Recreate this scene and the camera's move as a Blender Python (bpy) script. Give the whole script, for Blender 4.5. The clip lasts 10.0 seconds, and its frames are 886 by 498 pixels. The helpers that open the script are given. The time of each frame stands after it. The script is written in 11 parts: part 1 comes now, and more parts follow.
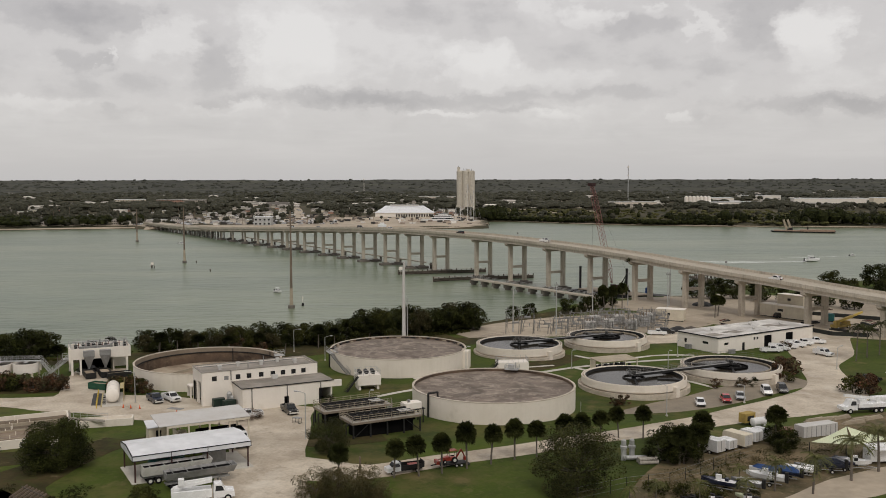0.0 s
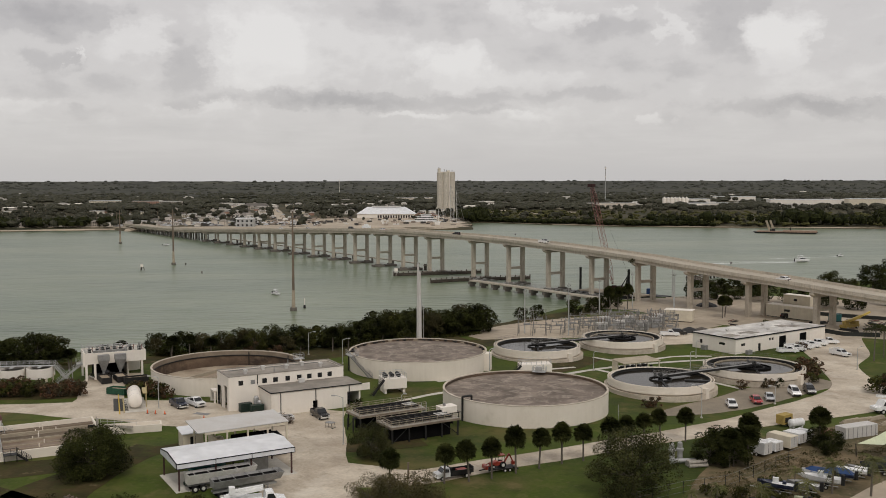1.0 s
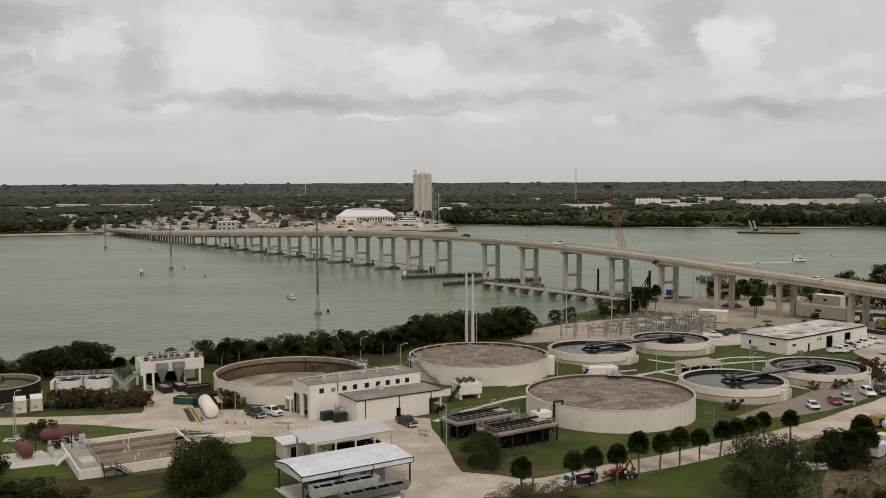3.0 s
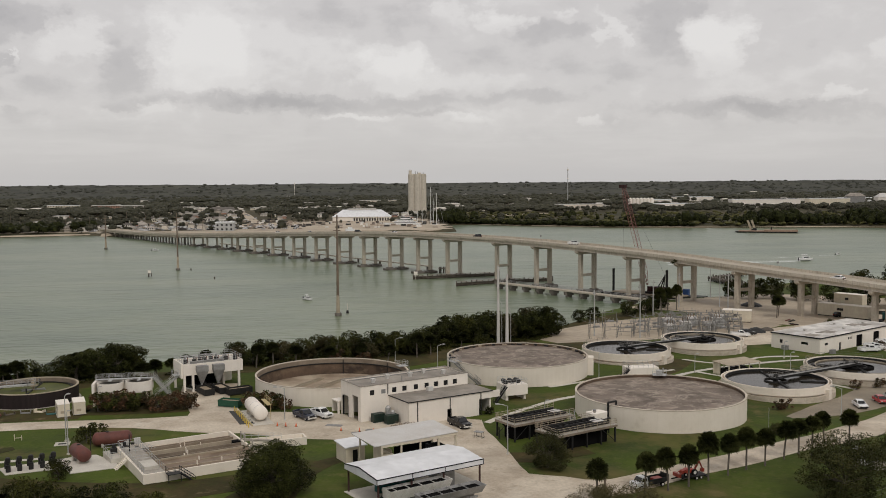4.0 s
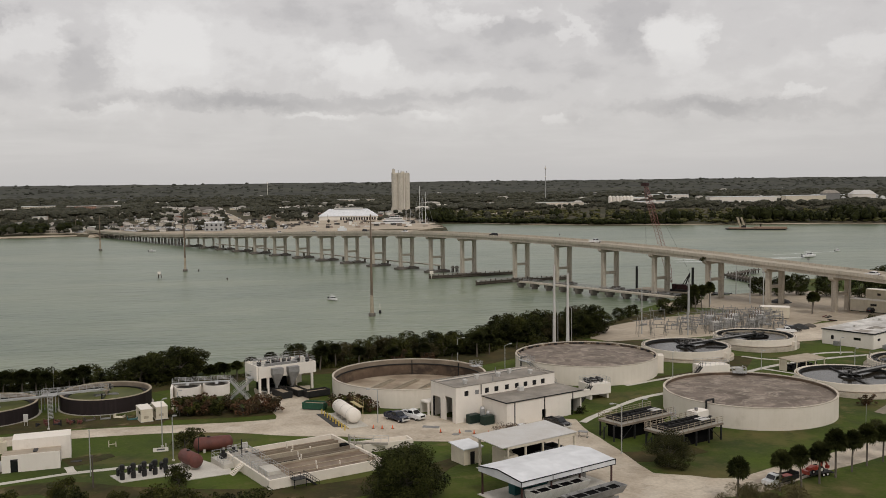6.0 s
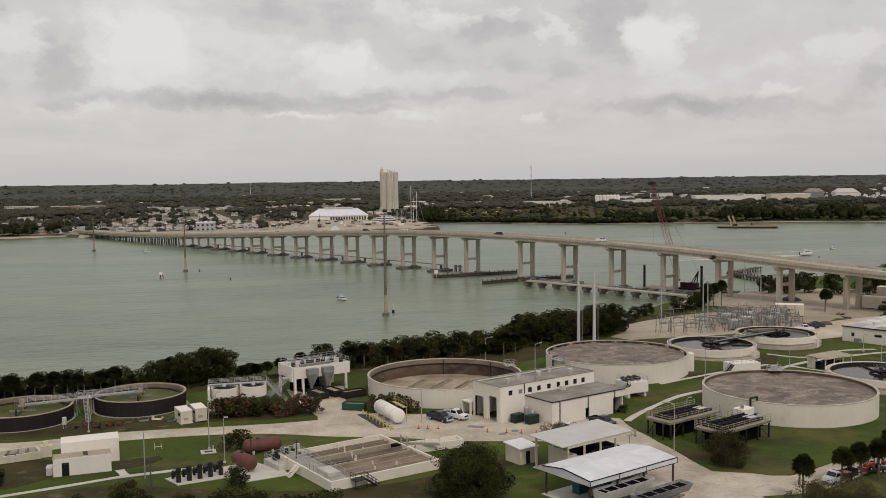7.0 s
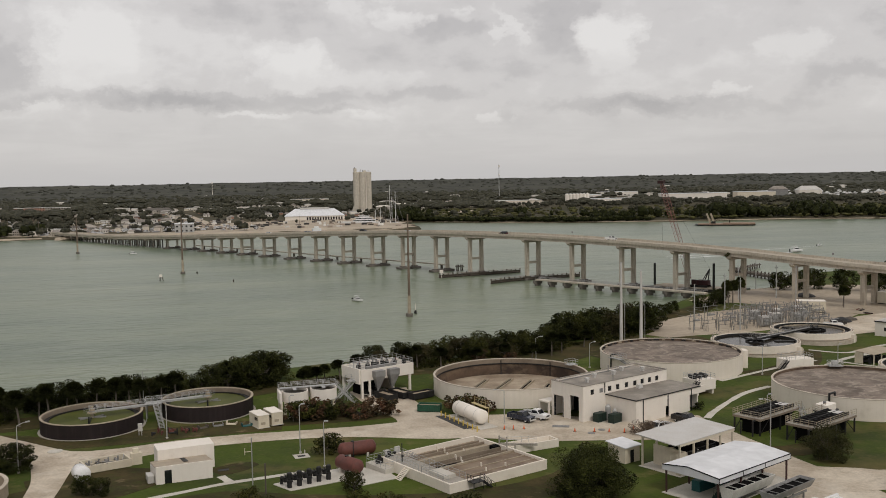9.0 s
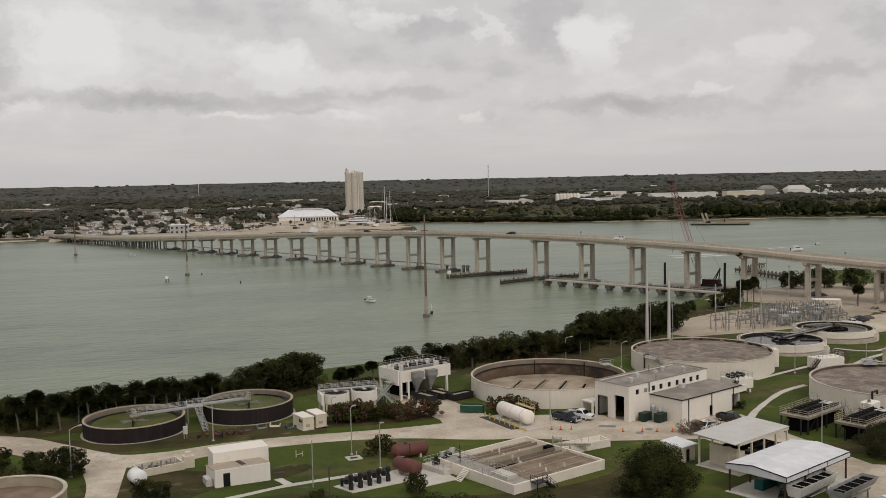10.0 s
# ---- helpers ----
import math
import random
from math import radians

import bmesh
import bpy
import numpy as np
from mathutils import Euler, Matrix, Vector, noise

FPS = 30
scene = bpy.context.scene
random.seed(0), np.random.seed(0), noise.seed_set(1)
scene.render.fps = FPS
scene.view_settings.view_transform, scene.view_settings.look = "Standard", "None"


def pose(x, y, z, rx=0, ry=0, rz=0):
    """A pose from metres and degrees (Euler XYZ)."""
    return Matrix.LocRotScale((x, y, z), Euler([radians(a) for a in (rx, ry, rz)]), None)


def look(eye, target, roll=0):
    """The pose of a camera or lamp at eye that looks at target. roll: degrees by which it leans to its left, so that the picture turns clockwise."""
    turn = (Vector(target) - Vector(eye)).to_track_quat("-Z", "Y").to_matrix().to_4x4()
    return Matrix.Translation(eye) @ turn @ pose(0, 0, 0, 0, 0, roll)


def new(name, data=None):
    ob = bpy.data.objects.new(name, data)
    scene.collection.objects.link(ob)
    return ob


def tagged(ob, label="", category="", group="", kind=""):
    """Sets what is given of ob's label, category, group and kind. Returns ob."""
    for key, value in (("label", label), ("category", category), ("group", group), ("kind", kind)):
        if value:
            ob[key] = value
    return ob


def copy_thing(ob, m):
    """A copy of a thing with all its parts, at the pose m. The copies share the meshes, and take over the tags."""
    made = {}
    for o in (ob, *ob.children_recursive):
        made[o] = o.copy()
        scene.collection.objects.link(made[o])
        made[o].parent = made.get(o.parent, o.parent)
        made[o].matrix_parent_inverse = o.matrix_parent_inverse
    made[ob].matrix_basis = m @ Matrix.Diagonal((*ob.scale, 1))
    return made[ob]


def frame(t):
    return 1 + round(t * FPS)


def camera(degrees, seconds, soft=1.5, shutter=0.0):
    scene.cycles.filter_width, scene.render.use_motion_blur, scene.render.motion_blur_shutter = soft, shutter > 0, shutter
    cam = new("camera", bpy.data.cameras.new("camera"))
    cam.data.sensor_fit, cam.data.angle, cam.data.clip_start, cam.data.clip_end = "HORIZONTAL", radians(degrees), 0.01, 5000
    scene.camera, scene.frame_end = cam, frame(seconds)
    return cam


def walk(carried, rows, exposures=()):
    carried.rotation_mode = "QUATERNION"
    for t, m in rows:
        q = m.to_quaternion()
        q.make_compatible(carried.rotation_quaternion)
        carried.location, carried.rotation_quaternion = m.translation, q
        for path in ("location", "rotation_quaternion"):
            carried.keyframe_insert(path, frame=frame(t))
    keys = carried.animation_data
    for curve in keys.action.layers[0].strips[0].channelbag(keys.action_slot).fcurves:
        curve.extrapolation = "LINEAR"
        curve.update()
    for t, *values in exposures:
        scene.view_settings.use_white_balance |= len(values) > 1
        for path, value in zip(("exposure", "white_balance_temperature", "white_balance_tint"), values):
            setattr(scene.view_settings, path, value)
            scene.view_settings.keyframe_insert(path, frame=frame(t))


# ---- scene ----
cam = camera(49.84, 10.0, soft=0.9)
# seconds, eye x y z, heading, tilt, roll
ROWS = [
    (0.0, 1.83, -1.30, 47.21, 0.230, -4.262, -0.102),
    (0.5, -4.04, 0.21, 47.06, -0.623, -4.230, -0.060),
    (1.0, -10.10, 1.65, 46.96, -1.474, -4.183, -0.081),
    (1.5, -16.17, 2.99, 46.90, -2.305, -4.141, -0.120),
    (2.0, -22.36, 4.23, 46.91, -2.897, -4.092, -0.191),
    (2.5, -28.44, 5.39, 46.93, -3.474, -4.078, -0.232),
    (4.0, -47.11, 8.54, 47.01, -4.817, -4.068, -0.405),
    (4.5, -53.23, 9.51, 47.05, -5.321, -4.093, -0.458),
    (5.0, -59.39, 10.46, 47.13, -5.740, -4.135, -0.535),
    (5.5, -65.39, 11.42, 47.21, -6.306, -4.142, -0.583),
    (7.0, -83.45, 14.44, 47.43, -8.096, -4.221, -0.748),
    (7.5, -89.34, 15.46, 47.52, -8.818, -4.231, -0.794),
    (8.0, -95.27, 16.55, 47.65, -9.454, -4.253, -0.876),
    (8.5, -101.07, 17.65, 47.81, -10.153, -4.273, -0.938),
    (9.0, -106.92, 18.80, 47.98, -10.725, -4.302, -1.013),
    (9.5, -112.67, 19.94, 48.17, -11.258, -4.315, -1.077),
    (10.0, -118.49, 21.10, 48.33, -11.714, -4.305, -1.161),
]
walk(cam, [(t, pose(x, y, z, 90, 0, yaw) @ pose(0, 0, 0, pitch) @ pose(0, 0, 0, 0, 0, roll)) for t, x, y, z, yaw, pitch, roll in ROWS], exposures=((0.0, 0.0, 6680, 11.0), (10.0, 0.0, 6680, 11.0)))

# ---- world and light: an overcast noon with broken cloud ----
def link(tree, a, b):
    tree.links.new(a, b)


world = bpy.data.worlds.new("overcast_sky")
scene.world = world
world.use_nodes = True
wt = world.node_tree
wt.nodes.clear()


def wn(kind, **kw):
    n = wt.nodes.new(kind)
    for k, v in kw.items():
        n.inputs[k].default_value = v
    return n


def wmath(op, a, b=None):
    n = wt.nodes.new("ShaderNodeMath")
    n.operation = op
    for i, v in enumerate((a, b)):
        if v is None:
            continue
        if isinstance(v, (int, float)):
            n.inputs[i].default_value = v
        else:
            link(wt, v, n.inputs[i])
    return n.outputs[0]


def wramp(fac, stops):
    n = wt.nodes.new("ShaderNodeValToRGB")
    n.color_ramp.interpolation = "EASE"
    while len(n.color_ramp.elements) < len(stops):
        n.color_ramp.elements.new(0.5)
    for e, (p, c) in zip(n.color_ramp.elements, stops):
        e.position, e.color = p, (c[0], c[1], c[2], 1)
    link(wt, fac, n.inputs[0])
    return n.outputs[0]


def wmix(fac, a, b, blend="MIX"):
    n = wt.nodes.new("ShaderNodeMix")
    n.data_type, n.blend_type = "RGBA", blend
    for sock, v in ((n.inputs[0], fac), (n.inputs[6], a), (n.inputs[7], b)):
        if isinstance(v, (int, float)):
            sock.default_value = v
        elif isinstance(v, tuple):
            sock.default_value = (*v, 1)
        else:
            link(wt, v, sock)
    return n.outputs[2]


SUN_TURN, SUN_HIGH = radians(165), radians(48)
wcoord = wt.nodes.new("ShaderNodeTexCoord")
wsep = wt.nodes.new("ShaderNodeSeparateXYZ")
link(wt, wcoord.outputs["Generated"], wsep.inputs[0])
up = wmath("MAXIMUM", wsep.outputs[2], 0.0)
# cloud: directions are turned into (bearing, height), stirred by noise, and heaps and hollows are set in them
bearing = wmath("ARCTAN2", wsep.outputs[0], wsep.outputs[1])
wflat = wt.nodes.new("ShaderNodeCombineXYZ")
link(wt, bearing, wflat.inputs[0])
link(wt, wsep.outputs[2], wflat.inputs[1])


def wnoise(scale, detail, rough, stretch, shift=0.0, source=None):
    mp_ = wt.nodes.new("ShaderNodeMapping")
    mp_.inputs["Scale"].default_value = stretch
    mp_.inputs["Location"].default_value = (shift, shift * 0.7, shift * 0.3)
    link(wt, source or wflat.outputs[0], mp_.inputs[0])
    n = wn("ShaderNodeTexNoise", Scale=scale, Detail=detail, Roughness=rough)
    link(wt, mp_.outputs[0], n.inputs["Vector"])
    return n


def wvec(op, a, b, c=None):
    n = wt.nodes.new("ShaderNodeVectorMath")
    n.operation = op
    for i, v in enumerate((a, b, c)):
        if v is None:
            continue
        if isinstance(v, tuple):
            n.inputs[i].default_value = v
        else:
            link(wt, v, n.inputs[i])
    return n.outputs["Value" if op == "LENGTH" else "Vector"]


stir = wnoise(14.0, 8.0, 0.66, (1.0, 1.3, 1.0))
stirred = wvec("MULTIPLY_ADD", wvec("SUBTRACT", stir.outputs["Color"], (0.5, 0.5, 0.5)), (0.15, 0.06, 0.0), wflat.outputs[0])
# bearing, height, half width, half height, weight: bright heaps above nought, grey undersides below
HEAPS = [(-0.154, 0.1263, 0.049, 0.0522, 0.6), (0.036, 0.116, 0.041, 0.0237, 0.62), (0.363, 0.1306, 0.031, 0.0235, 0.65), (0.148, 0.1584, 0.024, 0.0098, 0.45), (0.209, 0.1695, 0.014, 0.0064, 0.45), (0.258, 0.1472, 0.011, 0.0225, 0.35), (-0.279, 0.1389, 0.026, 0.0246, 0.3), (-0.342, 0.1209, 0.007, 0.0085, 0.45), (-0.053, 0.1274, 0.056, 0.039, 0.25), (0.099, 0.1726, 0.026, 0.0141, 0.3), (-0.406, 0.0745, 0.061, 0.0074, 0.22), (-0.22, 0.073, 0.04, 0.0056, 0.3), (-0.0, 0.0639, 0.035, 0.0041, 0.35), (0.108, 0.0633, 0.029, 0.0046, 0.35), (0.242, 0.0582, 0.019, 0.0056, 0.4), (0.128, 0.1008, 0.068, 0.0141, 0.15), (0.469, 0.0815, 0.016, 0.0067, 0.35), (0.546, 0.1183, 0.031, 0.0159, 0.25)]
UNDERSIDES = [(-0.368, 0.1601, 0.079, 0.0185, -0.85), (-0.364, 0.119, 0.027, 0.0095, -0.55), (-0.233, 0.1053, 0.035, 0.0232, -0.45), (-0.241, 0.1326, 0.022, 0.0196, -0.25), (-0.082, 0.0789, 0.123, 0.0086, -0.75), (0.128, 0.0861, 0.097, 0.0074, -0.4), (0.374, 0.0722, 0.074, 0.0086, -0.6), (0.193, 0.1522, 0.035, 0.013, -0.45), (0.313, 0.1553, 0.029, 0.0178, -0.55), (0.064, 0.0706, 0.035, 0.004, -0.4), (-0.327, 0.0662, 0.037, 0.006, -0.35), (-0.029, 0.1693, 0.041, 0.0218, -0.2), (0.152, 0.0457, 0.051, 0.0063, -0.28), (-0.307, 0.0869, 0.065, 0.011, -0.25), (0.595, 0.0946, 0.047, 0.0095, -0.45), (0.634, 0.138, 0.043, 0.0152, -0.35), (0.442, 0.0686, 0.097, 0.0079, -0.4), (0.263, 0.1089, 0.048, 0.0077, -0.2)]
heap = wmath("ADD", wmath("MULTIPLY", wnoise(8.0, 8.0, 0.58, (1.0, 2.2, 1.0), 3.1).outputs[0], 0.7), -0.35)
heap = wmath("ADD", heap, wmath("MULTIPLY", wmath("SUBTRACT", wnoise(34.0, 6.0, 0.6, (1.0, 1.5, 1.0), 5.7).outputs[0], 0.5), 0.28))
# billows: rounded crowns all over the cloud
billow = wmath("SUBTRACT", 0.28, wmath("ABSOLUTE", wmath("SUBTRACT", wnoise(13.0, 5.0, 0.55, (1.0, 1.6, 1.0), 8.3).outputs[0], 0.5)))
heap = wmath("ADD", heap, wmath("MULTIPLY", wmath("SUBTRACT", billow, 0.16), 0.9))


def wrange(v, lo, hi, a, b):
    mr = wt.nodes.new("ShaderNodeMapRange")
    mr.interpolation_type = "SMOOTHSTEP"
    for k_, v_ in zip((1, 2, 3, 4), (lo, hi, a, b)):
        mr.inputs[k_].default_value = v_
    link(wt, v, mr.inputs[0])
    return mr.outputs[0]


for hb, hh, hw_, ht_, weight in HEAPS + UNDERSIDES:
    ln = wvec("LENGTH", wvec("MULTIPLY_ADD", stirred, (1 / hw_, 1 / ht_, 0.0), (-hb / hw_, -hh / ht_, 0.0)), None)
    if weight > 0:
        # a heap is crisp at its lit crown and fades into its base
        lump = wmath("MULTIPLY", wrange(ln, 0.45, 1.4, weight * 1.15, 0.0), wrange(wsep.outputs[2], hh - 1.2 * ht_, hh + 0.6 * ht_, 0.3, 1.0))
    else:
        lump = wrange(ln, 0.1, 1.8, weight * 0.72, 0.0)
    heap = wmath("ADD", heap, lump)
tone = wmath("ADD", wmath("MULTIPLY", heap, 0.62), 0.5)
cloud = wramp(tone, [(0.1, (0.415, 0.405, 0.412)), (0.36, (0.52, 0.508, 0.51)), (0.52, (0.615, 0.602, 0.6)), (0.68, (0.70, 0.69, 0.686)), (0.9, (0.765, 0.758, 0.752))])
streaks = wramp(wnoise(3.0, 7.0, 0.6, (1.0, 9.0, 1.0), 1.3).outputs[0], [(0.33, (0.495, 0.49, 0.495)), (0.5, (0.572, 0.565, 0.568)), (0.67, (0.658, 0.65, 0.65))])
low = wramp(up, [(0.0, (1, 1, 1)), (0.045, (0.6, 0.6, 0.6)), (0.075, (0.08, 0.08, 0.08)), (0.12, (0, 0, 0))])
cloud = wmix(low, cloud, streaks)
haze = wramp(up, [(0.0, (1, 1, 1)), (0.03, (0.45, 0.45, 0.45)), (0.06, (0, 0, 0))])
cloud = wmix(haze, cloud, (0.537, 0.535, 0.542))
sky = wt.nodes.new("ShaderNodeTexSky")
sky.sky_type = "NISHITA"
sky.sun_disc = False
sky.sun_elevation, sky.sun_rotation = SUN_HIGH, SUN_TURN
clear = wmix(1.0, sky.outputs[0], (0.10, 0.10, 0.10), "MULTIPLY")
mixed = wmix(0.93, clear, cloud)
bg = wt.nodes.new("ShaderNodeBackground")
bg.inputs[1].default_value = 1.0
link(wt, mixed, bg.inputs[0])
wout = wt.nodes.new("ShaderNodeOutputWorld")
link(wt, bg.outputs[0], wout.inputs[0])

sun = new("sun", bpy.data.lights.new("sun", "SUN"))
sun.data.energy, sun.data.angle, sun.data.color = 1.05, radians(14), (1.0, 0.96, 0.9)
sun_way = Vector((math.sin(SUN_TURN) * math.cos(SUN_HIGH), math.cos(SUN_TURN) * math.cos(SUN_HIGH), math.sin(SUN_HIGH)))
sun.matrix_world = look(sun_way * 500, (0, 0, 0))
scene.view_settings.exposure = 0.0

# ---- materials ----
def surface(name, col, col2=None, rough=0.75, scale=0.6, fine=9.0, bump=0.15, metal=0.0, streak=0.0, streak_col=None, island=0.0, spec=0.35, patch=0.5, each=0.06, grit=0.14):
    """A worn matt surface: two tones mixed by broad stains and fine grain, with relief. streak: runs of dirt down the face. island: tone by loose piece. each: tone by object."""
    m = bpy.data.materials.new(name)
    m.use_nodes = True
    nt = m.node_tree
    b = nt.nodes["Principled BSDF"]
    geo = nt.nodes.new("ShaderNodeNewGeometry")
    col2 = col2 or tuple(c * 0.78 for c in col)
    n1 = nt.nodes.new("ShaderNodeTexNoise")
    n1.inputs["Scale"].default_value, n1.inputs["Detail"].default_value, n1.inputs["Roughness"].default_value = scale, 6, 0.62
    n2 = nt.nodes.new("ShaderNodeTexNoise")
    n2.inputs["Scale"].default_value, n2.inputs["Detail"].default_value = fine, 4
    nt.links.new(geo.outputs["Position"], n1.inputs["Vector"])
    nt.links.new(geo.outputs["Position"], n2.inputs["Vector"])
    ramp = nt.nodes.new("ShaderNodeValToRGB")
    ramp.color_ramp.elements[0].position, ramp.color_ramp.elements[1].position = 0.5 - 0.18 * patch / 0.5, 0.5 + 0.18 * patch / 0.5
    ramp.color_ramp.elements[0].color, ramp.color_ramp.elements[1].color = (*col2, 1), (*col, 1)
    nt.links.new(n1.outputs[0], ramp.inputs[0])
    last = ramp.outputs[0]

    def over(fac, colour, blend="MIX"):
        nonlocal last
        x = nt.nodes.new("ShaderNodeMix")
        x.data_type, x.blend_type = "RGBA", blend
        if isinstance(fac, float):
            x.inputs[0].default_value = fac
        else:
            nt.links.new(fac, x.inputs[0])
        nt.links.new(last, x.inputs[6])
        if isinstance(colour, tuple):
            x.inputs[7].default_value = (*colour, 1)
        else:
            nt.links.new(colour, x.inputs[7])
        last = x.outputs[2]

    def value(sock, a0, a1, b0, b1):
        r = nt.nodes.new("ShaderNodeMapRange")
        for k, v in zip((1, 2, 3, 4), (a0, a1, b0, b1)):
            r.inputs[k].default_value = v
        nt.links.new(sock, r.inputs[0])
        return r.outputs[0]

    grain = value(n2.outputs[0], 0.25, 0.75, 1 - grit, 1 + grit)
    over(1.0, grain, "MULTIPLY")
    if streak:
        mp = nt.nodes.new("ShaderNodeMapping")
        mp.inputs["Scale"].default_value = (1.6, 1.6, 0.09)
        nt.links.new(geo.outputs["Position"], mp.inputs[0])
        n3 = nt.nodes.new("ShaderNodeTexNoise")
        n3.inputs["Scale"].default_value, n3.inputs["Detail"].default_value = 1.0, 5
        nt.links.new(mp.outputs[0], n3.inputs["Vector"])
        over(value(n3.outputs[0], 0.5, 0.72, 0.0, streak), streak_col or tuple(c * 0.45 for c in col))
    info = nt.nodes.new("ShaderNodeObjectInfo")
    if island:
        over(1.0, value(geo.outputs["Random Per Island"], 0, 1, 1 - island, 1 + island), "MULTIPLY")
    if each:
        over(1.0, value(info.outputs["Random"], 0, 1, 1 - each, 1 + each), "MULTIPLY")
    nt.links.new(last, b.inputs["Base Color"])
    b.inputs["Metallic"].default_value = metal
    b.inputs["Specular IOR Level"].default_value = spec
    nt.links.new(value(n1.outputs[0], 0.3, 0.7, max(0.02, rough - 0.1), min(1, rough + 0.1)), b.inputs["Roughness"])
    if bump:
        bp = nt.nodes.new("ShaderNodeBump")
        bp.inputs["Strength"].default_value, bp.inputs["Distance"].default_value = bump, 0.05
        nt.links.new(n2.outputs[0], bp.inputs["Height"])
        nt.links.new(bp.outputs[0], b.inputs["Normal"])
    return m


def stain(m, scale, a, b, colour, amount, stretch=(1, 1, 1), turn=0.0, blend="MIX"):
    """Lay one more shaped tone over a material's colour."""
    nt = m.node_tree
    bs = nt.nodes["Principled BSDF"]
    src = bs.inputs["Base Color"].links[0].from_socket
    geo = nt.nodes.new("ShaderNodeNewGeometry")
    mp = nt.nodes.new("ShaderNodeMapping")
    mp.inputs["Scale"].default_value, mp.inputs["Rotation"].default_value = stretch, (0, 0, radians(turn))
    nt.links.new(geo.outputs["Position"], mp.inputs[0])
    n = nt.nodes.new("ShaderNodeTexNoise")
    n.inputs["Scale"].default_value, n.inputs["Detail"].default_value, n.inputs["Roughness"].default_value = scale, 7, 0.65
    nt.links.new(mp.outputs[0], n.inputs["Vector"])
    r = nt.nodes.new("ShaderNodeMapRange")
    for k, v in zip((1, 2, 3, 4), (a, b, 0.0, amount)):
        r.inputs[k].default_value = v
    nt.links.new(n.outputs[0], r.inputs[0])
    x = nt.nodes.new("ShaderNodeMix")
    x.data_type, x.blend_type = "RGBA", blend
    nt.links.new(r.outputs[0], x.inputs[0])
    nt.links.new(src, x.inputs[6])
    x.inputs[7].default_value = (*colour, 1)
    nt.links.new(x.outputs[2], bs.inputs["Base Color"])
    return m


def foliage(name, col, col2, island=0.3, rough=0.6):
    m = surface(name, col, col2, rough=rough, scale=0.35, fine=2.5, bump=0.0, island=island, spec=0.04, each=0.12, patch=0.4)
    b = m.node_tree.nodes["Principled BSDF"]
    b.inputs["Transmission Weight"].default_value = 0.0
    return m


def car_paint(name, col, rough=0.25):
    m = surface(name, col, tuple(c * 0.93 for c in col), rough=rough, scale=1.5, fine=20, bump=0.0, spec=0.5, each=0.02)
    m.node_tree.nodes["Principled BSDF"].inputs["Coat Weight"].default_value = 0.15
    return m


def glassy(name, col, rough=0.08):
    m = bpy.data.materials.new(name)
    m.use_nodes = True
    b = m.node_tree.nodes["Principled BSDF"]
    b.inputs["Base Color"].default_value = (*col, 1)
    b.inputs["Roughness"].default_value, b.inputs["Specular IOR Level"].default_value = rough, 0.6
    return m


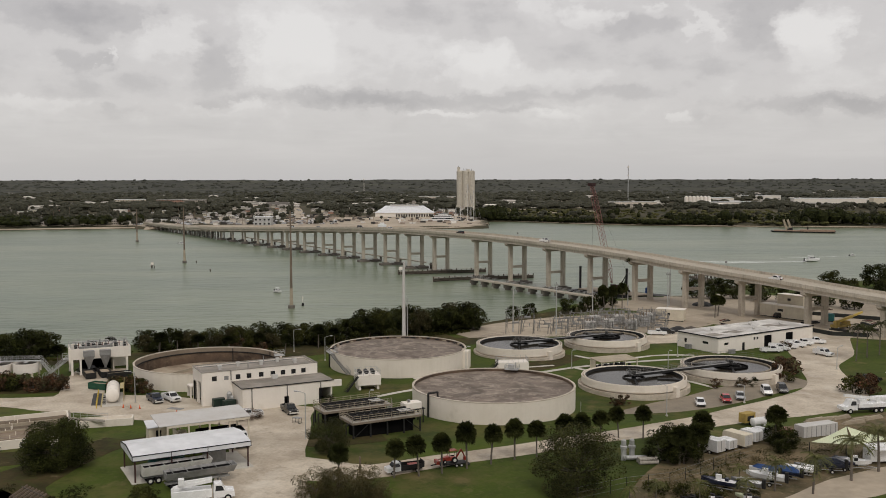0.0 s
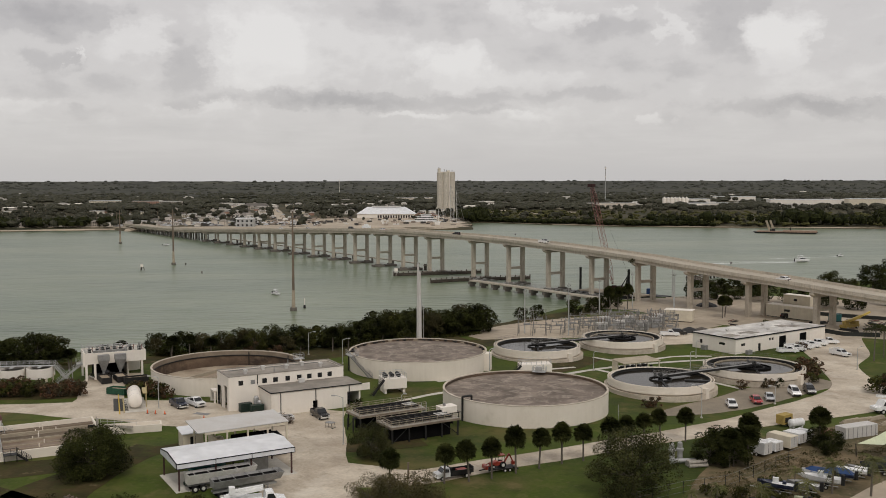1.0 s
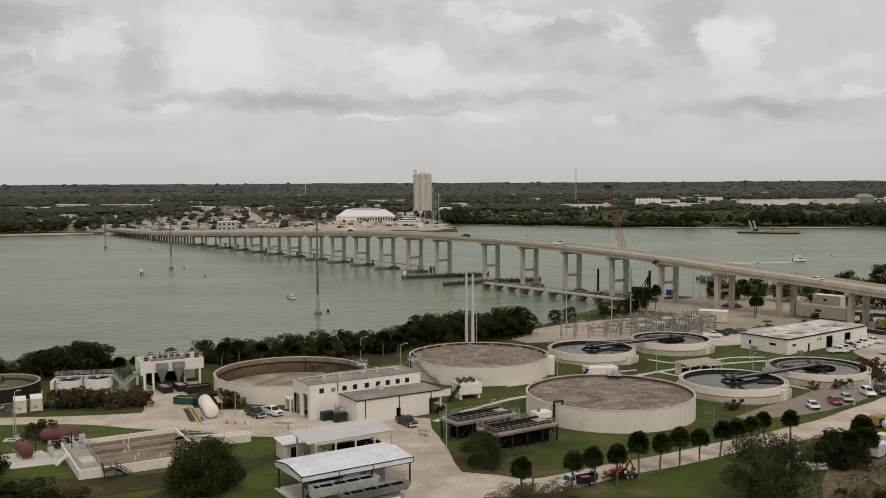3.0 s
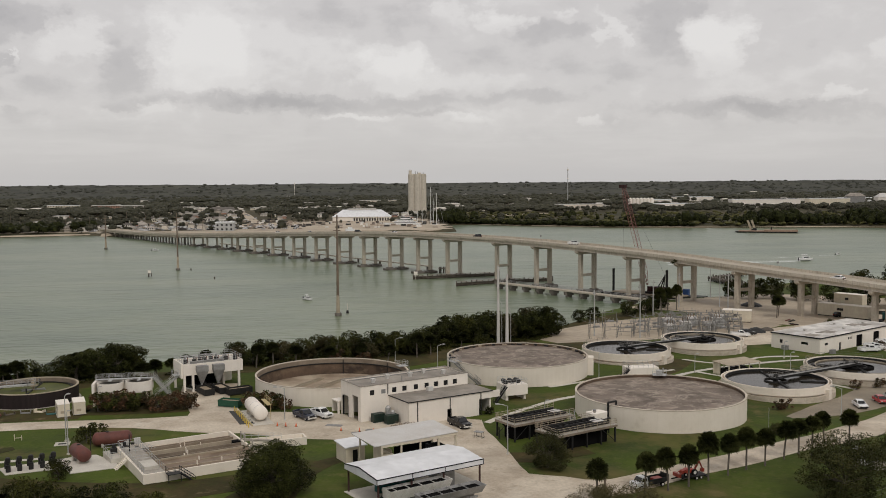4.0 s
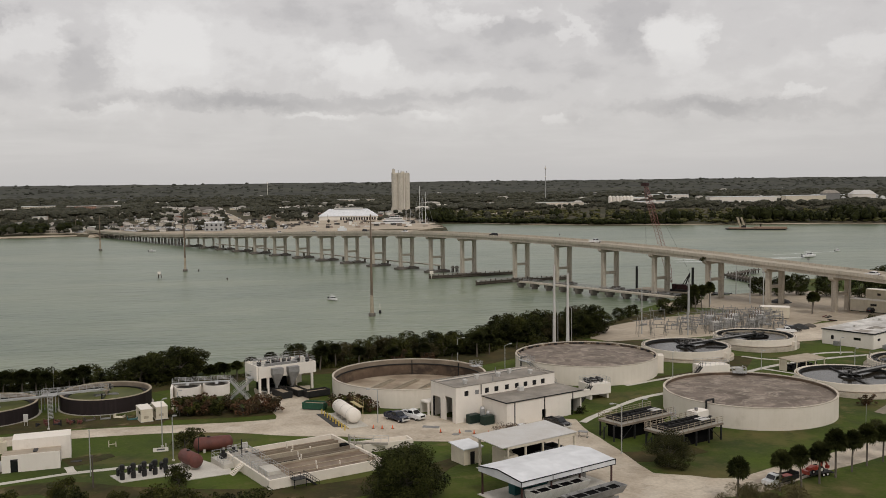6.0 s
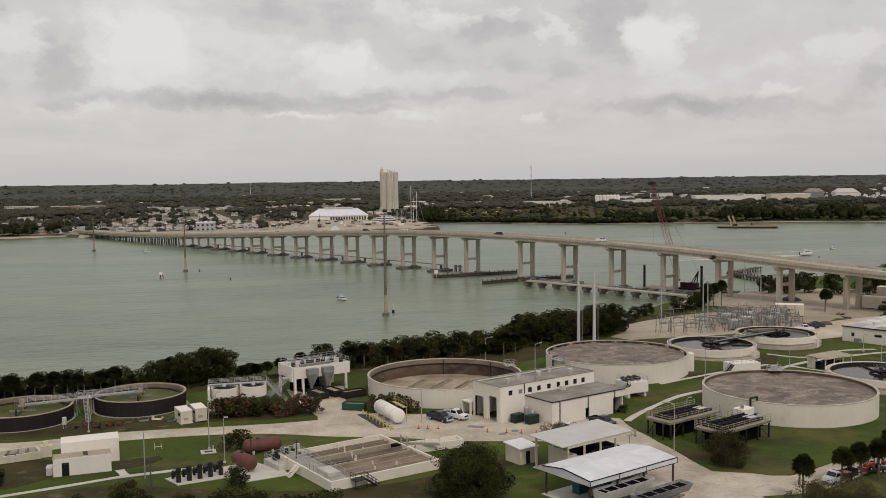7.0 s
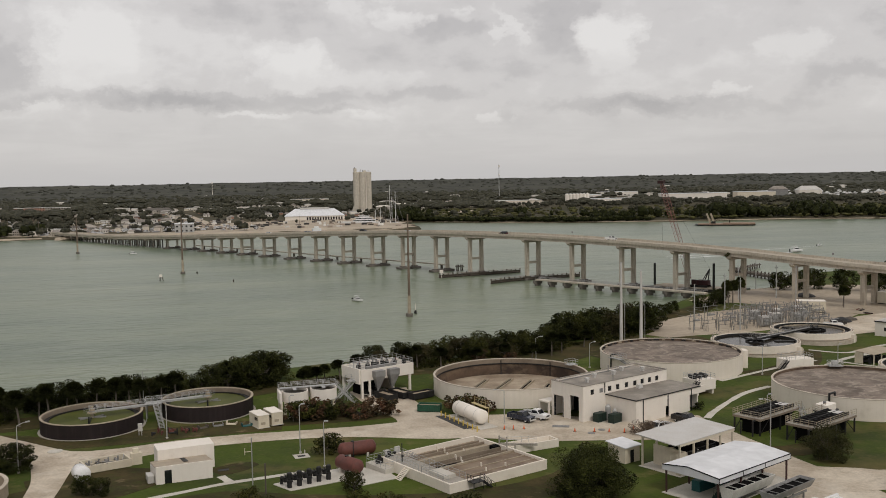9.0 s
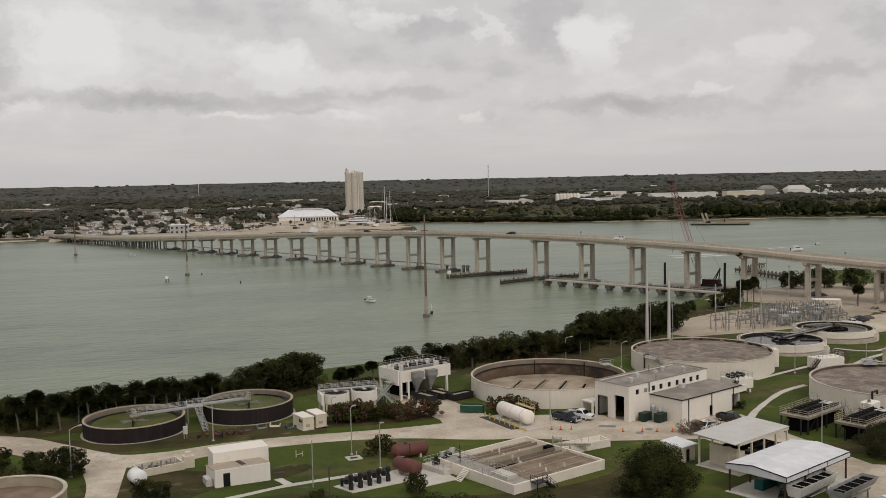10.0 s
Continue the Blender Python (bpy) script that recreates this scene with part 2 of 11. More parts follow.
def liquid(name, deep, shallow, rough, wave, height, patch_scale=0.004, foam=None, stretch=(1, 1, 1)):
    """Turbid water: a body colour in broad patches under a wavy glossy face."""
    m = bpy.data.materials.new(name)
    m.use_nodes = True
    nt = m.node_tree
    b = nt.nodes["Principled BSDF"]
    geo = nt.nodes.new("ShaderNodeNewGeometry")
    mp = nt.nodes.new("ShaderNodeMapping")
    mp.inputs["Scale"].default_value = stretch
    mp.inputs["Rotation"].default_value = (0, 0, radians(-24))
    nt.links.new(geo.outputs["Position"], mp.inputs[0])
    n1 = nt.nodes.new("ShaderNodeTexNoise")
    n1.inputs["Scale"].default_value, n1.inputs["Detail"].default_value = patch_scale, 5
    nt.links.new(mp.outputs[0], n1.inputs["Vector"])
    r = nt.nodes.new("ShaderNodeValToRGB")
    r.color_ramp.elements[0].position, r.color_ramp.elements[1].position = 0.36, 0.64
    r.color_ramp.elements[0].color, r.color_ramp.elements[1].color = (*deep, 1), (*shallow, 1)
    nt.links.new(n1.outputs[0], r.inputs[0])
    out = r.outputs[0]
    if foam:
        n4 = nt.nodes.new("ShaderNodeTexNoise")
        n4.inputs["Scale"].default_value, n4.inputs["Detail"].default_value, n4.inputs["Roughness"].default_value = 0.33, 9, 0.7
        n4.inputs["Distortion"].default_value = 1.2
        nt.links.new(geo.outputs["Position"], n4.inputs["Vector"])
        mr = nt.nodes.new("ShaderNodeMapRange")
        for k, v in zip((1, 2, 3, 4), (0.48, 0.68, 0.0, 0.8)):
            mr.inputs[k].default_value = v
        nt.links.new(n4.outputs[0], mr.inputs[0])
        x = nt.nodes.new("ShaderNodeMix")
        x.data_type = "RGBA"
        nt.links.new(mr.outputs[0], x.inputs[0])
        nt.links.new(out, x.inputs[6])
        x.inputs[7].default_value = (*foam, 1)
        out = x.outputs[2]
    nt.links.new(out, b.inputs["Base Color"])
    b.inputs["Roughness"].default_value, b.inputs["IOR"].default_value = rough, 1.33
    last = None
    for sc, st in ((wave, 1.0), (wave * 0.23, 1.6), (wave * 0.05, 2.2)):
        n = nt.nodes.new("ShaderNodeTexNoise")
        n.inputs["Scale"].default_value, n.inputs["Detail"].default_value = sc, 3
        nt.links.new(mp.outputs[0], n.inputs["Vector"])
        bp = nt.nodes.new("ShaderNodeBump")
        bp.inputs["Strength"].default_value, bp.inputs["Distance"].default_value = 0.6, height * st
        nt.links.new(n.outputs[0], bp.inputs["Height"])
        if last:
            nt.links.new(last, bp.inputs["Normal"])
        last = bp.outputs[0]
    nt.links.new(last, b.inputs["Normal"])
    return m


WHITE = surface("white_painted_concrete", (0.79, 0.725, 0.635), (0.72, 0.655, 0.56), streak=0.09, streak_col=(0.42, 0.35, 0.27), scale=0.2, bump=0.03, grit=0.035)
RIMMAT = surface("weathered_tank_coping", (0.57, 0.505, 0.42), (0.4, 0.345, 0.275), scale=0.5, fine=5.0, patch=0.4)
WHITE2 = surface("white_painted_wall", (0.82, 0.768, 0.695), (0.75, 0.695, 0.62), streak=0.08, streak_col=(0.42, 0.36, 0.29), scale=0.3, bump=0.03, grit=0.035)
CREAM = surface("cream_paint", (0.68, 0.62, 0.49), (0.58, 0.51, 0.4), streak=0.15, bump=0.05, grit=0.05)
CONCRETE = surface("weathered_concrete", (0.42, 0.39, 0.34), (0.3, 0.275, 0.235), streak=0.5, streak_col=(0.16, 0.14, 0.12), scale=0.3)
BRIDGE_CON = surface("bridge_concrete", (0.53, 0.475, 0.39), (0.42, 0.37, 0.30), streak=0.45, streak_col=(0.24, 0.21, 0.175), scale=0.12, fine=2.0)
PILE_CON = surface("tide_stained_concrete", (0.2, 0.18, 0.155), (0.11, 0.1, 0.085), streak=0.4, scale=0.4)
DIRTY = surface("sludge_stained_lining", (0.145, 0.098, 0.066), (0.05, 0.034, 0.025), streak=0.0, scale=0.12, patch=0.3)
stain(DIRTY, 0.35, 0.52, 0.7, (0.24, 0.18, 0.12), 0.5, (1, 1, 1.6))
TANKFLOOR = surface("sludge_floor", (0.40, 0.33, 0.245), (0.22, 0.165, 0.115), scale=0.13, patch=0.3)
BLACKWALL = surface("dark_brown_coated_steel", (0.026, 0.0185, 0.0185), (0.016, 0.012, 0.012), rough=0.65, streak=0.12, streak_col=(0.1, 0.08, 0.07), spec=0.2)
BEIGE = surface("beige_concrete_rim", (0.42, 0.36, 0.27), (0.3, 0.25, 0.185), scale=0.4)
GALV = surface("galvanised_steel", (0.5, 0.5, 0.49), (0.36, 0.36, 0.35), rough=0.5, metal=0.35, scale=1.2)
STEEL = surface("dull_grey_steel", (0.3, 0.3, 0.29), (0.2, 0.195, 0.19), rough=0.55, metal=0.25, scale=1.0)
DARK = surface("dark_machine_steel", (0.022, 0.021, 0.02), (0.012, 0.012, 0.012), rough=0.6, scale=1.0)
BLACKTRIM = surface("black_trim", (0.018, 0.018, 0.019), (0.012, 0.012, 0.013), rough=0.6, spec=0.2)
RUST = surface("rust_red_paint", (0.16, 0.056, 0.044), (0.095, 0.034, 0.027), rough=0.6, scale=0.6, streak=0.4, streak_col=(0.07, 0.03, 0.025))
ROOFGREY = surface("grey_membrane_roof", (0.31, 0.28, 0.24), (0.19, 0.17, 0.145), scale=0.22, patch=0.35)
ROOFPATCH = surface("patched_white_membrane_roof", (0.66, 0.64, 0.6), (0.36, 0.34, 0.315), scale=0.13, patch=0.25)
ROOFLIGHT = surface("light_metal_roof", (0.50, 0.475, 0.44), (0.55, 0.54, 0.52), rough=0.45, scale=0.3)
ROOFWHITE = surface("white_metal_roof", (0.72, 0.73, 0.745), (0.66, 0.67, 0.685), rough=0.45, scale=0.12, fine=0.5, bump=0.0)
BUFF = surface("faded_buff_paint", (0.5, 0.41, 0.2), (0.4, 0.32, 0.16), rough=0.6)
ROADMAT = surface("pale_shell_rock_road", (0.59, 0.518, 0.415), (0.41, 0.34, 0.258), scale=0.12, fine=2.2, bump=0.3, patch=0.35)
CARPARKMAT = surface("worn_gravel_parking", (0.29, 0.245, 0.185), (0.18, 0.15, 0.11), scale=0.16, fine=3.0, bump=0.3)
SLABMAT = surface("light_concrete_slab", (0.58, 0.55, 0.49), (0.46, 0.43, 0.375), scale=0.35)
ASPHALT = surface("asphalt", (0.055, 0.054, 0.052), (0.04, 0.039, 0.038), scale=0.8)
DECKMAT = surface("worn_bridge_deck", (0.46, 0.41, 0.33), (0.37, 0.325, 0.26), scale=0.15, fine=2.0)
WOOD = surface("weathered_timber", (0.12, 0.1, 0.08), (0.07, 0.058, 0.046), scale=0.6)
WOODPOLE = surface("brown_timber_pole", (0.2, 0.15, 0.11), (0.13, 0.1, 0.075), scale=0.4, streak=0.3)
TRUNK = surface("palm_trunk_bark", (0.16, 0.135, 0.11), (0.1, 0.085, 0.07), scale=2.0)
GREENBIN = surface("green_painted_steel", (0.02, 0.085, 0.05), (0.015, 0.06, 0.036), rough=0.5)
TEALBIN = surface("teal_painted_steel", (0.02, 0.12, 0.12), (0.015, 0.08, 0.08), rough=0.5)
GENGREEN = surface("dark_green_cabinet_paint", (0.014, 0.033, 0.024), (0.01, 0.022, 0.017), rough=0.5)
YELLOW = surface("safety_yellow_paint", (0.64, 0.46, 0.1), (0.5, 0.36, 0.08), rough=0.5)
ORANGE = surface("traffic_orange_plastic", (0.8, 0.16, 0.05), (0.65, 0.12, 0.04), rough=0.5)
TRACTOR = surface("orange_red_machine_paint", (0.4, 0.06, 0.035), (0.26, 0.035, 0.022), rough=0.4)
CRANERED = surface("faded_red_crane_paint", (0.3, 0.14, 0.12), (0.2, 0.08, 0.07), rough=0.6)
CRANEDARK = surface("dark_maroon_crane_paint", (0.05, 0.013, 0.013), (0.03, 0.01, 0.01), rough=0.6)
WEATHERED = surface("weathered_galvanised_steel", (0.24, 0.232, 0.215), (0.13, 0.125, 0.115), rough=0.6)
OCHRE = surface("dusty_ochre_paint", (0.42, 0.3, 0.08), (0.28, 0.2, 0.06), rough=0.7)
BLUE = surface("blue_tarpaulin", (0.025, 0.07, 0.2), (0.018, 0.05, 0.15), rough=0.6)
SAIL = surface("pale_lime_shade_cloth", (0.62, 0.66, 0.46), (0.54, 0.58, 0.4), rough=0.8)
HULL = surface("white_gelcoat", (0.78, 0.78, 0.77), (0.7, 0.7, 0.69), rough=0.3)
HULLDARK = surface("dark_blue_gelcoat", (0.03, 0.035, 0.06), (0.02, 0.025, 0.045), rough=0.3)
GLASS = glassy("dark_window_glass", (0.012, 0.014, 0.016))
# near-black for black parts, and in place of shade inside doorways and bays
VOID = surface("black_parts_and_inner_shade", (0.008, 0.0075, 0.0075), (0.005, 0.005, 0.005), rough=0.95, spec=0.05)
TYRE = surface("tyre_rubber", (0.014, 0.014, 0.014), (0.01, 0.01, 0.01), rough=0.9, spec=0.15)
CARWHITE = car_paint("white_car_paint", (0.8, 0.8, 0.79))
CARSILVER = car_paint("silver_car_paint", (0.5, 0.51, 0.52))
CARRED = car_paint("red_car_paint", (0.4, 0.025, 0.03))
CARNAVY = car_paint("navy_car_paint", (0.018, 0.024, 0.045))
CARBLACK = car_paint("black_car_paint", (0.014, 0.014, 0.015))
ALU = surface("bare_aluminium", (0.7, 0.69, 0.65), (0.56, 0.54, 0.5), rough=0.4, metal=0.1, scale=1.0)
SANDMAT = surface("beige_sand_lot", (0.48, 0.405, 0.31), (0.34, 0.28, 0.21), scale=0.02, fine=0.5)
SILOMAT = surface("silo_concrete", (0.6, 0.55, 0.46), (0.5, 0.455, 0.38), streak=0.5, streak_col=(0.3, 0.27, 0.22), scale=0.06, fine=0.6)
TERRACOTTA = surface("faded_terracotta", (0.42, 0.24, 0.17), (0.32, 0.2, 0.15), scale=0.1, fine=0.8)
HOUSEWALL = surface("house_stucco", (0.62, 0.55, 0.47), (0.48, 0.43, 0.36), scale=0.05, fine=0.8, each=0.4)
HOUSEROOF = surface("shingle_roof", (0.27, 0.24, 0.21), (0.17, 0.155, 0.14), scale=0.1, fine=0.8, each=0.6)
WATER = liquid("lagoon_water", (0.09, 0.126, 0.077), (0.165, 0.195, 0.122), 0.3, 0.36, 0.8, 0.02, stretch=(0.38, 1.0, 1))
stain(WATER, 0.007, 0.47, 0.64, (0.085, 0.135, 0.085), 0.55, (0.6, 1.0, 1))
CLARWATER = liquid("dark_clarifier_water", (0.016, 0.013, 0.009), (0.03, 0.025, 0.018), 0.12, 1.2, 0.004, 0.2)
SCUM = liquid("brown_aerated_sludge", (0.1, 0.075, 0.056), (0.21, 0.165, 0.13), 0.6, 1.6, 0.06, 0.22, foam=(0.44, 0.37, 0.3))
ALGAE = liquid("green_algae_water", (0.06, 0.07, 0.016), (0.1, 0.108, 0.028), 0.5, 1.2, 0.01, 0.2)
ALGAE.node_tree.nodes["Principled BSDF"].inputs["Specular IOR Level"].default_value = 0.2
BASINWATER = liquid("brown_basin_water", (0.14, 0.095, 0.06), (0.24, 0.18, 0.125), 0.5, 1.0, 0.02, 0.3)
WAKE = surface("white_wake_foam", (0.8, 0.82, 0.8), (0.5, 0.53, 0.5), scale=0.3, fine=2.0)
# the near-black second tones stand in for shade in the gaps of the crowns
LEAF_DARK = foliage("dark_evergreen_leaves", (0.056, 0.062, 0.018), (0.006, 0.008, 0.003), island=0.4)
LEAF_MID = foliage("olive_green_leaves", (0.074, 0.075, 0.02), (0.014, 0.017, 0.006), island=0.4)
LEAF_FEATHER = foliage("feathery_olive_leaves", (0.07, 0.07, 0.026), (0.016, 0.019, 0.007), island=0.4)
LEAF_OLIVE = foliage("pale_olive_leaves", (0.125, 0.105, 0.05), (0.045, 0.042, 0.018), island=0.4)
LEAF_RED = foliage("reddish_hedge_leaves", (0.12, 0.06, 0.036), (0.05, 0.045, 0.024), island=0.6)
LEAF_PALM = foliage("palm_frond_green", (0.058, 0.063, 0.02), (0.016, 0.02, 0.007))
LEAF_PALMY = foliage("yellowish_palm_fronds", (0.13, 0.13, 0.05), (0.08, 0.085, 0.034))
LEAF_DRY = foliage("dry_twigs", (0.2, 0.15, 0.11), (0.12, 0.09, 0.07))
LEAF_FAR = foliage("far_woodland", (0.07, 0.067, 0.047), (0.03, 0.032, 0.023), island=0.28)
# greyer and lighter than the nearer woods: distance haze put into the leaf colour
LEAF_HAZED = foliage("hazed_horizon_woodland", (0.078, 0.079, 0.064), (0.05, 0.052, 0.043), island=0.12)
LEAF_FARB = foliage("far_scrub", (0.083, 0.079, 0.03), (0.036, 0.038, 0.015), island=0.4)
# second tone near black here too, for crown shade
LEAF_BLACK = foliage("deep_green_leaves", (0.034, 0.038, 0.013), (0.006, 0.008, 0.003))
BROWNCON = surface("brown_stained_concrete", (0.27, 0.22, 0.165), (0.17, 0.135, 0.1), scale=0.3)
LEAF_STRAW = foliage("dry_straw_grass", (0.15, 0.115, 0.055), (0.07, 0.055, 0.026))
LEAF_BROWN = foliage("bronze_shore_leaves", (0.075, 0.064, 0.028), (0.03, 0.028, 0.013))
BARK = surface("grey_brown_bark", (0.12, 0.1, 0.08), (0.07, 0.06, 0.05), scale=1.5)

stain(ROADMAT, 0.05, 0.5, 0.68, (0.27, 0.22, 0.165), 0.6)
stain(ROADMAT, 0.5, 0.56, 0.7, (0.22, 0.18, 0.13), 0.5)
stain(ROADMAT, 0.14, 0.55, 0.7, (0.66, 0.61, 0.52), 0.6)
stain(SANDMAT, 0.06, 0.5, 0.68, (0.24, 0.2, 0.145), 0.6)
stain(SANDMAT, 0.012, 0.5, 0.62, (0.3, 0.26, 0.2), 0.5)
# the light and dark of wind ripples, put into the water colour as streaks
stain(WATER, 0.012, 0.48, 0.68, (0.24, 0.27, 0.18), 0.55, (0.3, 1, 1), -24)
stain(WATER, 0.05, 0.55, 0.7, (0.1, 0.14, 0.09), 0.45, (0.25, 1, 1), -20)
stain(WATER, 0.16, 0.52, 0.7, (0.24, 0.265, 0.19), 0.5, (0.3, 1, 1), 8)
stain(WATER, 0.3, 0.5, 0.7, (0.085, 0.12, 0.078), 0.5, (0.35, 1, 1), 12)
stain(BRIDGE_CON, 0.35, 0.54, 0.72, (0.2, 0.175, 0.14), 0.45)
stain(WHITE, 0.25, 0.55, 0.72, (0.45, 0.39, 0.3), 0.35)
stain(WHITE2, 0.3, 0.55, 0.72, (0.5, 0.44, 0.35), 0.35)
stain(ROOFGREY, 0.18, 0.5, 0.66, (0.16, 0.14, 0.12), 0.5)

# ---- building tools ----
SURVEYED = []


class Geo:
    """Collects the faces of one mesh."""

    def __init__(self):
        self.v, self.f = [], []

    def add(self, verts, faces):
        k = len(self.v)
        self.v += [tuple(p) for p in verts]
        self.f += [tuple(i + k for i in f) for f in faces]
        return self

    def box(self, x0, y0, z0, x1, y1, z1, cut=0.0):
        if cut:
            return self.prism([(x0 + cut, y0), (x1 - cut, y0), (x1, y0 + cut), (x1, y1 - cut), (x1 - cut, y1), (x0 + cut, y1), (x0, y1 - cut), (x0, y0 + cut)], z0, z1)
        return self.prism([(x0, y0), (x1, y0), (x1, y1), (x0, y1)], z0, z1)

    def prism(self, poly, z0, z1, top=None):
        """A block on a plan polygon; top: another polygon for the upper face."""
        n = len(poly)
        top = top or poly
        a = lambda z, p: z(p[0], p[1]) if callable(z) else z
        return self.add([(x, y, a(z0, (x, y))) for x, y in poly] + [(x, y, a(z1, (x, y))) for x, y in top],
                        [tuple(range(n))[::-1], tuple(range(n, 2 * n))] + [(i, (i + 1) % n, n + (i + 1) % n, n + i) for i in range(n)])

    def slab(self, pts, thick):
        """A sheet through the points, with thickness downwards."""
        n = len(pts)
        return self.add(list(pts) + [(x, y, z - thick) for x, y, z in pts],
                        [tuple(range(n)), tuple(range(n, 2 * n))[::-1]] + [(i, n + i, n + (i + 1) % n, (i + 1) % n) for i in range(n)])

    def bar(self, p, q, w, h=None):
        """A square beam from p to q."""
        p, q, h = Vector(p), Vector(q), h or w
        d = (q - p).normalized()
        s = d.cross(Vector((0, 0, 1)))
        s = s.normalized() if s.length > 1e-4 else Vector((1, 0, 0))
        u = s.cross(d)
        c = [s * (w / 2) * a + u * (h / 2) * b for a, b in ((-1, -1), (1, -1), (1, 1), (-1, 1))]
        return self.add([p + k for k in c] + [q + k for k in c], [(3, 2, 1, 0), (4, 5, 6, 7)] + [(i, (i + 1) % 4, 4 + (i + 1) % 4, 4 + i) for i in range(4)])

    def rod(self, p, q, r0, r1=None, n=8):
        """A round bar or cone from p to q."""
        p, q, r1 = Vector(p), Vector(q), r0 if r1 is None else r1
        d = (q - p).normalized()
        s = d.cross(Vector((0, 0, 1)))
        s = s.normalized() if s.length > 1e-4 else Vector((1, 0, 0))
        u = s.cross(d)
        c = [s * math.cos(k * math.tau / n) + u * math.sin(k * math.tau / n) for k in range(n)]
        return self.add([p + k * r0 for k in c] + [q + k * r1 for k in c], [tuple(range(n))[::-1], tuple(range(n, 2 * n))] + [(i, (i + 1) % n, n + (i + 1) % n, n + i) for i in range(n)])

    def ring(self, r0, r1, z0, z1, n=96, c=(0, 0), a0=0.0, a1=360.0):
        """An annular wall, or an arc of one."""
        whole = abs(a1 - a0) > 359.9
        m = n if whole else n + 1
        ang = [radians(a0 + (a1 - a0) * k / n) for k in range(m)]
        v = []
        for a in ang:
            x, y = math.cos(a), math.sin(a)
            v += [(c[0] + r0 * x, c[1] + r0 * y, z0), (c[0] + r1 * x, c[1] + r1 * y, z0), (c[0] + r1 * x, c[1] + r1 * y, z1), (c[0] + r0 * x, c[1] + r0 * y, z1)]
        f = []
        for k in range(n):
            i, j = 4 * k, 4 * ((k + 1) % m)
            f += [(i + a, i + (a + 1) % 4, j + (a + 1) % 4, j + a) for a in range(4)]
        if not whole:
            f += [(0, 3, 2, 1), tuple(4 * n + a for a in range(4))]
        return self.add(v, f)

    def disc(self, r, z, n=64, c=(0, 0), thick=0.1):
        return self.prism([(c[0] + r * math.cos(k * math.tau / n), c[1] + r * math.sin(k * math.tau / n)) for k in range(n)], z - thick, z)

    def lathe(self, prof, n=24, c=(0, 0, 0)):
        """A body of revolution about the upright axis; prof: (radius, height) from the bottom up."""
        v = [(c[0] + max(r, 0.001) * math.cos(k * math.tau / n), c[1] + max(r, 0.001) * math.sin(k * math.tau / n), c[2] + z) for r, z in prof for k in range(n)]
        f = [(a * n + k, a * n + (k + 1) % n, (a + 1) * n + (k + 1) % n, (a + 1) * n + k) for a in range(len(prof) - 1) for k in range(n)]
        return self.add(v, f + [tuple(range(n))[::-1], tuple(range((len(prof) - 1) * n, len(prof) * n))])

    def lying(self, p, q, r, dome=0.35, n=20):
        """A pressure vessel from p to q with domed ends."""
        p, q = Vector(p), Vector(q)
        d = (q - p).normalized()
        s = d.cross(Vector((0, 0, 1))).normalized()
        u = s.cross(d)
        L = (q - p).length
        prof = [(-dome * r, 0.0), (-dome * r * 0.85, 0.45), (-dome * r * 0.45, 0.83), (0, 1.0), (L, 1.0), (L + dome * r * 0.45, 0.83), (L + dome * r * 0.85, 0.45), (L + dome * r, 0.0)]
        v = [p + d * a + (s * math.cos(k * math.tau / n) + u * math.sin(k * math.tau / n)) * max(b, 0.01) * r for a, b in prof for k in range(n)]
        f = [(a * n + k, a * n + (k + 1) % n, (a + 1) * n + (k + 1) % n, (a + 1) * n + k) for a in range(len(prof) - 1) for k in range(n)]
        return self.add(v, f + [tuple(range(n))[::-1], tuple(range((len(prof) - 1) * n, len(prof) * n))])

    def rail(self, pts, h=1.05, post=1.8, r=0.035, rails=(1.0, 0.55), closed=False):
        """A handrail along the points: posts and rails."""
        pts = [Vector(p) for p in pts]
        pairs = list(zip(pts, pts[1:] + ([pts[0]] if closed else [])))
        for p, q in pairs[: None if closed else len(pts) - 1]:
            for k in rails:
                self.rod(p + Vector((0, 0, h * k)), q + Vector((0, 0, h * k)), r, n=5)
            n = max(1, round((q - p).length / post))
            for i in range(n + 1):
                a = p.lerp(q, i / n)
                self.rod(a, a + Vector((0, 0, h)), r, n=5)
        return self

    def weld(self):
        """Join corners that lie in one place."""
        seen, new_v, to = {}, [], []
        for p in self.v:
            k = tuple(round(c, 4) for c in p)
            if k not in seen:
                seen[k] = len(new_v)
                new_v.append(p)
            to.append(seen[k])
        self.v, self.f = new_v, [tuple(to[i] for i in f) for f in self.f]
        return self

    def mesh(self, name, material, smooth=False):
        me = bpy.data.meshes.new(name)
        me.from_pydata(self.v, [], self.f)
        me.materials.append(material)
        if smooth:
            me.shade_smooth()
        me.update()
        return me


def part(name, geo, material, parent, label="", at=None, smooth=False):
    """One mesh under a thing or a part."""
    me = geo if isinstance(geo, bpy.types.Mesh) else geo.mesh(name, material, smooth)
    ob = new(name, me)
    ob.parent = parent
    if at is not None:
        ob.matrix_basis = at if isinstance(at, Matrix) else Matrix.Translation(at)
    return tagged(ob, label) if label else ob


def thing(name, at, label, category, group="", kind=""):
    """An empty at the thing's base that will carry its parts."""
    ob = new(name)
    ob.empty_display_size = 0.3
    ob.matrix_basis = at
    return tagged(ob, label, category, group, kind)


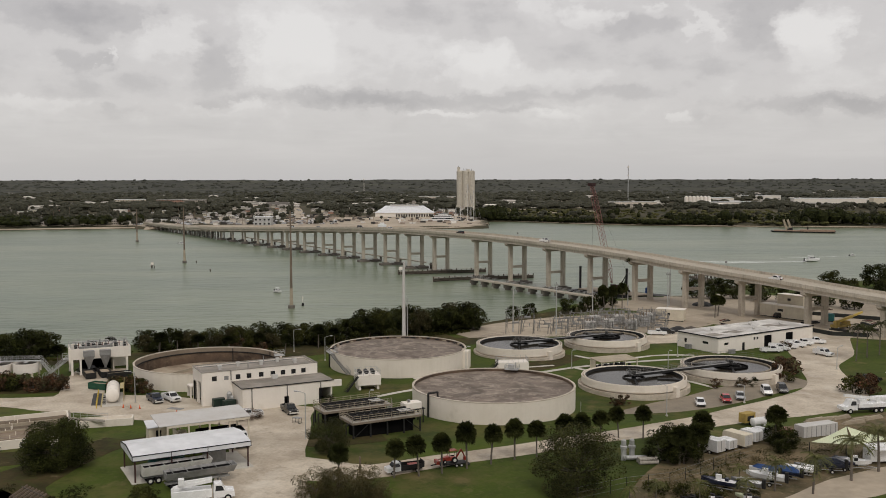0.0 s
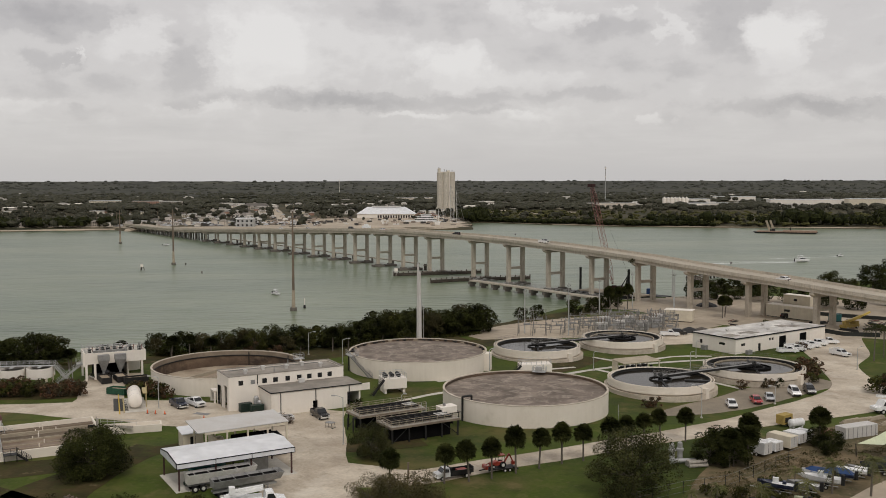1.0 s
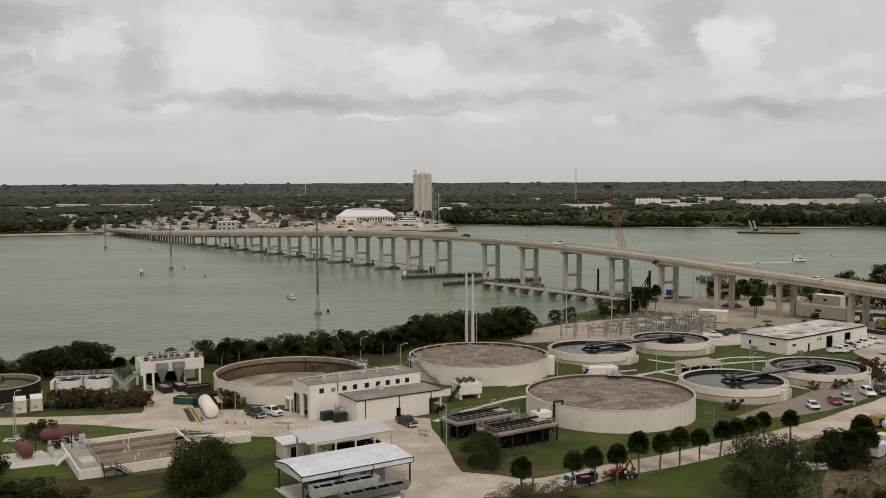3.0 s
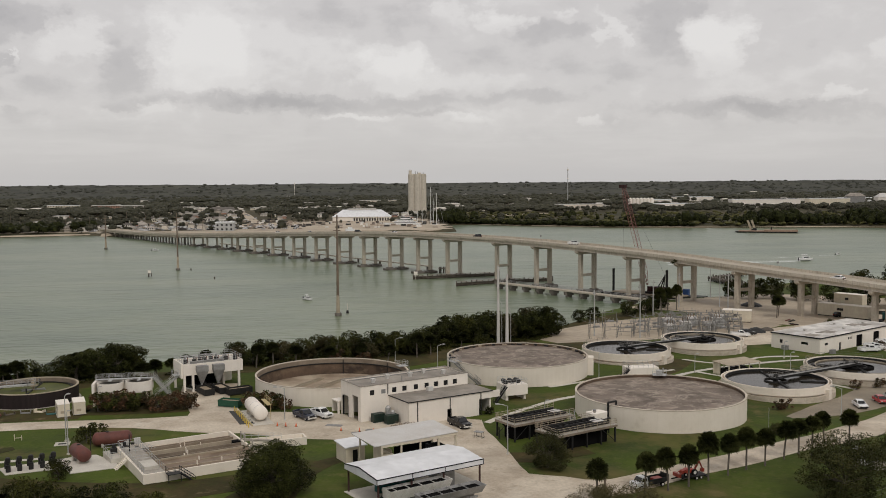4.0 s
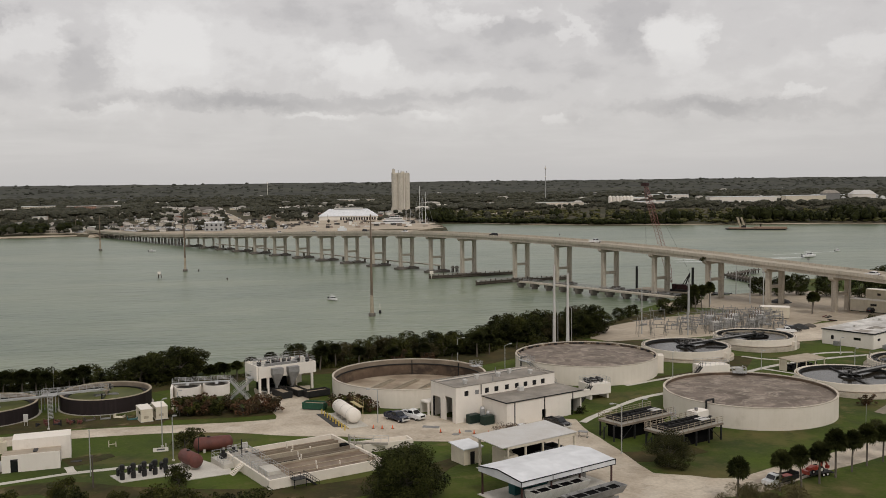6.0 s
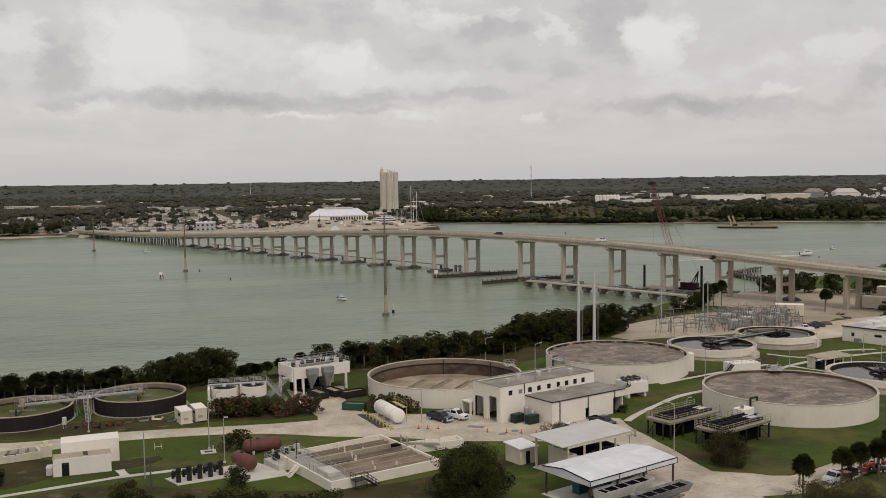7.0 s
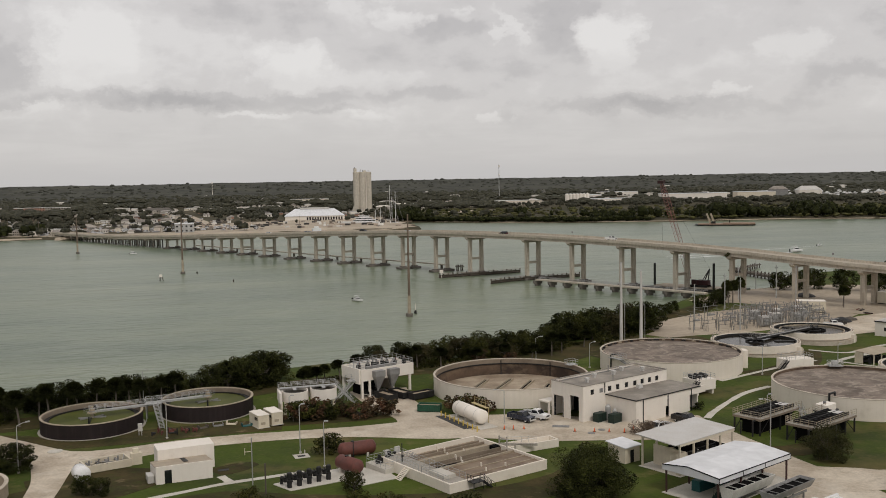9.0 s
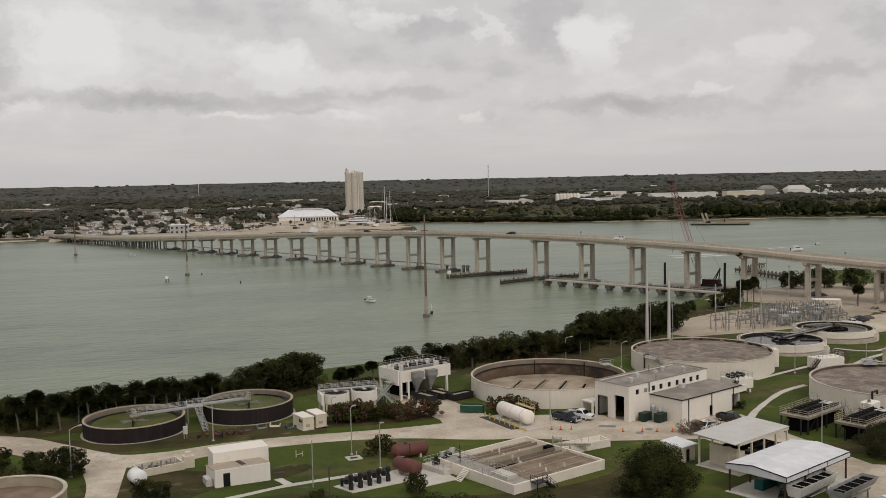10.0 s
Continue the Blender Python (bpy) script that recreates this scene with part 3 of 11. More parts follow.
def solo(name, geo, material, label, category, at=None, group="", kind="", smooth=False):
    """A thing or piece of the setting that is one mesh."""
    ob = new(name, geo.mesh(name, material, smooth))
    if at is not None:
        ob.matrix_basis = at
    return tagged(ob, label, category, group, kind)


def ease(v, a, b):
    u = min(1.0, max(0.0, (v - a) / (b - a)))
    return u * u * (3 - 2 * u)


def old_ground(x, y):
    return 1.15 * (1 - ease(y, 142, 176))


def ground_z(x, y):
    """The plant's ground: a low rise under the tanks, highest by the entrance road."""
    return max(old_ground(x, y), 0.85 * (1 - ease(y, 232, 262)) * (1 - ease(x, 18, 44)) * ease(x, -104, -78))


def stand(x, y, turn=0.0, lift=0.0):
    return pose(x, y, ground_z(x, y) + lift, 0, 0, turn)


def leaf_mesh(name, material, spots, size, per, seed, flat=0.5, tri=False, shell=0.0):
    """A mesh of many small leaf faces, strewn round the spots (x, y, z, spread_xy, spread_z). shell: a lumpy inner crown under them, as a share of the spread."""
    rng = np.random.default_rng(seed)
    c = np.repeat(np.array([s[:3] for s in spots], float), per, axis=0)
    sp = np.repeat(np.array([(s[3], s[3], s[4]) for s in spots], float), per, axis=0)
    n = len(c)
    d = rng.normal(size=(n, 3))
    d /= np.linalg.norm(d, axis=1, keepdims=True)
    c = c + d * sp * (0.55 + 0.45 * rng.random((n, 1)) ** 0.5)
    a = rng.normal(size=(n, 3)) * (1, 1, flat)
    b = rng.normal(size=(n, 3)) * (1, 1, flat)
    a /= np.linalg.norm(a, axis=1, keepdims=True)
    b -= a * (a * b).sum(1, keepdims=True)
    b /= np.linalg.norm(b, axis=1, keepdims=True)
    s = size * (0.6 + 0.8 * rng.random((n, 1)))
    if tri:
        v = np.stack([c - a * s, c + a * s, c + b * s * 1.4], 1).reshape(-1, 3)
        k = 3
    else:
        v = np.stack([c - a * s, c - b * s * 0.6, c + a * s, c + b * s * 0.6], 1).reshape(-1, 3)
        k = 4
    if shell:
        m_ = len(spots)
        el = np.radians([-35, 5, 42, 74])[None, :, None]
        az = (np.arange(8) * math.tau / 8)[None, None, :] + rng.random((m_, 1, 1)) * 6
        rad = shell * (0.72 + 0.5 * rng.random((m_, 4, 8)))
        sp_ = np.array([(q[3], q[3], q[4]) for q in spots], float)[:, None, None, :]
        hub_ = np.array([q[:3] for q in spots], float)[:, None, None, :]
        ring = hub_ + np.stack([rad * np.cos(el) * np.cos(az), rad * np.cos(el) * np.sin(az), rad * np.sin(el) * np.ones_like(az)], -1) * sp_
        nxt = np.roll(ring, -1, axis=2)
        sides = np.stack([ring[:, :-1], nxt[:, :-1], nxt[:, 1:], ring[:, 1:]], 3).reshape(-1, 3)
        caps = ring[:, 3][:, [0, 1, 2, 3, 0, 3, 4, 7, 4, 5, 6, 7]].reshape(-1, 3)
        v = np.concatenate([v, sides, caps])
        n = len(v) // 4
    me = bpy.data.meshes.new(name)
    me.vertices.add(len(v))
    me.vertices.foreach_set("co", v.ravel())
    me.loops.add(len(v))
    me.loops.foreach_set("vertex_index", np.arange(len(v), dtype=np.int32))
    me.polygons.add(n)
    me.polygons.foreach_set("loop_start", np.arange(0, len(v), k, dtype=np.int32))
    me.polygons.foreach_set("loop_total", np.full(n, k, dtype=np.int32))
    me.materials.append(material)
    me.update(calc_edges=True)
    return me

# ---- the setting: land, water, roads ----
NEAR_SHORE = [(-5200, 60), (-600, 130), (-300, 188), (-175, 222), (-111, 244), (-91, 251), (-40, 262), (7, 280), (19, 291), (40, 318), (60, 338), (80, 349), (100, 352), (115, 362), (130, 385), (160, 398), (220, 404), (600, 380), (5200, 300)]
FAR_SHORE = [(-5200, 700), (-1200, 830), (-440, 854), (-343, 878), (-316, 884), (-300, 858), (-150, 850), (36, 866), (44, 872), (52, 1014), (75, 1012), (135, 964), (218, 910), (328, 881), (441, 862), (541, 820), (800, 770), (2000, 640), (5200, 500)]


def along(line, x):
    return float(np.interp(x, [p[0] for p in line], [p[1] for p in line]))


def terrain(x, y):
    near, far = along(NEAR_SHORE, x), along(FAR_SHORE, x)
    if y < (near + far) / 2:
        d = near - y
        return ground_z(x, y) if d > 6 else max(-5.0, -1.3 + (ground_z(x, y) + 1.3) * d / 6 if d > 0 else -1.3 + d * 0.25)
    d = y - far
    if d < 8:
        return max(-5.0, -1.3 + d * 0.3 if d > 0 else -1.3 + d * 0.25)
    return 1.1 + 2.0 * min(1, d / 400) + 32.5 * max(0.0, min(1, (y - 2700) / 2100)) ** 1.7


GRASS = surface("mown_grass", (0.06, 0.088, 0.012), (0.035, 0.05, 0.009), rough=0.9, scale=0.05, fine=1.8, bump=0.4, spec=0.15, patch=0.4)
_nt = GRASS.node_tree
_b = _nt.nodes["Principled BSDF"]
_src = _b.inputs["Base Color"].links[0].from_socket
_g = _nt.nodes.new("ShaderNodeNewGeometry")
_n = _nt.nodes.new("ShaderNodeTexNoise")
_n.inputs["Scale"].default_value, _n.inputs["Detail"].default_value, _n.inputs["Roughness"].default_value = 0.045, 7, 0.65
_nt.links.new(_g.outputs["Position"], _n.inputs["Vector"])
_r = _nt.nodes.new("ShaderNodeMapRange")
for _k, _v in zip((1, 2, 3, 4), (0.52, 0.68, 0.0, 0.7)):
    _r.inputs[_k].default_value = _v
_nt.links.new(_n.outputs[0], _r.inputs[0])
_x = _nt.nodes.new("ShaderNodeMix")
_x.data_type = "RGBA"
_x.inputs[7].default_value = (0.15, 0.108, 0.05, 1)
_nt.links.new(_r.outputs[0], _x.inputs[0])
_nt.links.new(_src, _x.inputs[6])
_nt.links.new(_x.outputs[2], _b.inputs["Base Color"])
stain(GRASS, 0.02, 0.46, 0.66, (0.082, 0.106, 0.017), 0.6)
stain(GRASS, 0.25, 0.52, 0.7, (0.028, 0.038, 0.01), 0.6)
stain(GRASS, 1.1, 0.54, 0.72, (0.11, 0.105, 0.035), 0.5)
stain(GRASS, 0.11, 0.58, 0.7, (0.19, 0.14, 0.07), 0.6)
FARLAND = surface("far_scrubland", (0.105, 0.088, 0.058), (0.04, 0.042, 0.025), rough=0.95, scale=0.012, fine=0.12, bump=0.0, spec=0.1)

xs = np.unique(np.concatenate([np.linspace(-5200, -600, 24), np.linspace(-600, -264, 24), np.arange(-260, 262, 4.0), np.linspace(264, 700, 30), np.linspace(700, 5200, 24)]))
ys = np.unique(np.concatenate([np.linspace(-3000, 40, 16), np.arange(44, 440, 4.0), np.linspace(444, 800, 16), np.linspace(804, 1060, 40), np.linspace(1080, 4850, 40)]))
co = [(x, y, terrain(x, y)) for y in ys for x in xs]
W_ = len(xs)
faces = [(j * W_ + i, j * W_ + i + 1, (j + 1) * W_ + i + 1, (j + 1) * W_ + i) for j in range(len(ys) - 1) for i in range(W_ - 1)]
gm = bpy.data.meshes.new("ground")
gm.from_pydata(co, [], faces)
gm.materials.append(GRASS)
gm.materials.append(FARLAND)
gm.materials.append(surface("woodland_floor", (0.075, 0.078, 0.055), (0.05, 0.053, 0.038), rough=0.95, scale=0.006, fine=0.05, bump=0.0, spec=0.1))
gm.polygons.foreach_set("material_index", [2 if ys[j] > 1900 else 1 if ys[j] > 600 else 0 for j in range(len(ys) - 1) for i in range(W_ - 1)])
gm.shade_smooth()
tagged(new("ground", gm), "grassy coastal ground with dry patches, reaching the horizon", "ground", kind="structure")
solo("water", Geo().box(-5200, 55, -1.42, 5200, 1090, -1.3), WATER, "grey-green lagoon water with light wind ripples", "water", kind="structure")


def strip(name, line, material, label, category, lift=0.05, step=3.0, zf=None):
    """A road or path along (x, y, width), laid on the ground, with rounded-off course."""
    pts = [Vector((x, y, w)) for x, y, w in line]
    run = []
    for i in range(len(pts) - 1):
        p0, p1, p2, p3 = pts[max(i - 1, 0)], pts[i], pts[i + 1], pts[min(i + 2, len(pts) - 1)]
        n = max(1, int((Vector((p2.x, p2.y)) - Vector((p1.x, p1.y))).length / step))
        for k in range(n):
            u = k / n
            run.append(0.5 * ((2 * p1) + (p2 - p0) * u + (2 * p0 - 5 * p1 + 4 * p2 - p3) * u * u + (3 * p1 - p0 - 3 * p2 + p3) * u ** 3))
    run.append(pts[-1])
    v, f = [], []
    for i, p in enumerate(run):
        q, r = run[max(i - 1, 0)], run[min(i + 1, len(run) - 1)]
        d = Vector((r.x - q.x, r.y - q.y)).normalized()
        wob = 0.25 * noise.noise((p.x * 0.2, p.y * 0.2, lift))
        for s in (-1, -0.5, 0, 0.5, 1):
            x, y = p.x - d.y * s * (p.z / 2 + wob), p.y + d.x * s * (p.z / 2 + wob)
            v.append((x, y, (zf(x, y) if zf else terrain(x, y)) + lift))
        v.append((v[-5][0], v[-5][1], v[-5][2] - 0.4 - lift))
        v.append((v[-2][0], v[-2][1], v[-2][2] - 0.4 - lift))
    for i in range(len(run) - 1):
        a, b = 7 * i, 7 * (i + 1)
        f += [(b + k, b + k + 1, a + k + 1, a + k) for k in range(4)] + [(a + 5, a, b, b + 5), (b + 6, b + 4, a + 4, a + 6)]
    g = Geo()
    g.v, g.f = v, f
    return solo(name, g, material, label, category, kind="structure")


strip("road_west", [(-175, 196, 9), (-165, 192, 9), (-155, 184, 8), (-145, 176.5, 7.5), (-135, 176.3, 7), (-125, 179.3, 6), (-112, 180.4, 5.5), (-100, 180.3, 5.5), (-90, 179.6, 8), (-80, 178.5, 13), (-68, 177.3, 16), (-57, 173.5, 19), (-46, 169, 15), (-36, 166, 14)], ROADMAT, "pale shell-rock service road past the tanks", "road", 0.05)
strip("road_spur", [(-146, 176, 8), (-144.5, 167, 6), (-143.5, 157, 5), (-143, 140, 5), (-142, 110, 5)], ROADMAT, "pale shell-rock side road", "road", 0.062)
strip("road_hopper", [(-78, 178, 13), (-79.5, 188, 10), (-83, 198, 10), (-84, 206, 12), (-84.5, 212, 13)], ROADMAT, "pale concrete drive under the sludge hoppers", "road", 0.058)
strip("road_yard", [(-22, 100, 15), (-25, 114, 15), (-28, 130, 14), (-29.5, 142, 13), (-31.5, 155, 15), (-33, 166, 16), (-30, 176, 11)], ROADMAT, "pale dusty gravel yard in front of the workshop", "road", 0.055)
strip("road_palm", [(-27, 134, 12), (-18, 132, 9.5), (-11, 131.3, 6.6), (0.7, 136.7, 5.6), (14, 142, 5.6), (28, 149, 5.8), (34, 151.3, 6.8), (51, 160.5, 8), (63, 167.5, 11), (74, 173, 14), (84, 180, 15), (90, 190, 12), (93, 203, 9.5), (97, 215, 10), (104, 230, 17), (111, 244, 15), (119, 256, 12), (132, 263, 10), (160, 268, 10), (240, 262, 10)], ROADMAT, "pale gravel entrance road lined with palms", "road", 0.066)
strip("car_park", [(36, 168.3, 2), (46, 172.5, 8), (57, 178.5, 10), (68, 186.5, 11), (78, 192, 9), (86, 196, 9)], CARPARKMAT, "worn brown gravel car park", "car park", 0.05)
DIRT = surface("brown_sandy_dirt", (0.2, 0.145, 0.085), (0.07, 0.06, 0.026), rough=0.95, scale=0.07, fine=1.5, bump=0.4)
strip("dirt_lot", [(30, 116, 8), (36, 121, 16), (48, 129, 28), (62, 138, 32), (80, 146, 30), (104, 156, 34), (140, 168, 40)], DIRT, "brown sandy dirt of the boat storage lot", "ground", 0.045)
stain(DIRT, 0.3, 0.5, 0.66, (0.05, 0.055, 0.018), 0.7)
stain(DIRT, 0.9, 0.56, 0.7, (0.36, 0.29, 0.19), 0.5)
strip("lot_sand", [(50, 117.5, 2), (57, 120.5, 6), (62, 123.0, 8), (66, 125.0, 8), (72, 127.5, 9), (84, 132, 11)], SANDMAT, "pale sandy strip along the boat lot", "ground", 0.052)
strip("lot_lane", [(56, 111, 3), (64, 115.8, 4), (76, 121, 5), (92, 127, 5)], CARPARKMAT, "worn grey lane along the boat lot", "road", 0.06)
ROUGH = surface("rough_dry_turf", (0.082, 0.062, 0.028), (0.03, 0.03, 0.012), rough=0.95, scale=0.16, fine=1.6, bump=0.4, spec=0.1)
stain(ROUGH, 0.5, 0.5, 0.68, (0.05, 0.062, 0.015), 0.7)
stain(ROUGH, 0.22, 0.6, 0.72, (0.26, 0.2, 0.12), 0.6)


def rough(*line):
    strip("rough_turf", line, ROUGH, "rough dry brown turf between the lawns", "ground", 0.03)


# brown turf whose dark colour also stands in for shade under the shore trees
rough((-182, 198, 8), (-160, 201, 10), (-143, 207, 9), (-124, 212.5, 9), (-109, 219, 9), (-100, 222, 9), (-80, 228, 9), (-62, 232, 13), (-50, 231, 15), (-38, 234, 15), (-24, 244, 15), (-12, 250, 13), (2, 257, 10))
rough((-176, 190, 9), (-160, 189.5, 9), (-150, 186, 8), (-135, 186.4, 8.5), (-118, 188.4, 8.5), (-106, 188, 7))
rough((-147, 161, 6), (-138, 163.5, 10), (-129, 162, 8), (-124, 160, 3))
rough((-152, 150, 10), (-141, 154, 13), (-133, 157.5, 12), (-127.2, 160.5, 7))
rough((-117.5, 160.5, 5), (-113.5, 163, 5), (-110.8, 164.5, 2))
rough((-128, 144, 5), (-116, 147, 6), (-106, 141, 10), (-90, 137, 10), (-76, 137.5, 8), (-62, 143, 7), (-58, 150, 5))
rough((-24, 234, 10), (-8, 240, 12), (6, 247, 12), (18, 250, 6))
rough((-108, 190.2, 6), (-94, 190.4, 7), (-85, 190.4, 5))
rough((-30, 150, 4), (-21, 147, 6), (-10, 150, 5))
rough((4, 205, 5), (14, 206, 8), (26, 214, 8), (36, 226, 6))
rough((22, 232, 5), (32, 236, 6), (40, 240, 4))
rough((70, 206, 4), (78, 204, 5), (84, 198, 6))
rough((-50, 152, 3), (-58, 144, 5), (-66, 124, 14), (-60, 112, 18))
rough((-165, 132, 20), (-140, 132, 22), (-112, 130, 20), (-84, 126, 16), (-64, 112, 18))
strip("sand_site", [(52, 318, 10), (64, 322, 26), (80, 320, 46), (98, 306, 56), (116, 288, 54), (136, 268, 44), (170, 258, 34)], SANDMAT, "beige sand under the bridge", "ground", 0.045)
strip("shore_sand", [(90, 344, 10), (104, 338, 28), (122, 326, 46), (142, 310, 54), (162, 296, 50), (185, 284, 40)], SANDMAT, "beige sand beyond the bridge", "ground", 0.04)
strip("substation_gravel", [(6, 256, 8), (22, 266, 26), (44, 274, 36), (64, 280, 36), (82, 288, 30)], SANDMAT, "pale gravel bed of the substation", "ground", 0.052)
rough((8, 276, 5), (22, 284, 9), (40, 298, 10), (54, 312, 8))
strip("service_lot", [(58, 246, 8), (70, 252, 16), (88, 262, 18), (112, 266, 22)], ROADMAT, "pale gravel lot behind the service building", "road", 0.07)

def footpath(*line):
    strip("footpath", line, SLABMAT, "narrow pale concrete footpath across the lawn", "footpath", 0.04, 2.0)


footpath((-24.2, 171.9, 1.3), (-21.7, 174.9, 1.3), (-13.6, 182.4, 1.3), (-5.9, 188.5, 1.3), (2.3, 192.3, 1.3))
footpath((-5.7, 199.9, 1.2), (4.6, 204.5, 1.2), (17.8, 210.1, 1.2), (29.3, 214.0, 1.2))
footpath((-136, 146, 1.3), (-130.2, 148, 1.3), (-122, 151.2, 1.3), (-115.7, 153.9, 1.3), (-108.7, 155.6, 1.3), (-103, 157, 1.3))
footpath((-116.5, 158.2, 1.5), (-114.8, 154.4, 1.5))
footpath((24, 205, 1.4), (33, 211, 1.4), (44, 216, 1.4), (58, 220, 1.4), (70, 222, 1.4))
footpath((34, 211, 1.2), (40, 203, 1.2), (41, 203, 1.2))
footpath((36, 226, 1.2), (44, 220, 1.2), (58, 226, 1.2), (68, 226, 1.2))
footpath((57, 198, 1.2), (62, 190, 1.2), (64, 186, 1.2))


# ---- round tanks ----
def scum_tank(x, y, r, top, base, label, fill, stairs=None, inside=WHITE):
    t = thing("aeration_tank", pose(x, y, base), label, "tank")
    SURVEYED.append(t)
    h = top - base
    part("wall", Geo().ring(r - 0.3, r, -0.6, h - 0.12), WHITE, t)
    part("rim", Geo().ring(r - 0.38, r + 0.05, h - 0.1, h + 0.04), RIMMAT, t)
    part("inner_lining", Geo().ring(r - 0.46, r - 0.31, 0.2, h - 0.13), DIRTY, t, "stained brown inner lining")
    part("sludge", Geo().disc(r - 0.45, h - fill, 96, thick=1.0), SCUM, t, "churning brown sludge with pale foam")
    return t, h


tank_b, hb = scum_tank(-10.33, 233.95, 16.9, 5.2, 1.0, "round white concrete aeration tank full of brown sludge", 0.55)
tank_c, hc = scum_tank(11.38, 191.6, 16.65, 5.04, 1.0, "largest round white aeration tank full of foamy brown sludge", 0.6)


def stair(parent, p, q, w=0.9, mat=STEEL, rail=True):
    """A straight flight from p up to q."""
    p, q = Vector(p), Vector(q)
    d = Vector((q.x - p.x, q.y - p.y, 0)).normalized()
    s = Vector((-d.y, d.x, 0)) * w / 2
    for k in (-1, 1):
        part("stringer", Geo().bar(p + s * k, q + s * k, 0.07, 0.26), mat, parent)
    n = max(3, round((q.z - p.z) / 0.19))
    g = Geo()
    for i in range(1, n):
        c = p.lerp(q, i / n)
        g.bar(c - s, c + s, 0.26, 0.05)
    part("treads", g, mat, parent)
    if rail:
        g = Geo()
        for k in (-1, 1):
            for hgt in (1.0, 0.55):
                g.rod(p + s * k + Vector((0, 0, hgt)), q + s * k + Vector((0, 0, hgt)), 0.03, n=5)
            for i in range(0, n + 1, 3):
                c = p.lerp(q, i / n) + s * k
                g.rod(c, c + Vector((0, 0, 1.0)), 0.03, n=5)
        part("handrail", g, mat, parent)


rk = random.Random(8)
for k in range(46):
    a = k * 360 / 46 + rk.uniform(-2, 2)
    part("scum_crust", Geo().box(16.02, -rk.uniform(0.15, 0.8), hb - 0.5, 16.42, rk.uniform(0.15, 0.8), hb - rk.uniform(0.05, 0.3)), DARK if k % 3 else BEIGE, tank_b, at=pose(0, 0, 0, 0, 0, a))
# the stair and the pipework on the shell of the rear tank
def on_rim(r, deg, z=0.0):
    return (r * math.cos(radians(deg)), r * math.sin(radians(deg)), z)


stair(tank_b, on_rim(17.7, 232, 0.1), on_rim(17.5, 206, hb - 0.2), 0.9, STEEL)
part("platform", Geo().ring(15.8, 18.0, hb - 0.25, hb - 0.1, 6, a0=194, a1=207).rail([on_rim(17.9, 194, hb - 0.1), on_rim(17.9, 207, hb - 0.1)], post=0.9).rail([on_rim(15.9, 194, hb - 0.1), on_rim(15.9, 207, hb - 0.1)], post=0.9), GALV, tank_b)
part("outlet_box", Geo().box(16.6, -1.5, -0.5, 18.2, 1.3, hb - 0.1), WHITE, tank_b, at=pose(0, 0, 0, 0, 0, -14))
part("down_pipe", Geo().rod(on_rim(17.15, 193, -0.3), on_rim(17.15, 193, hb + 0.3), 0.16).rod(on_rim(17.15, 193, hb + 0.3), on_rim(15.6, 193, hb + 0.3), 0.16), DARK, tank_b)
g = Geo().box(-1.3, 14.9, hc, 1.6, 17.0, hc + 0.1)
g.rail([(-1.3, 14.9, hc), (1.6, 14.9, hc), (1.6, 17.0, hc), (-1.3, 17.0, hc)], closed=True, post=0.8)
g.box(-0.6, 15.3, hc + 0.1, 0.7, 16.2, hc + 1.1).rod((0.9, 16.4, hc), (0.9, 16.4, hc + 1.5), 0.12)
part("platform", g, GALV, tank_c, at=pose(0, 0, 0, 0, 0, -17))
g = Geo()
g.rod((-13.2, -10.6, -0.3), (-13.2, -10.6, hc + 0.5), 0.2).rod((-13.2, -10.6, hc + 0.5), (-11.4, -9.6, hc + 0.5), 0.2).rod((-11.4, -9.6, hc + 0.5), (-11.4, -9.6, hc - 0.5), 0.2)
part("inlet_pipe", g, DARK, tank_c)

# the drained tank
t = thing("drained_tank", pose(-54.18, 220.03, 0.7), "empty round white concrete tank with stained brown inside", "tank")
SURVEYED.append(t)
R, hA = 16.95, 4.05
part("wall", Geo().ring(R - 0.25, R, -0.6, hA - 0.1), WHITE, t)
part("rim", Geo().ring(R - 0.36, R + 0.06, hA - 0.1, hA + 0.05), RIMMAT, t)
part("upper_lining", Geo().ring(R - 0.42, R - 0.26, hA - 1.05, hA - 0.11), BROWNCON, t, "dull beige upper band of the inner wall")
part("ledge", Geo().ring(R - 0.62, R - 0.26, hA - 1.3, hA - 1.05), DARK, t, "dark corroded ledge round the inner wall")
part("inner_lining", Geo().ring(R - 0.46, R - 0.26, 0.1, hA - 1.3), DIRTY, t, "sludge-stained dark brown inner lining")
part("floor", Geo().disc(R - 0.3, 0.35, 96, thick=0.9), TANKFLOOR, t, "sludge-caked tank floor")
for k, (o, ln, tn) in enumerate(((-7.5, 7.0, 62), (-2.6, 9.5, 60), (2.6, 9.5, 58), (7.6, 7.5, 60))):
    part("floor_channel", Geo().box(-ln, o - 0.5, 0.35, ln, o - 0.38, 0.8).box(-ln, o + 0.38, 0.35, ln, o + 0.5, 0.8), BEIGE, t, "pale aerator channel across the floor", at=pose(0, 0, 0, 0, 0, tn))
    part("channel_bed", Geo().box(-ln, o - 0.38, 0.35, ln, o + 0.38, 0.42), VOID, t, "dark bed of the aerator channel", at=pose(0, 0, 0, 0, 0, tn))
for k in (1, 3):
    part("drop_pipe", Geo().rod(on_rim(R - 0.5, 20 + k * 21, 0.3), on_rim(R - 0.5, 20 + k * 21, hA - 0.3), 0.12), DARK, t)
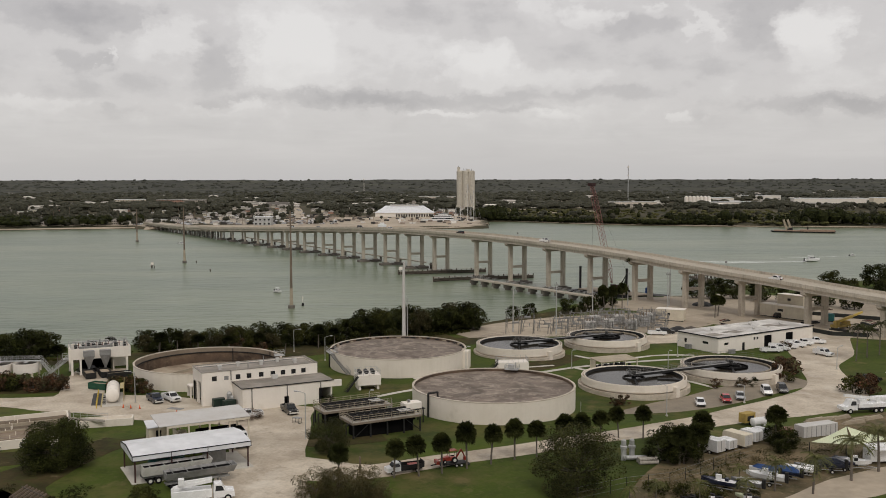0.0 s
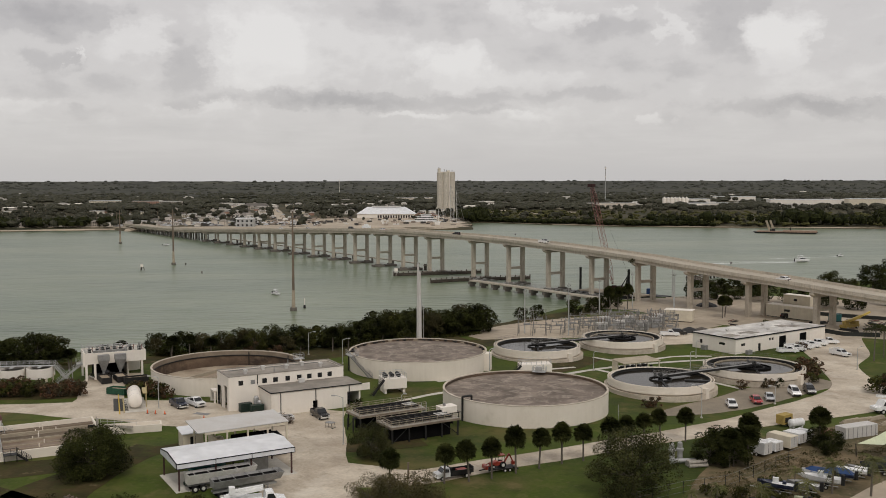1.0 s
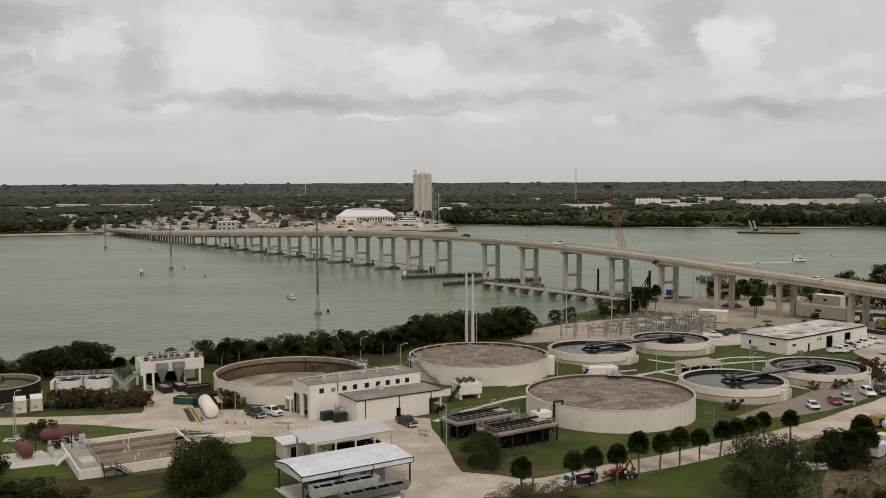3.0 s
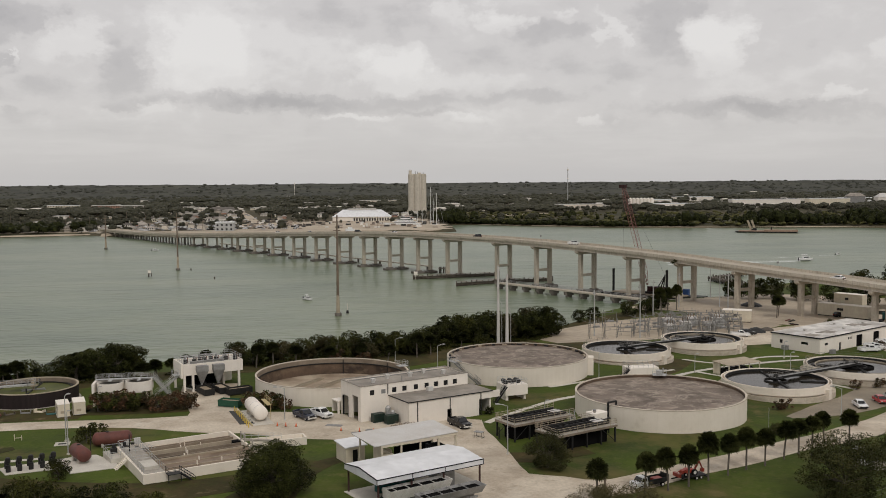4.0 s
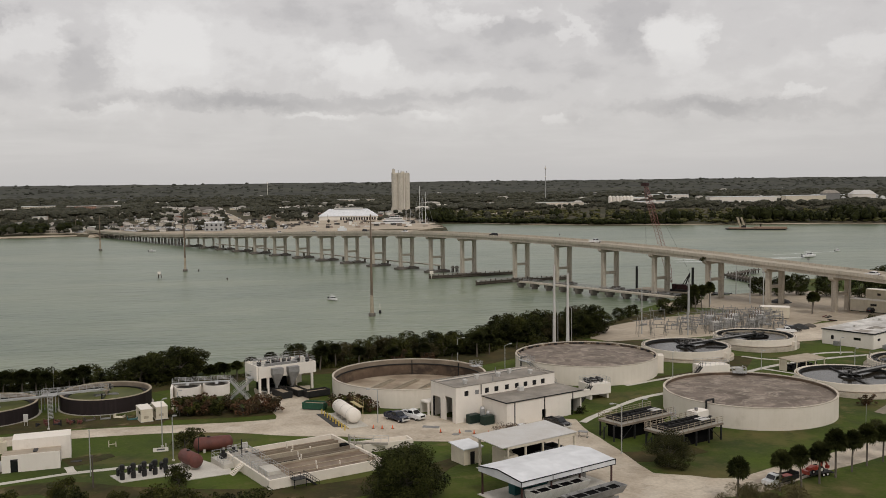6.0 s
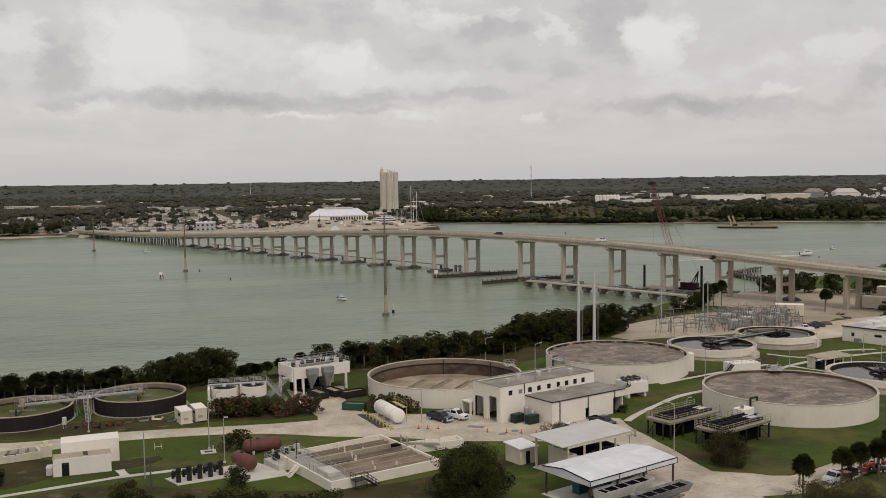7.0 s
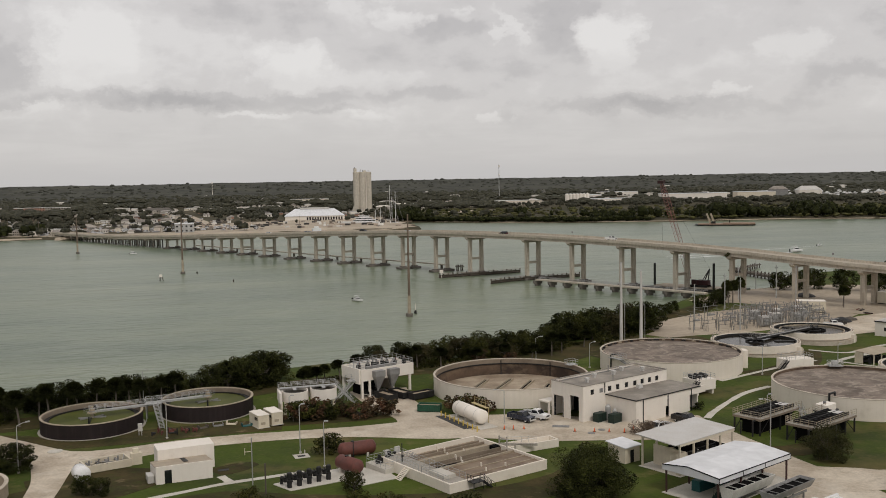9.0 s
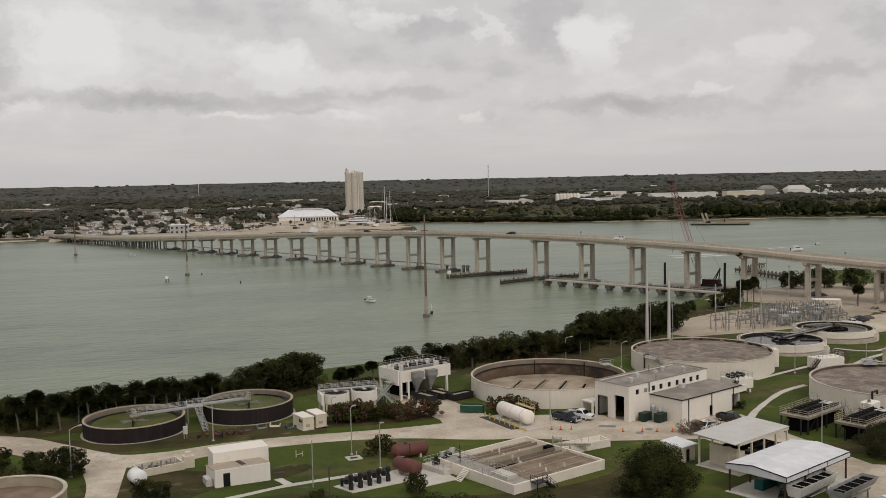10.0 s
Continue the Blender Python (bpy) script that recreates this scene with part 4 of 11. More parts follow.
g = Geo().box(-1.2, -1.0, 0, 1.2, 1.0, 0.12).rail([(-1.2, -1, 0.12), (1.2, -1, 0.12), (1.2, 1, 0.12), (-1.2, 1, 0.12)], closed=True, post=0.8)
part("platform", g, GALV, t, at=pose(*on_rim(R - 0.4, 18), 0, 0, 18) @ pose(0, 0, hA))


def clarifier(x, y, r, top, base, bridge_deg, label, arms=True, skirt=0.75):
    """A settling tank: raised ring, outer launder, dark water, access bridge, centre drive and rake arms."""
    t = thing("clarifier", pose(x, y, base), label, "clarifier", "clarifiers")
    SURVEYED.append(t)
    h = top - base
    part("wall", Geo().ring(r - 0.95, r - 0.55, -0.6, h - 0.7), WHITE, t)
    part("launder", Geo().ring(r - 0.6, r, h * 0.42, h * 0.42 + 0.16).ring(r - 0.14, r, h * 0.42 + 0.16, h).ring(r - 0.8, r - 0.62, h * 0.5, h - 0.02), WHITE, t, "white overflow launder ring")
    part("skirt", Geo().ring(r - 0.5, r + skirt, -0.5, h * 0.3).ring(r + skirt - 0.12, r + skirt, h * 0.3, h * 0.3 + 0.12), RIMMAT, t, "low outer concrete skirt")
    part("inner_lining", Geo().ring(r - 1.12, r - 0.96, h - 1.7, h - 0.06), DARK, t, "black stained weir wall")
    part("water", Geo().disc(r - 1.0, h - 0.62, 96, thick=0.5), CLARWATER, t, "dark still water")
    part("centre_drive", Geo().lathe([(0.5, h - 0.6), (0.5, h + 0.1), (1.5, h + 0.12), (1.5, h + 0.2), (0.5, h + 0.22), (0.45, h + 0.9), (0.2, h + 1.0)], 16), DARK, t)
    part("platform_rail", Geo().rail([on_rim(1.6, k * 45, h + 0.15) for k in range(8)], closed=True, post=1.2, r=0.025), WEATHERED, t)
    part("feed_well", Geo().ring(2.3, 2.5, h - 0.75, h - 0.35, 28), DARK, t)
    if arms:
        for k in (0, 1):
            part("skimmer_arm", Geo().box(-0.4, -0.16, h - 0.62, r - 1.5, 0.16, h - 0.42).bar((2, 0.16, h - 0.4), (r - 2, 0.16, h - 0.2), 0.08), DARK, t, "dark skimmer arm", at=pose(0, 0, 0, 0, 0, bridge_deg + 62 + 180 * k))
        part("scum_trough", Geo().box(r * 0.45, -0.6, h - 0.62, r - 1.1, 0.6, h - 0.36), DARK, t, at=pose(0, 0, 0, 0, 0, bridge_deg - 38))
    part("weir_box", Geo().box(r - 0.3, -0.6, -0.3, r + 0.8, 0.6, h * 0.75), WHITE, t, at=pose(0, 0, 0, 0, 0, -52))
    return t, h


cl, hh = clarifier(21.08, 250.36, 11.4, 3.45, 0.3, 24, "round clarifier with dark water and a steel bridge")
part("rim_rail", Geo().rail([on_rim(11.0, a, hh - 0.05) for a in range(100, 190, 9)], r=0.025), WEATHERED, cl)
ce, hh = clarifier(46.85, 265.14, 11.2, 3.05, 0.2, 165, "round clarifier drawn down to show its black inner drum")
part("drum", Geo().ring(3.5, 3.8, hh - 2.0, hh - 0.35, 40).disc(3.5, hh - 0.6, 40, thick=0.2), VOID, ce, "black round inner drum")
part("weir_wall", Geo().ring(8.6, 8.8, hh - 1.5, hh - 0.3, 72), BEIGE, ce, "stained pale inner weir wall")
part("rim_rail", Geo().rail([on_rim(10.9, a, hh - 0.05) for a in range(60, 175, 8)], r=0.025), WEATHERED, ce)
cf, hh = clarifier(43.81, 210.63, 11.66, 2.9, 0.3, 23, "round clarifier with blue-black water and crossed skimmer arms")
cg, hh = clarifier(69.65, 224.22, 11.73, 2.75, 0.3, 197, "round clarifier with a railed bridge and black inner drum")
part("drum", Geo().ring(3.7, 4.0, hh - 2.0, hh - 0.35, 40).disc(3.7, hh - 0.6, 40, thick=0.2), VOID, cg, "black round inner drum")
part("weir_wall", Geo().ring(9.0, 9.2, hh - 1.5, hh - 0.3, 72), BEIGE, cg, "stained pale inner weir wall")
part("rim_rail", Geo().rail([on_rim(11.3, a, hh - 0.05) for a in range(30, 200, 8)], r=0.025), WEATHERED, cg)
def long_bridge(p, q, label):
    """One dark footbridge over two clarifiers, from centre to centre."""
    d = Vector(q) - Vector(p)
    b = thing("clarifier_bridge", pose(p[0], p[1], p[2], 0, 0, math.degrees(math.atan2(d.y, d.x))), label, "footbridge", "clarifier bridges")
    SURVEYED.append(b)
    ln, dz = math.hypot(d.x, d.y), d.z
    part("deck", Geo().add([(-0.8, -0.6, 0), (ln + 0.8, -0.6, dz), (ln + 0.8, 0.6, dz), (-0.8, 0.6, 0), (-0.8, -0.6, -0.1), (ln + 0.8, -0.6, dz - 0.1), (ln + 0.8, 0.6, dz - 0.1), (-0.8, 0.6, -0.1)], [(0, 1, 2, 3), (7, 6, 5, 4), (0, 4, 5, 1), (1, 5, 6, 2), (2, 6, 7, 3), (3, 7, 4, 0)]), STEEL, b, "weathered grating deck")
    for y in (-0.66, 0.66):
        part("girder", Geo().bar((-0.8, y, -0.2), (ln + 0.8, y, dz - 0.2), 0.12, 0.5), DARK, b, "dark steel girder")
        part("handrail", Geo().rail([(-0.8, y, 0), (ln + 0.8, y, dz)], h=1.0, post=2.0, r=0.025), WEATHERED, b)
    return b


long_bridge((21.08, 250.36, 3.75), (46.85, 265.14, 3.4), "long dark steel footbridge joining the two rear clarifiers")
long_bridge((43.81, 210.63, 3.2), (69.65, 224.22, 3.1), "long dark steel footbridge joining the two front clarifiers")


def black_tank(x, y, r, top, deg, label):
    t = thing("thickener_tank", pose(x, y, 0), label, "tank", "dark thickener tanks")
    h = top
    part("wall", Geo().ring(r - 0.3, r, -0.5, h - 0.15), BLACKWALL, t, "dark brown coated shell")
    part("rim", Geo().ring(r - 0.34, r + 0.06, h - 0.15, h), BEIGE, t, "pale beige rim")
    part("inner_lining", Geo().ring(r - 0.55, r - 0.31, 0.3, h - 0.16), BROWNCON, t, "brown stained inner wall")
    # the trough's dark colour stands in for the shadow inside the rim
    part("launder", Geo().ring(r - 1.5, r - 0.56, h - 1.15, h - 1.0).ring(r - 1.6, r - 1.48, h - 1.15, h - 0.75), DARK, t, "overflow trough coloured near-black for the shadow inside the rim")
    part("apron", Geo().ring(r, r + 0.45, -0.3, 0.08), CONCRETE, t, "thin concrete apron")
    part("water", Geo().disc(r - 0.5, h - 1.05, 80, thick=0.6), ALGAE, t, "still green water")
    part("centre_column", Geo().rod((0, 0, 0.2), (0, 0, h + 1.3), 0.28, n=12).lathe([(0.9, h - 0.1), (0.9, h + 0.1), (0.5, h + 0.15), (0.5, h + 0.8)], 14), BEIGE, t)
    part("mechanism", Geo().rail([on_rim(1.5, k * 60, h) for k in range(6)], closed=True).bar((-2.6, 0, h - 0.95), (2.6, 0, h - 0.95), 0.25).bar((-2, -1.6, h - 0.9), (2, 1.4, h - 0.9), 0.2), STEEL, t)
    for k in (0, 1):
        part("rake_arm", Geo().bar((0.5, 0, h - 0.98), (r - 2, 0, h - 0.98), 0.16, 0.3).rod((r * 0.55, 0, h - 1), (r * 0.55, 0, h + 0.4), 0.16), DARK, t, at=pose(0, 0, 0, 0, 0, deg + 75 + 180 * k))
    b = part("walkway", Geo().box(-0.5, -0.5, h + 0.25, r + 1.8, 0.5, h + 0.35).bar((0, -0.5, h + 0.2), (r + 1.8, -0.5, h + 0.2), 0.1, 0.35).bar((0, 0.5, h + 0.2), (r + 1.8, 0.5, h + 0.2), 0.1, 0.35), GALV, t, "pale steel walkway", at=pose(0, 0, 0, 0, 0, deg))
    part("handrail", Geo().rail([(-0.5, -0.5, h + 0.35), (r + 1.8, -0.5, h + 0.35)], post=1.4).rail([(-0.5, 0.5, h + 0.35), (r + 1.8, 0.5, h + 0.35)], post=1.4), GALV, b)
    return t


bh = black_tank(-143.3, 195.6, 9.6, 2.95, 17, "round dark brown thickener tank with green water")
bi = black_tank(-121.3, 202, 9.3, 3.2, 197, "round dark brown thickener tank with green water and pale rim")
st = thing("tank_stair", pose(-131.8, 198.2, 0), "pale steel stair tower between the dark tanks", "stair")
part("landing", Geo().box(-1.6, -1.2, 3.4, 1.6, 1.6, 3.52).rail([(-1.6, -1.2, 3.5), (-1.6, 1.6, 3.5), (1.6, 1.6, 3.5), (1.6, -1.2, 3.5)], post=1.2), GALV, st)
for px, py in ((-1.4, -1), (1.4, -1), (1.4, 1.4), (-1.4, 1.4)):
    part("leg", Geo().rod((px, py, -0.2), (px, py, 3.4), 0.09), GALV, st)
stair(st, (2.2, -8.0, 0.05), (0.4, -1.2, 3.45), 0.9, GALV)
# the low round tank at the west edge
t = thing("round_basin", pose(-157.3, 155.6, 0.4), "low round tank with beige walls and brown liquor", "tank")
part("wall", Geo().ring(8.6, 9, -0.6, 2.4), BEIGE, t)
part("rim", Geo().ring(8.5, 9.1, 2.4, 2.55), RIMMAT, t)
part("sludge", Geo().disc(8.58, 0.9, 64, thick=0.6), BASINWATER, t)

# ---- buildings ----
def wall_with_openings(g, p, q, z0, z1, thick, holes):
    """An upright wall from p to q (plan), cut by holes (from, to, sill, head) along its length; holes go right through."""
    p, q = Vector((*p, 0)), Vector((*q, 0))
    d = (q - p).normalized()
    n = Vector((-d.y, d.x, 0)) * thick
    L = (q - p).length
    cuts = sorted({0.0, L, *[h[0] for h in holes], *[h[1] for h in holes]})
    for a, b in zip(cuts, cuts[1:]):
        col = sorted([(h[2], h[3]) for h in holes if h[0] <= a + 1e-6 and h[1] >= b - 1e-6])
        z = z0
        for s, e in col + [(z1, z1)]:
            if s > z + 1e-6:
                c = [p + d * a, p + d * b, p + d * b + n, p + d * a + n]
                g.prism([(k.x, k.y) for k in c], z, s)
            z = max(z, e)
    g.weld()
    return g


def vent(parent, x, y, z, s=0.8, h=0.9):
    part("roof_vent", Geo().box(x - s * 0.35, y - s * 0.35, z, x + s * 0.35, y + s * 0.35, z + h * 0.6).box(x - s / 2, y - s / 2, z + h * 0.6, x + s / 2, y + s / 2, z + h), ROOFLIGHT, parent, "small pale roof vent")


def opening(parent, name, p, q, z0, z1, mat, back=0.22, label=""):
    """A pane or door leaf set back in an opening from p to q."""
    p, q = Vector((*p, 0)), Vector((*q, 0))
    d = (q - p).normalized()
    n = Vector((-d.y, d.x, 0))
    c = [p + n * back, q + n * back, q + n * (back + 0.06), p + n * (back + 0.06)]
    return part(name, Geo().prism([(k.x, k.y) for k in c], z0, z1), mat, parent, label)


# the workshop: a tall block with a lower annex in front
w = thing("workshop_building", pose(-47.9, 189.6, 0.0, 0, 0, 27.2), "white two-storey workshop with flat grey roof and two tall dark doorways", "building")
SURVEYED.append(w)
TOP, L, D = 7.75, 24.6, 8.6
wins = [2.5, 7.4, 9.7, 12.3, 14.8, 17.0, 19.3, 21.5]
part("wall_front", wall_with_openings(Geo(), (0, 0), (L, 0), -0.5, TOP, 0.3, [(x - 0.5, x + 0.5, 5.85, 6.85) for x in wins]), WHITE2, w)
part("wall_west", wall_with_openings(Geo(), (0, D), (0, 0.3), -0.5, TOP, 0.3, [(0.7, 3.1, 0.85, 5.0), (5.0, 7.4, 0.85, 5.6)]), WHITE2, w)
part("wall_back", Geo().box(0.3, D - 0.3, -0.5, L - 0.3, D, TOP), WHITE2, w)
part("wall_east", Geo().box(L - 0.3, 0.3, -0.5, L, D, TOP), WHITE2, w)
part("roof", Geo().box(0.3, 0.3, TOP - 0.5, L - 0.3, D - 0.3, TOP - 0.28), ROOFGREY, w, "flat grey membrane roof")
part("roof_trim", Geo().box(-0.08, -0.08, TOP, L + 0.08, 0.38, TOP + 0.1).box(-0.08, D - 0.38, TOP, L + 0.08, D + 0.08, TOP + 0.1).box(-0.08, 0.38, TOP, 0.38, D - 0.38, TOP + 0.1).box(L - 0.38, 0.38, TOP, L + 0.08, D - 0.38, TOP + 0.1), ROOFGREY, w)
part("floor", Geo().box(0.3, 0.3, -0.3, L - 0.3, D - 0.3, 0.03), CONCRETE, w)
# added near-black panel that gives the west doorways their inner shade
part("interior_wall", Geo().box(6.0, 0.3, 0.03, 6.2, D - 0.3, TOP - 0.5), VOID, w, "near-black panel standing in for shade behind the doorways")
for x in wins:
    k = opening(w, "window", (x - 0.5, 0), (x + 0.5, 0), 5.85, 6.85, GLASS, 0.14)
    part("frame", Geo().box(x - 0.5, 0.1, 6.32, x + 0.5, 0.14, 6.38).box(x - 0.03, 0.1, 5.85, x + 0.03, 0.14, 6.85), BLACKTRIM, k)
part("louvre", Geo().box(4.5, -0.05, 5.95, 5.4, 0, 6.75), STEEL, w)
part("door_frame", Geo().box(-0.06, D - 0.9, 0, 0.3, D - 0.78, 4.8).box(-0.06, D - 3.3, 0, 0.3, D - 3.2, 4.8), BLACKTRIM, w)
part("downpipe", Geo().rod((5.9, -0.1, 5.8), (5.9, -0.1, TOP), 0.09), DARK, w)
for x, y in ((4.4, 3.2), (8.8, 5.4), (13.6, 4.6), (17.6, 6.0), (20.6, 3.0)):
    vent(w, x, y, TOP - 0.28)
part("roof_pipe", Geo().rod((9.9, 1.4, TOP - 0.3), (9.9, 1.4, TOP + 0.9), 0.1).rod((14.9, 7.2, TOP - 0.3), (14.9, 7.2, TOP + 1.1), 0.1).bar((2, 7.6, TOP - 0.2), (22, 7.6, TOP - 0.2), 0.12), STEEL, w)
AX0, AX1, AD, AT = 6.2, 25.2, 7.7, 5.35
part("annex_wall_front", wall_with_openings(Geo(), (AX0, -AD), (AX1, -AD), -0.5, AT, 0.3, [(8.6, 9.6, 0.85, 3.0), (16.0, 21.0, 0.85, 4.0)]), WHITE2, w)
part("annex_wall_west", Geo().box(AX0, -AD + 0.3, -0.5, AX0 + 0.3, 0, AT), WHITE2, w)
part("annex_wall_east", Geo().box(AX1 - 0.3, -AD + 0.3, -0.5, AX1, 0, AT), WHITE2, w)
part("annex_roof", Geo().box(AX0 - 0.15, -AD - 0.15, AT, AX1 + 0.15, 0, AT + 0.16), ROOFGREY, w, "low grey annex roof")
part("annex_trim", Geo().box(AX0 - 0.2, -AD - 0.2, AT - 0.02, AX1 + 0.2, -AD - 0.1, AT + 0.16).box(AX0 - 0.2, -AD - 0.1, AT - 0.02, AX0 - 0.1, 0, AT + 0.16), BLACKTRIM, w, "dark roof edge")
part("annex_floor", Geo().box(AX0 + 0.3, -AD + 0.3, -0.3, AX1 - 0.3, 0, 0.03), CONCRETE, w)
opening(w, "door", (8.6, -AD), (9.6, -AD), 0.85, 3.0, BLACKTRIM, 0.1, "dark personnel door")
# near-black panels added so that the open bay looks shaded inside
part("annex_partition", Geo().box(15.2, -AD + 2.6, 0.0, 22.4, -AD + 2.8, AT).box(15.0, -AD + 0.3, 0.0, 15.2, -AD + 2.8, AT).box(22.4, -AD + 0.3, 0.0, 22.6, -AD + 2.8, AT), VOID, w, "near-black panels standing in for shade inside the open annex bay")
for x in (8.1, 15.4, 22.6):
    part("downpipe", Geo().box(x - 0.07, -AD - 0.14, 0, x + 0.07, -AD, AT - 0.1), BLACKTRIM, w)
part("roof_unit", Geo().box(14.2, -1.6, AT + 0.16, 15.4, -0.7, AT + 0.95, 0.08), ROOFLIGHT, w)
part("side_pier", Geo().box(-0.6, 8.7, -0.4, -0.3, 9.1, 3.4).box(-0.6, 11.4, -0.4, 2.6, 11.7, 3.4).box(-0.6, 9.1, 3.1, 2.6, 11.4, 3.4), WHITE2, w, "white lean-to porch beside the tank")

for x, y, r, s in ((2.9, -1.5, 2, 1.0), (4.5, -3.9, 4, 1.05)):
    gen = thing("generator_cabinet", pose(-47.9, 189.6, 0.87, 0, 0, 27.2) @ pose(x, y, 0, 0, 0, r), "dark green steel generator cabinet beside the workshop", "generator", "generator cabinets")
    SURVEYED.append(gen)
    part("cabinet", Geo().box(-1.2 * s, -0.7, 0.1, 1.2 * s, 0.7, 1.75, 0.06), GENGREEN, gen)
    part("plinth", Geo().box(-1.3 * s, -0.8, -0.1, 1.3 * s, 0.8, 0.1), SLABMAT, gen)
    part("door_seams", Geo().box(-0.02, -0.72, 0.2, 0.02, -0.7, 1.65).box(-0.6, -0.72, 1.1, -0.3, -0.7, 1.3), DARK, gen)
vs = thing("grey_vessel", pose(-47.9, 189.6, 0.85, 0, 0, 27.2) @ pose(5.1, -1.6, 0), "pair of upright grey vessels with pipes against the annex", "vessel")
SURVEYED.append(vs)
part("shell", Geo().lathe([(0.5, 0), (0.55, 0.2), (0.55, 2.6), (0.3, 2.95)], 14), GALV, vs, smooth=False)
part("shell", Geo().lathe([(0.4, 0), (0.42, 0.2), (0.42, 2.1), (0.2, 2.4)], 14, (0.2, -1.5, 0)), GALV, vs)

# the sheet-roofed vehicle shed
s = thing("vehicle_shed", pose(-45.4, 139.9, 1.15, 0, 0, 28.6), "open vehicle shed with a white metal roof and dark posts", "shed")
SURVEYED.append(s)
SL, SW, SH = 17.5, 8.9, 4.25
ridge = 0.55
part("roof", Geo().slab([(-0.4, -0.4, SH), (SL + 0.4, -0.4, SH), (SL + 0.4, SW * 0.55, SH + ridge), (-0.4, SW * 0.55, SH + ridge)], 0.1).slab([(-0.4, SW * 0.55, SH + ridge), (SL + 0.4, SW * 0.55, SH + ridge), (SL + 0.4, SW + 0.4, SH), (-0.4, SW + 0.4, SH)], 0.1), ROOFWHITE, s, "white ribbed metal roof")
part("fascia", Geo().box(-0.42, -0.46, SH - 0.75, SL + 0.42, -0.41, SH - 0.08).add([(-0.44, -0.4, SH - 0.75), (-0.44, SW + 0.4, SH - 0.75), (-0.44, SW + 0.4, SH - 0.1), (-0.44, SW * 0.55, SH + ridge - 0.1), (-0.44, -0.4, SH - 0.1), (-0.39, -0.4, SH - 0.75), (-0.39, SW + 0.4, SH - 0.75), (-0.39, SW + 0.4, SH - 0.1), (-0.39, SW * 0.55, SH + ridge - 0.1), (-0.39, -0.4, SH - 0.1)], [(4, 3, 2, 1, 0), (5, 6, 7, 8, 9), (0, 1, 6, 5)]), ROOFWHITE, s)
g = Geo().box(-0.46, -0.5, SH - 0.08, SL + 0.46, -0.4, SH + 0.05)
g.bar((-0.44, -0.45, SH), (-0.44, SW * 0.55, SH + ridge), 0.12, 0.13).bar((-0.44, SW * 0.55, SH + ridge), (-0.44, SW + 0.4, SH), 0.12, 0.13).box(-0.46, -0.5, SH - 0.83, SL + 0.46, -0.46, SH - 0.72)
for x in (-0.45, 5.4, 11.0, SL + 0.4):
    g.box(x - 0.05, -0.5, SH - 0.8, x + 0.05, -0.46, SH)
part("trim", g, BLACKTRIM, s, "black edge trim")
for x in (0, 5.5, 11.0, SL):
    for y in (0, SW):
        part("post", Geo().box(x - 0.11, y - 0.11, -0.3, x + 0.11, y + 0.11, SH - 0.1), surface("dark_brown_post", (0.07, 0.035, 0.03)) if x + y == 0 else bpy.data.materials["dark_brown_post"], s)
part("floor", Geo().box(-0.6, -0.6, -0.5, SL + 0.8, SW + 0.4, 0.09), SLABMAT, s, "stained concrete floor slab")

# the grey-roofed carport behind it
c = thing("carport", pose(-44.6, 154.2, 1.1, 0, 0, 27.6), "open carport with a pale grey flat roof on cream posts", "carport")
SURVEYED.append(c)
CL, CW, CH = 13.7, 7.3, 5.2
part("roof", Geo().slab([(-1.4, -0.3, CH), (CL + 0.3, -0.3, CH + 0.1), (CL + 0.3, CW + 0.3, CH + 0.4), (-1.4, CW + 0.3, CH + 0.3)], 0.12), ROOFLIGHT, c, "pale grey sheet roof")
part("beam", Geo().box(-0.2, -0.25, CH - 0.5, CL + 0.2, -0.05, CH - 0.13).box(-0.2, CW, CH - 0.3, CL + 0.2, CW + 0.2, CH + 0.15).box(-0.2, -0.05, CH - 0.45, 0, CW, CH - 0.13).box(CL, -0.05, CH - 0.4, CL + 0.2, CW, CH - 0.1), CREAM, c)
for x in (0, 3.5, 7.0, 10.4, CL):
    for y in (0, CW):
        part("post", Geo().box(x - 0.13, y - 0.13, -0.3, x + 0.13, y + 0.13, CH - 0.15), CREAM, c)
part("back_wall", Geo().box(6.2, CW - 0.25, 0, CL - 0.3, CW - 0.1, 2.2), VOID, c, "dark back partition")
part("floor", Geo().box(-0.5, -0.5, -0.5, CL + 0.5, CW + 0.4, 0.09), SLABMAT, c)
part("side_wall", Geo().box(0.1, 0.5, 0.09, 2.4, 0.7, 3.3).box(2.2, 0.7, 0.09, 2.4, CW - 0.4, 3.3), CREAM, c)
k = thing("pump_hut", pose(-51.4, 147.2, 1.05, 0, 0, 22.4), "small cream hut with a white roof beside the carport", "hut")
part("wall", wall_with_openings(Geo().box(3.2, 0.2, -0.3, 3.4, 3.6, 2.7).box(0.2, 3.4, -0.3, 3.2, 3.6, 2.7).box(0, 0.2, -0.3, 0.2, 3.6, 2.7), (0, 0), (3.4, 0), -0.3, 2.7, 0.2, [(1.2, 2.1, 0, 2.1)]), CREAM, k)
opening(k, "door", (1.2, 0), (2.1, 0), 0, 2.1, BLACKTRIM, 0.08)
part("roof", Geo().slab([(-0.3, -0.3, 2.75), (3.7, -0.3, 2.75), (3.7, 3.9, 3.05), (-0.3, 3.9, 3.05)], 0.14), ROOFWHITE, k)

# the dewatering house on stilts, with hoppers over the truck bay
hp = thing("sludge_hopper_house", pose(-87.0, 220.9, 0.6, 0, 0, 25.4), "white elevated dewatering house on tall columns with two grey hoppers", "building")
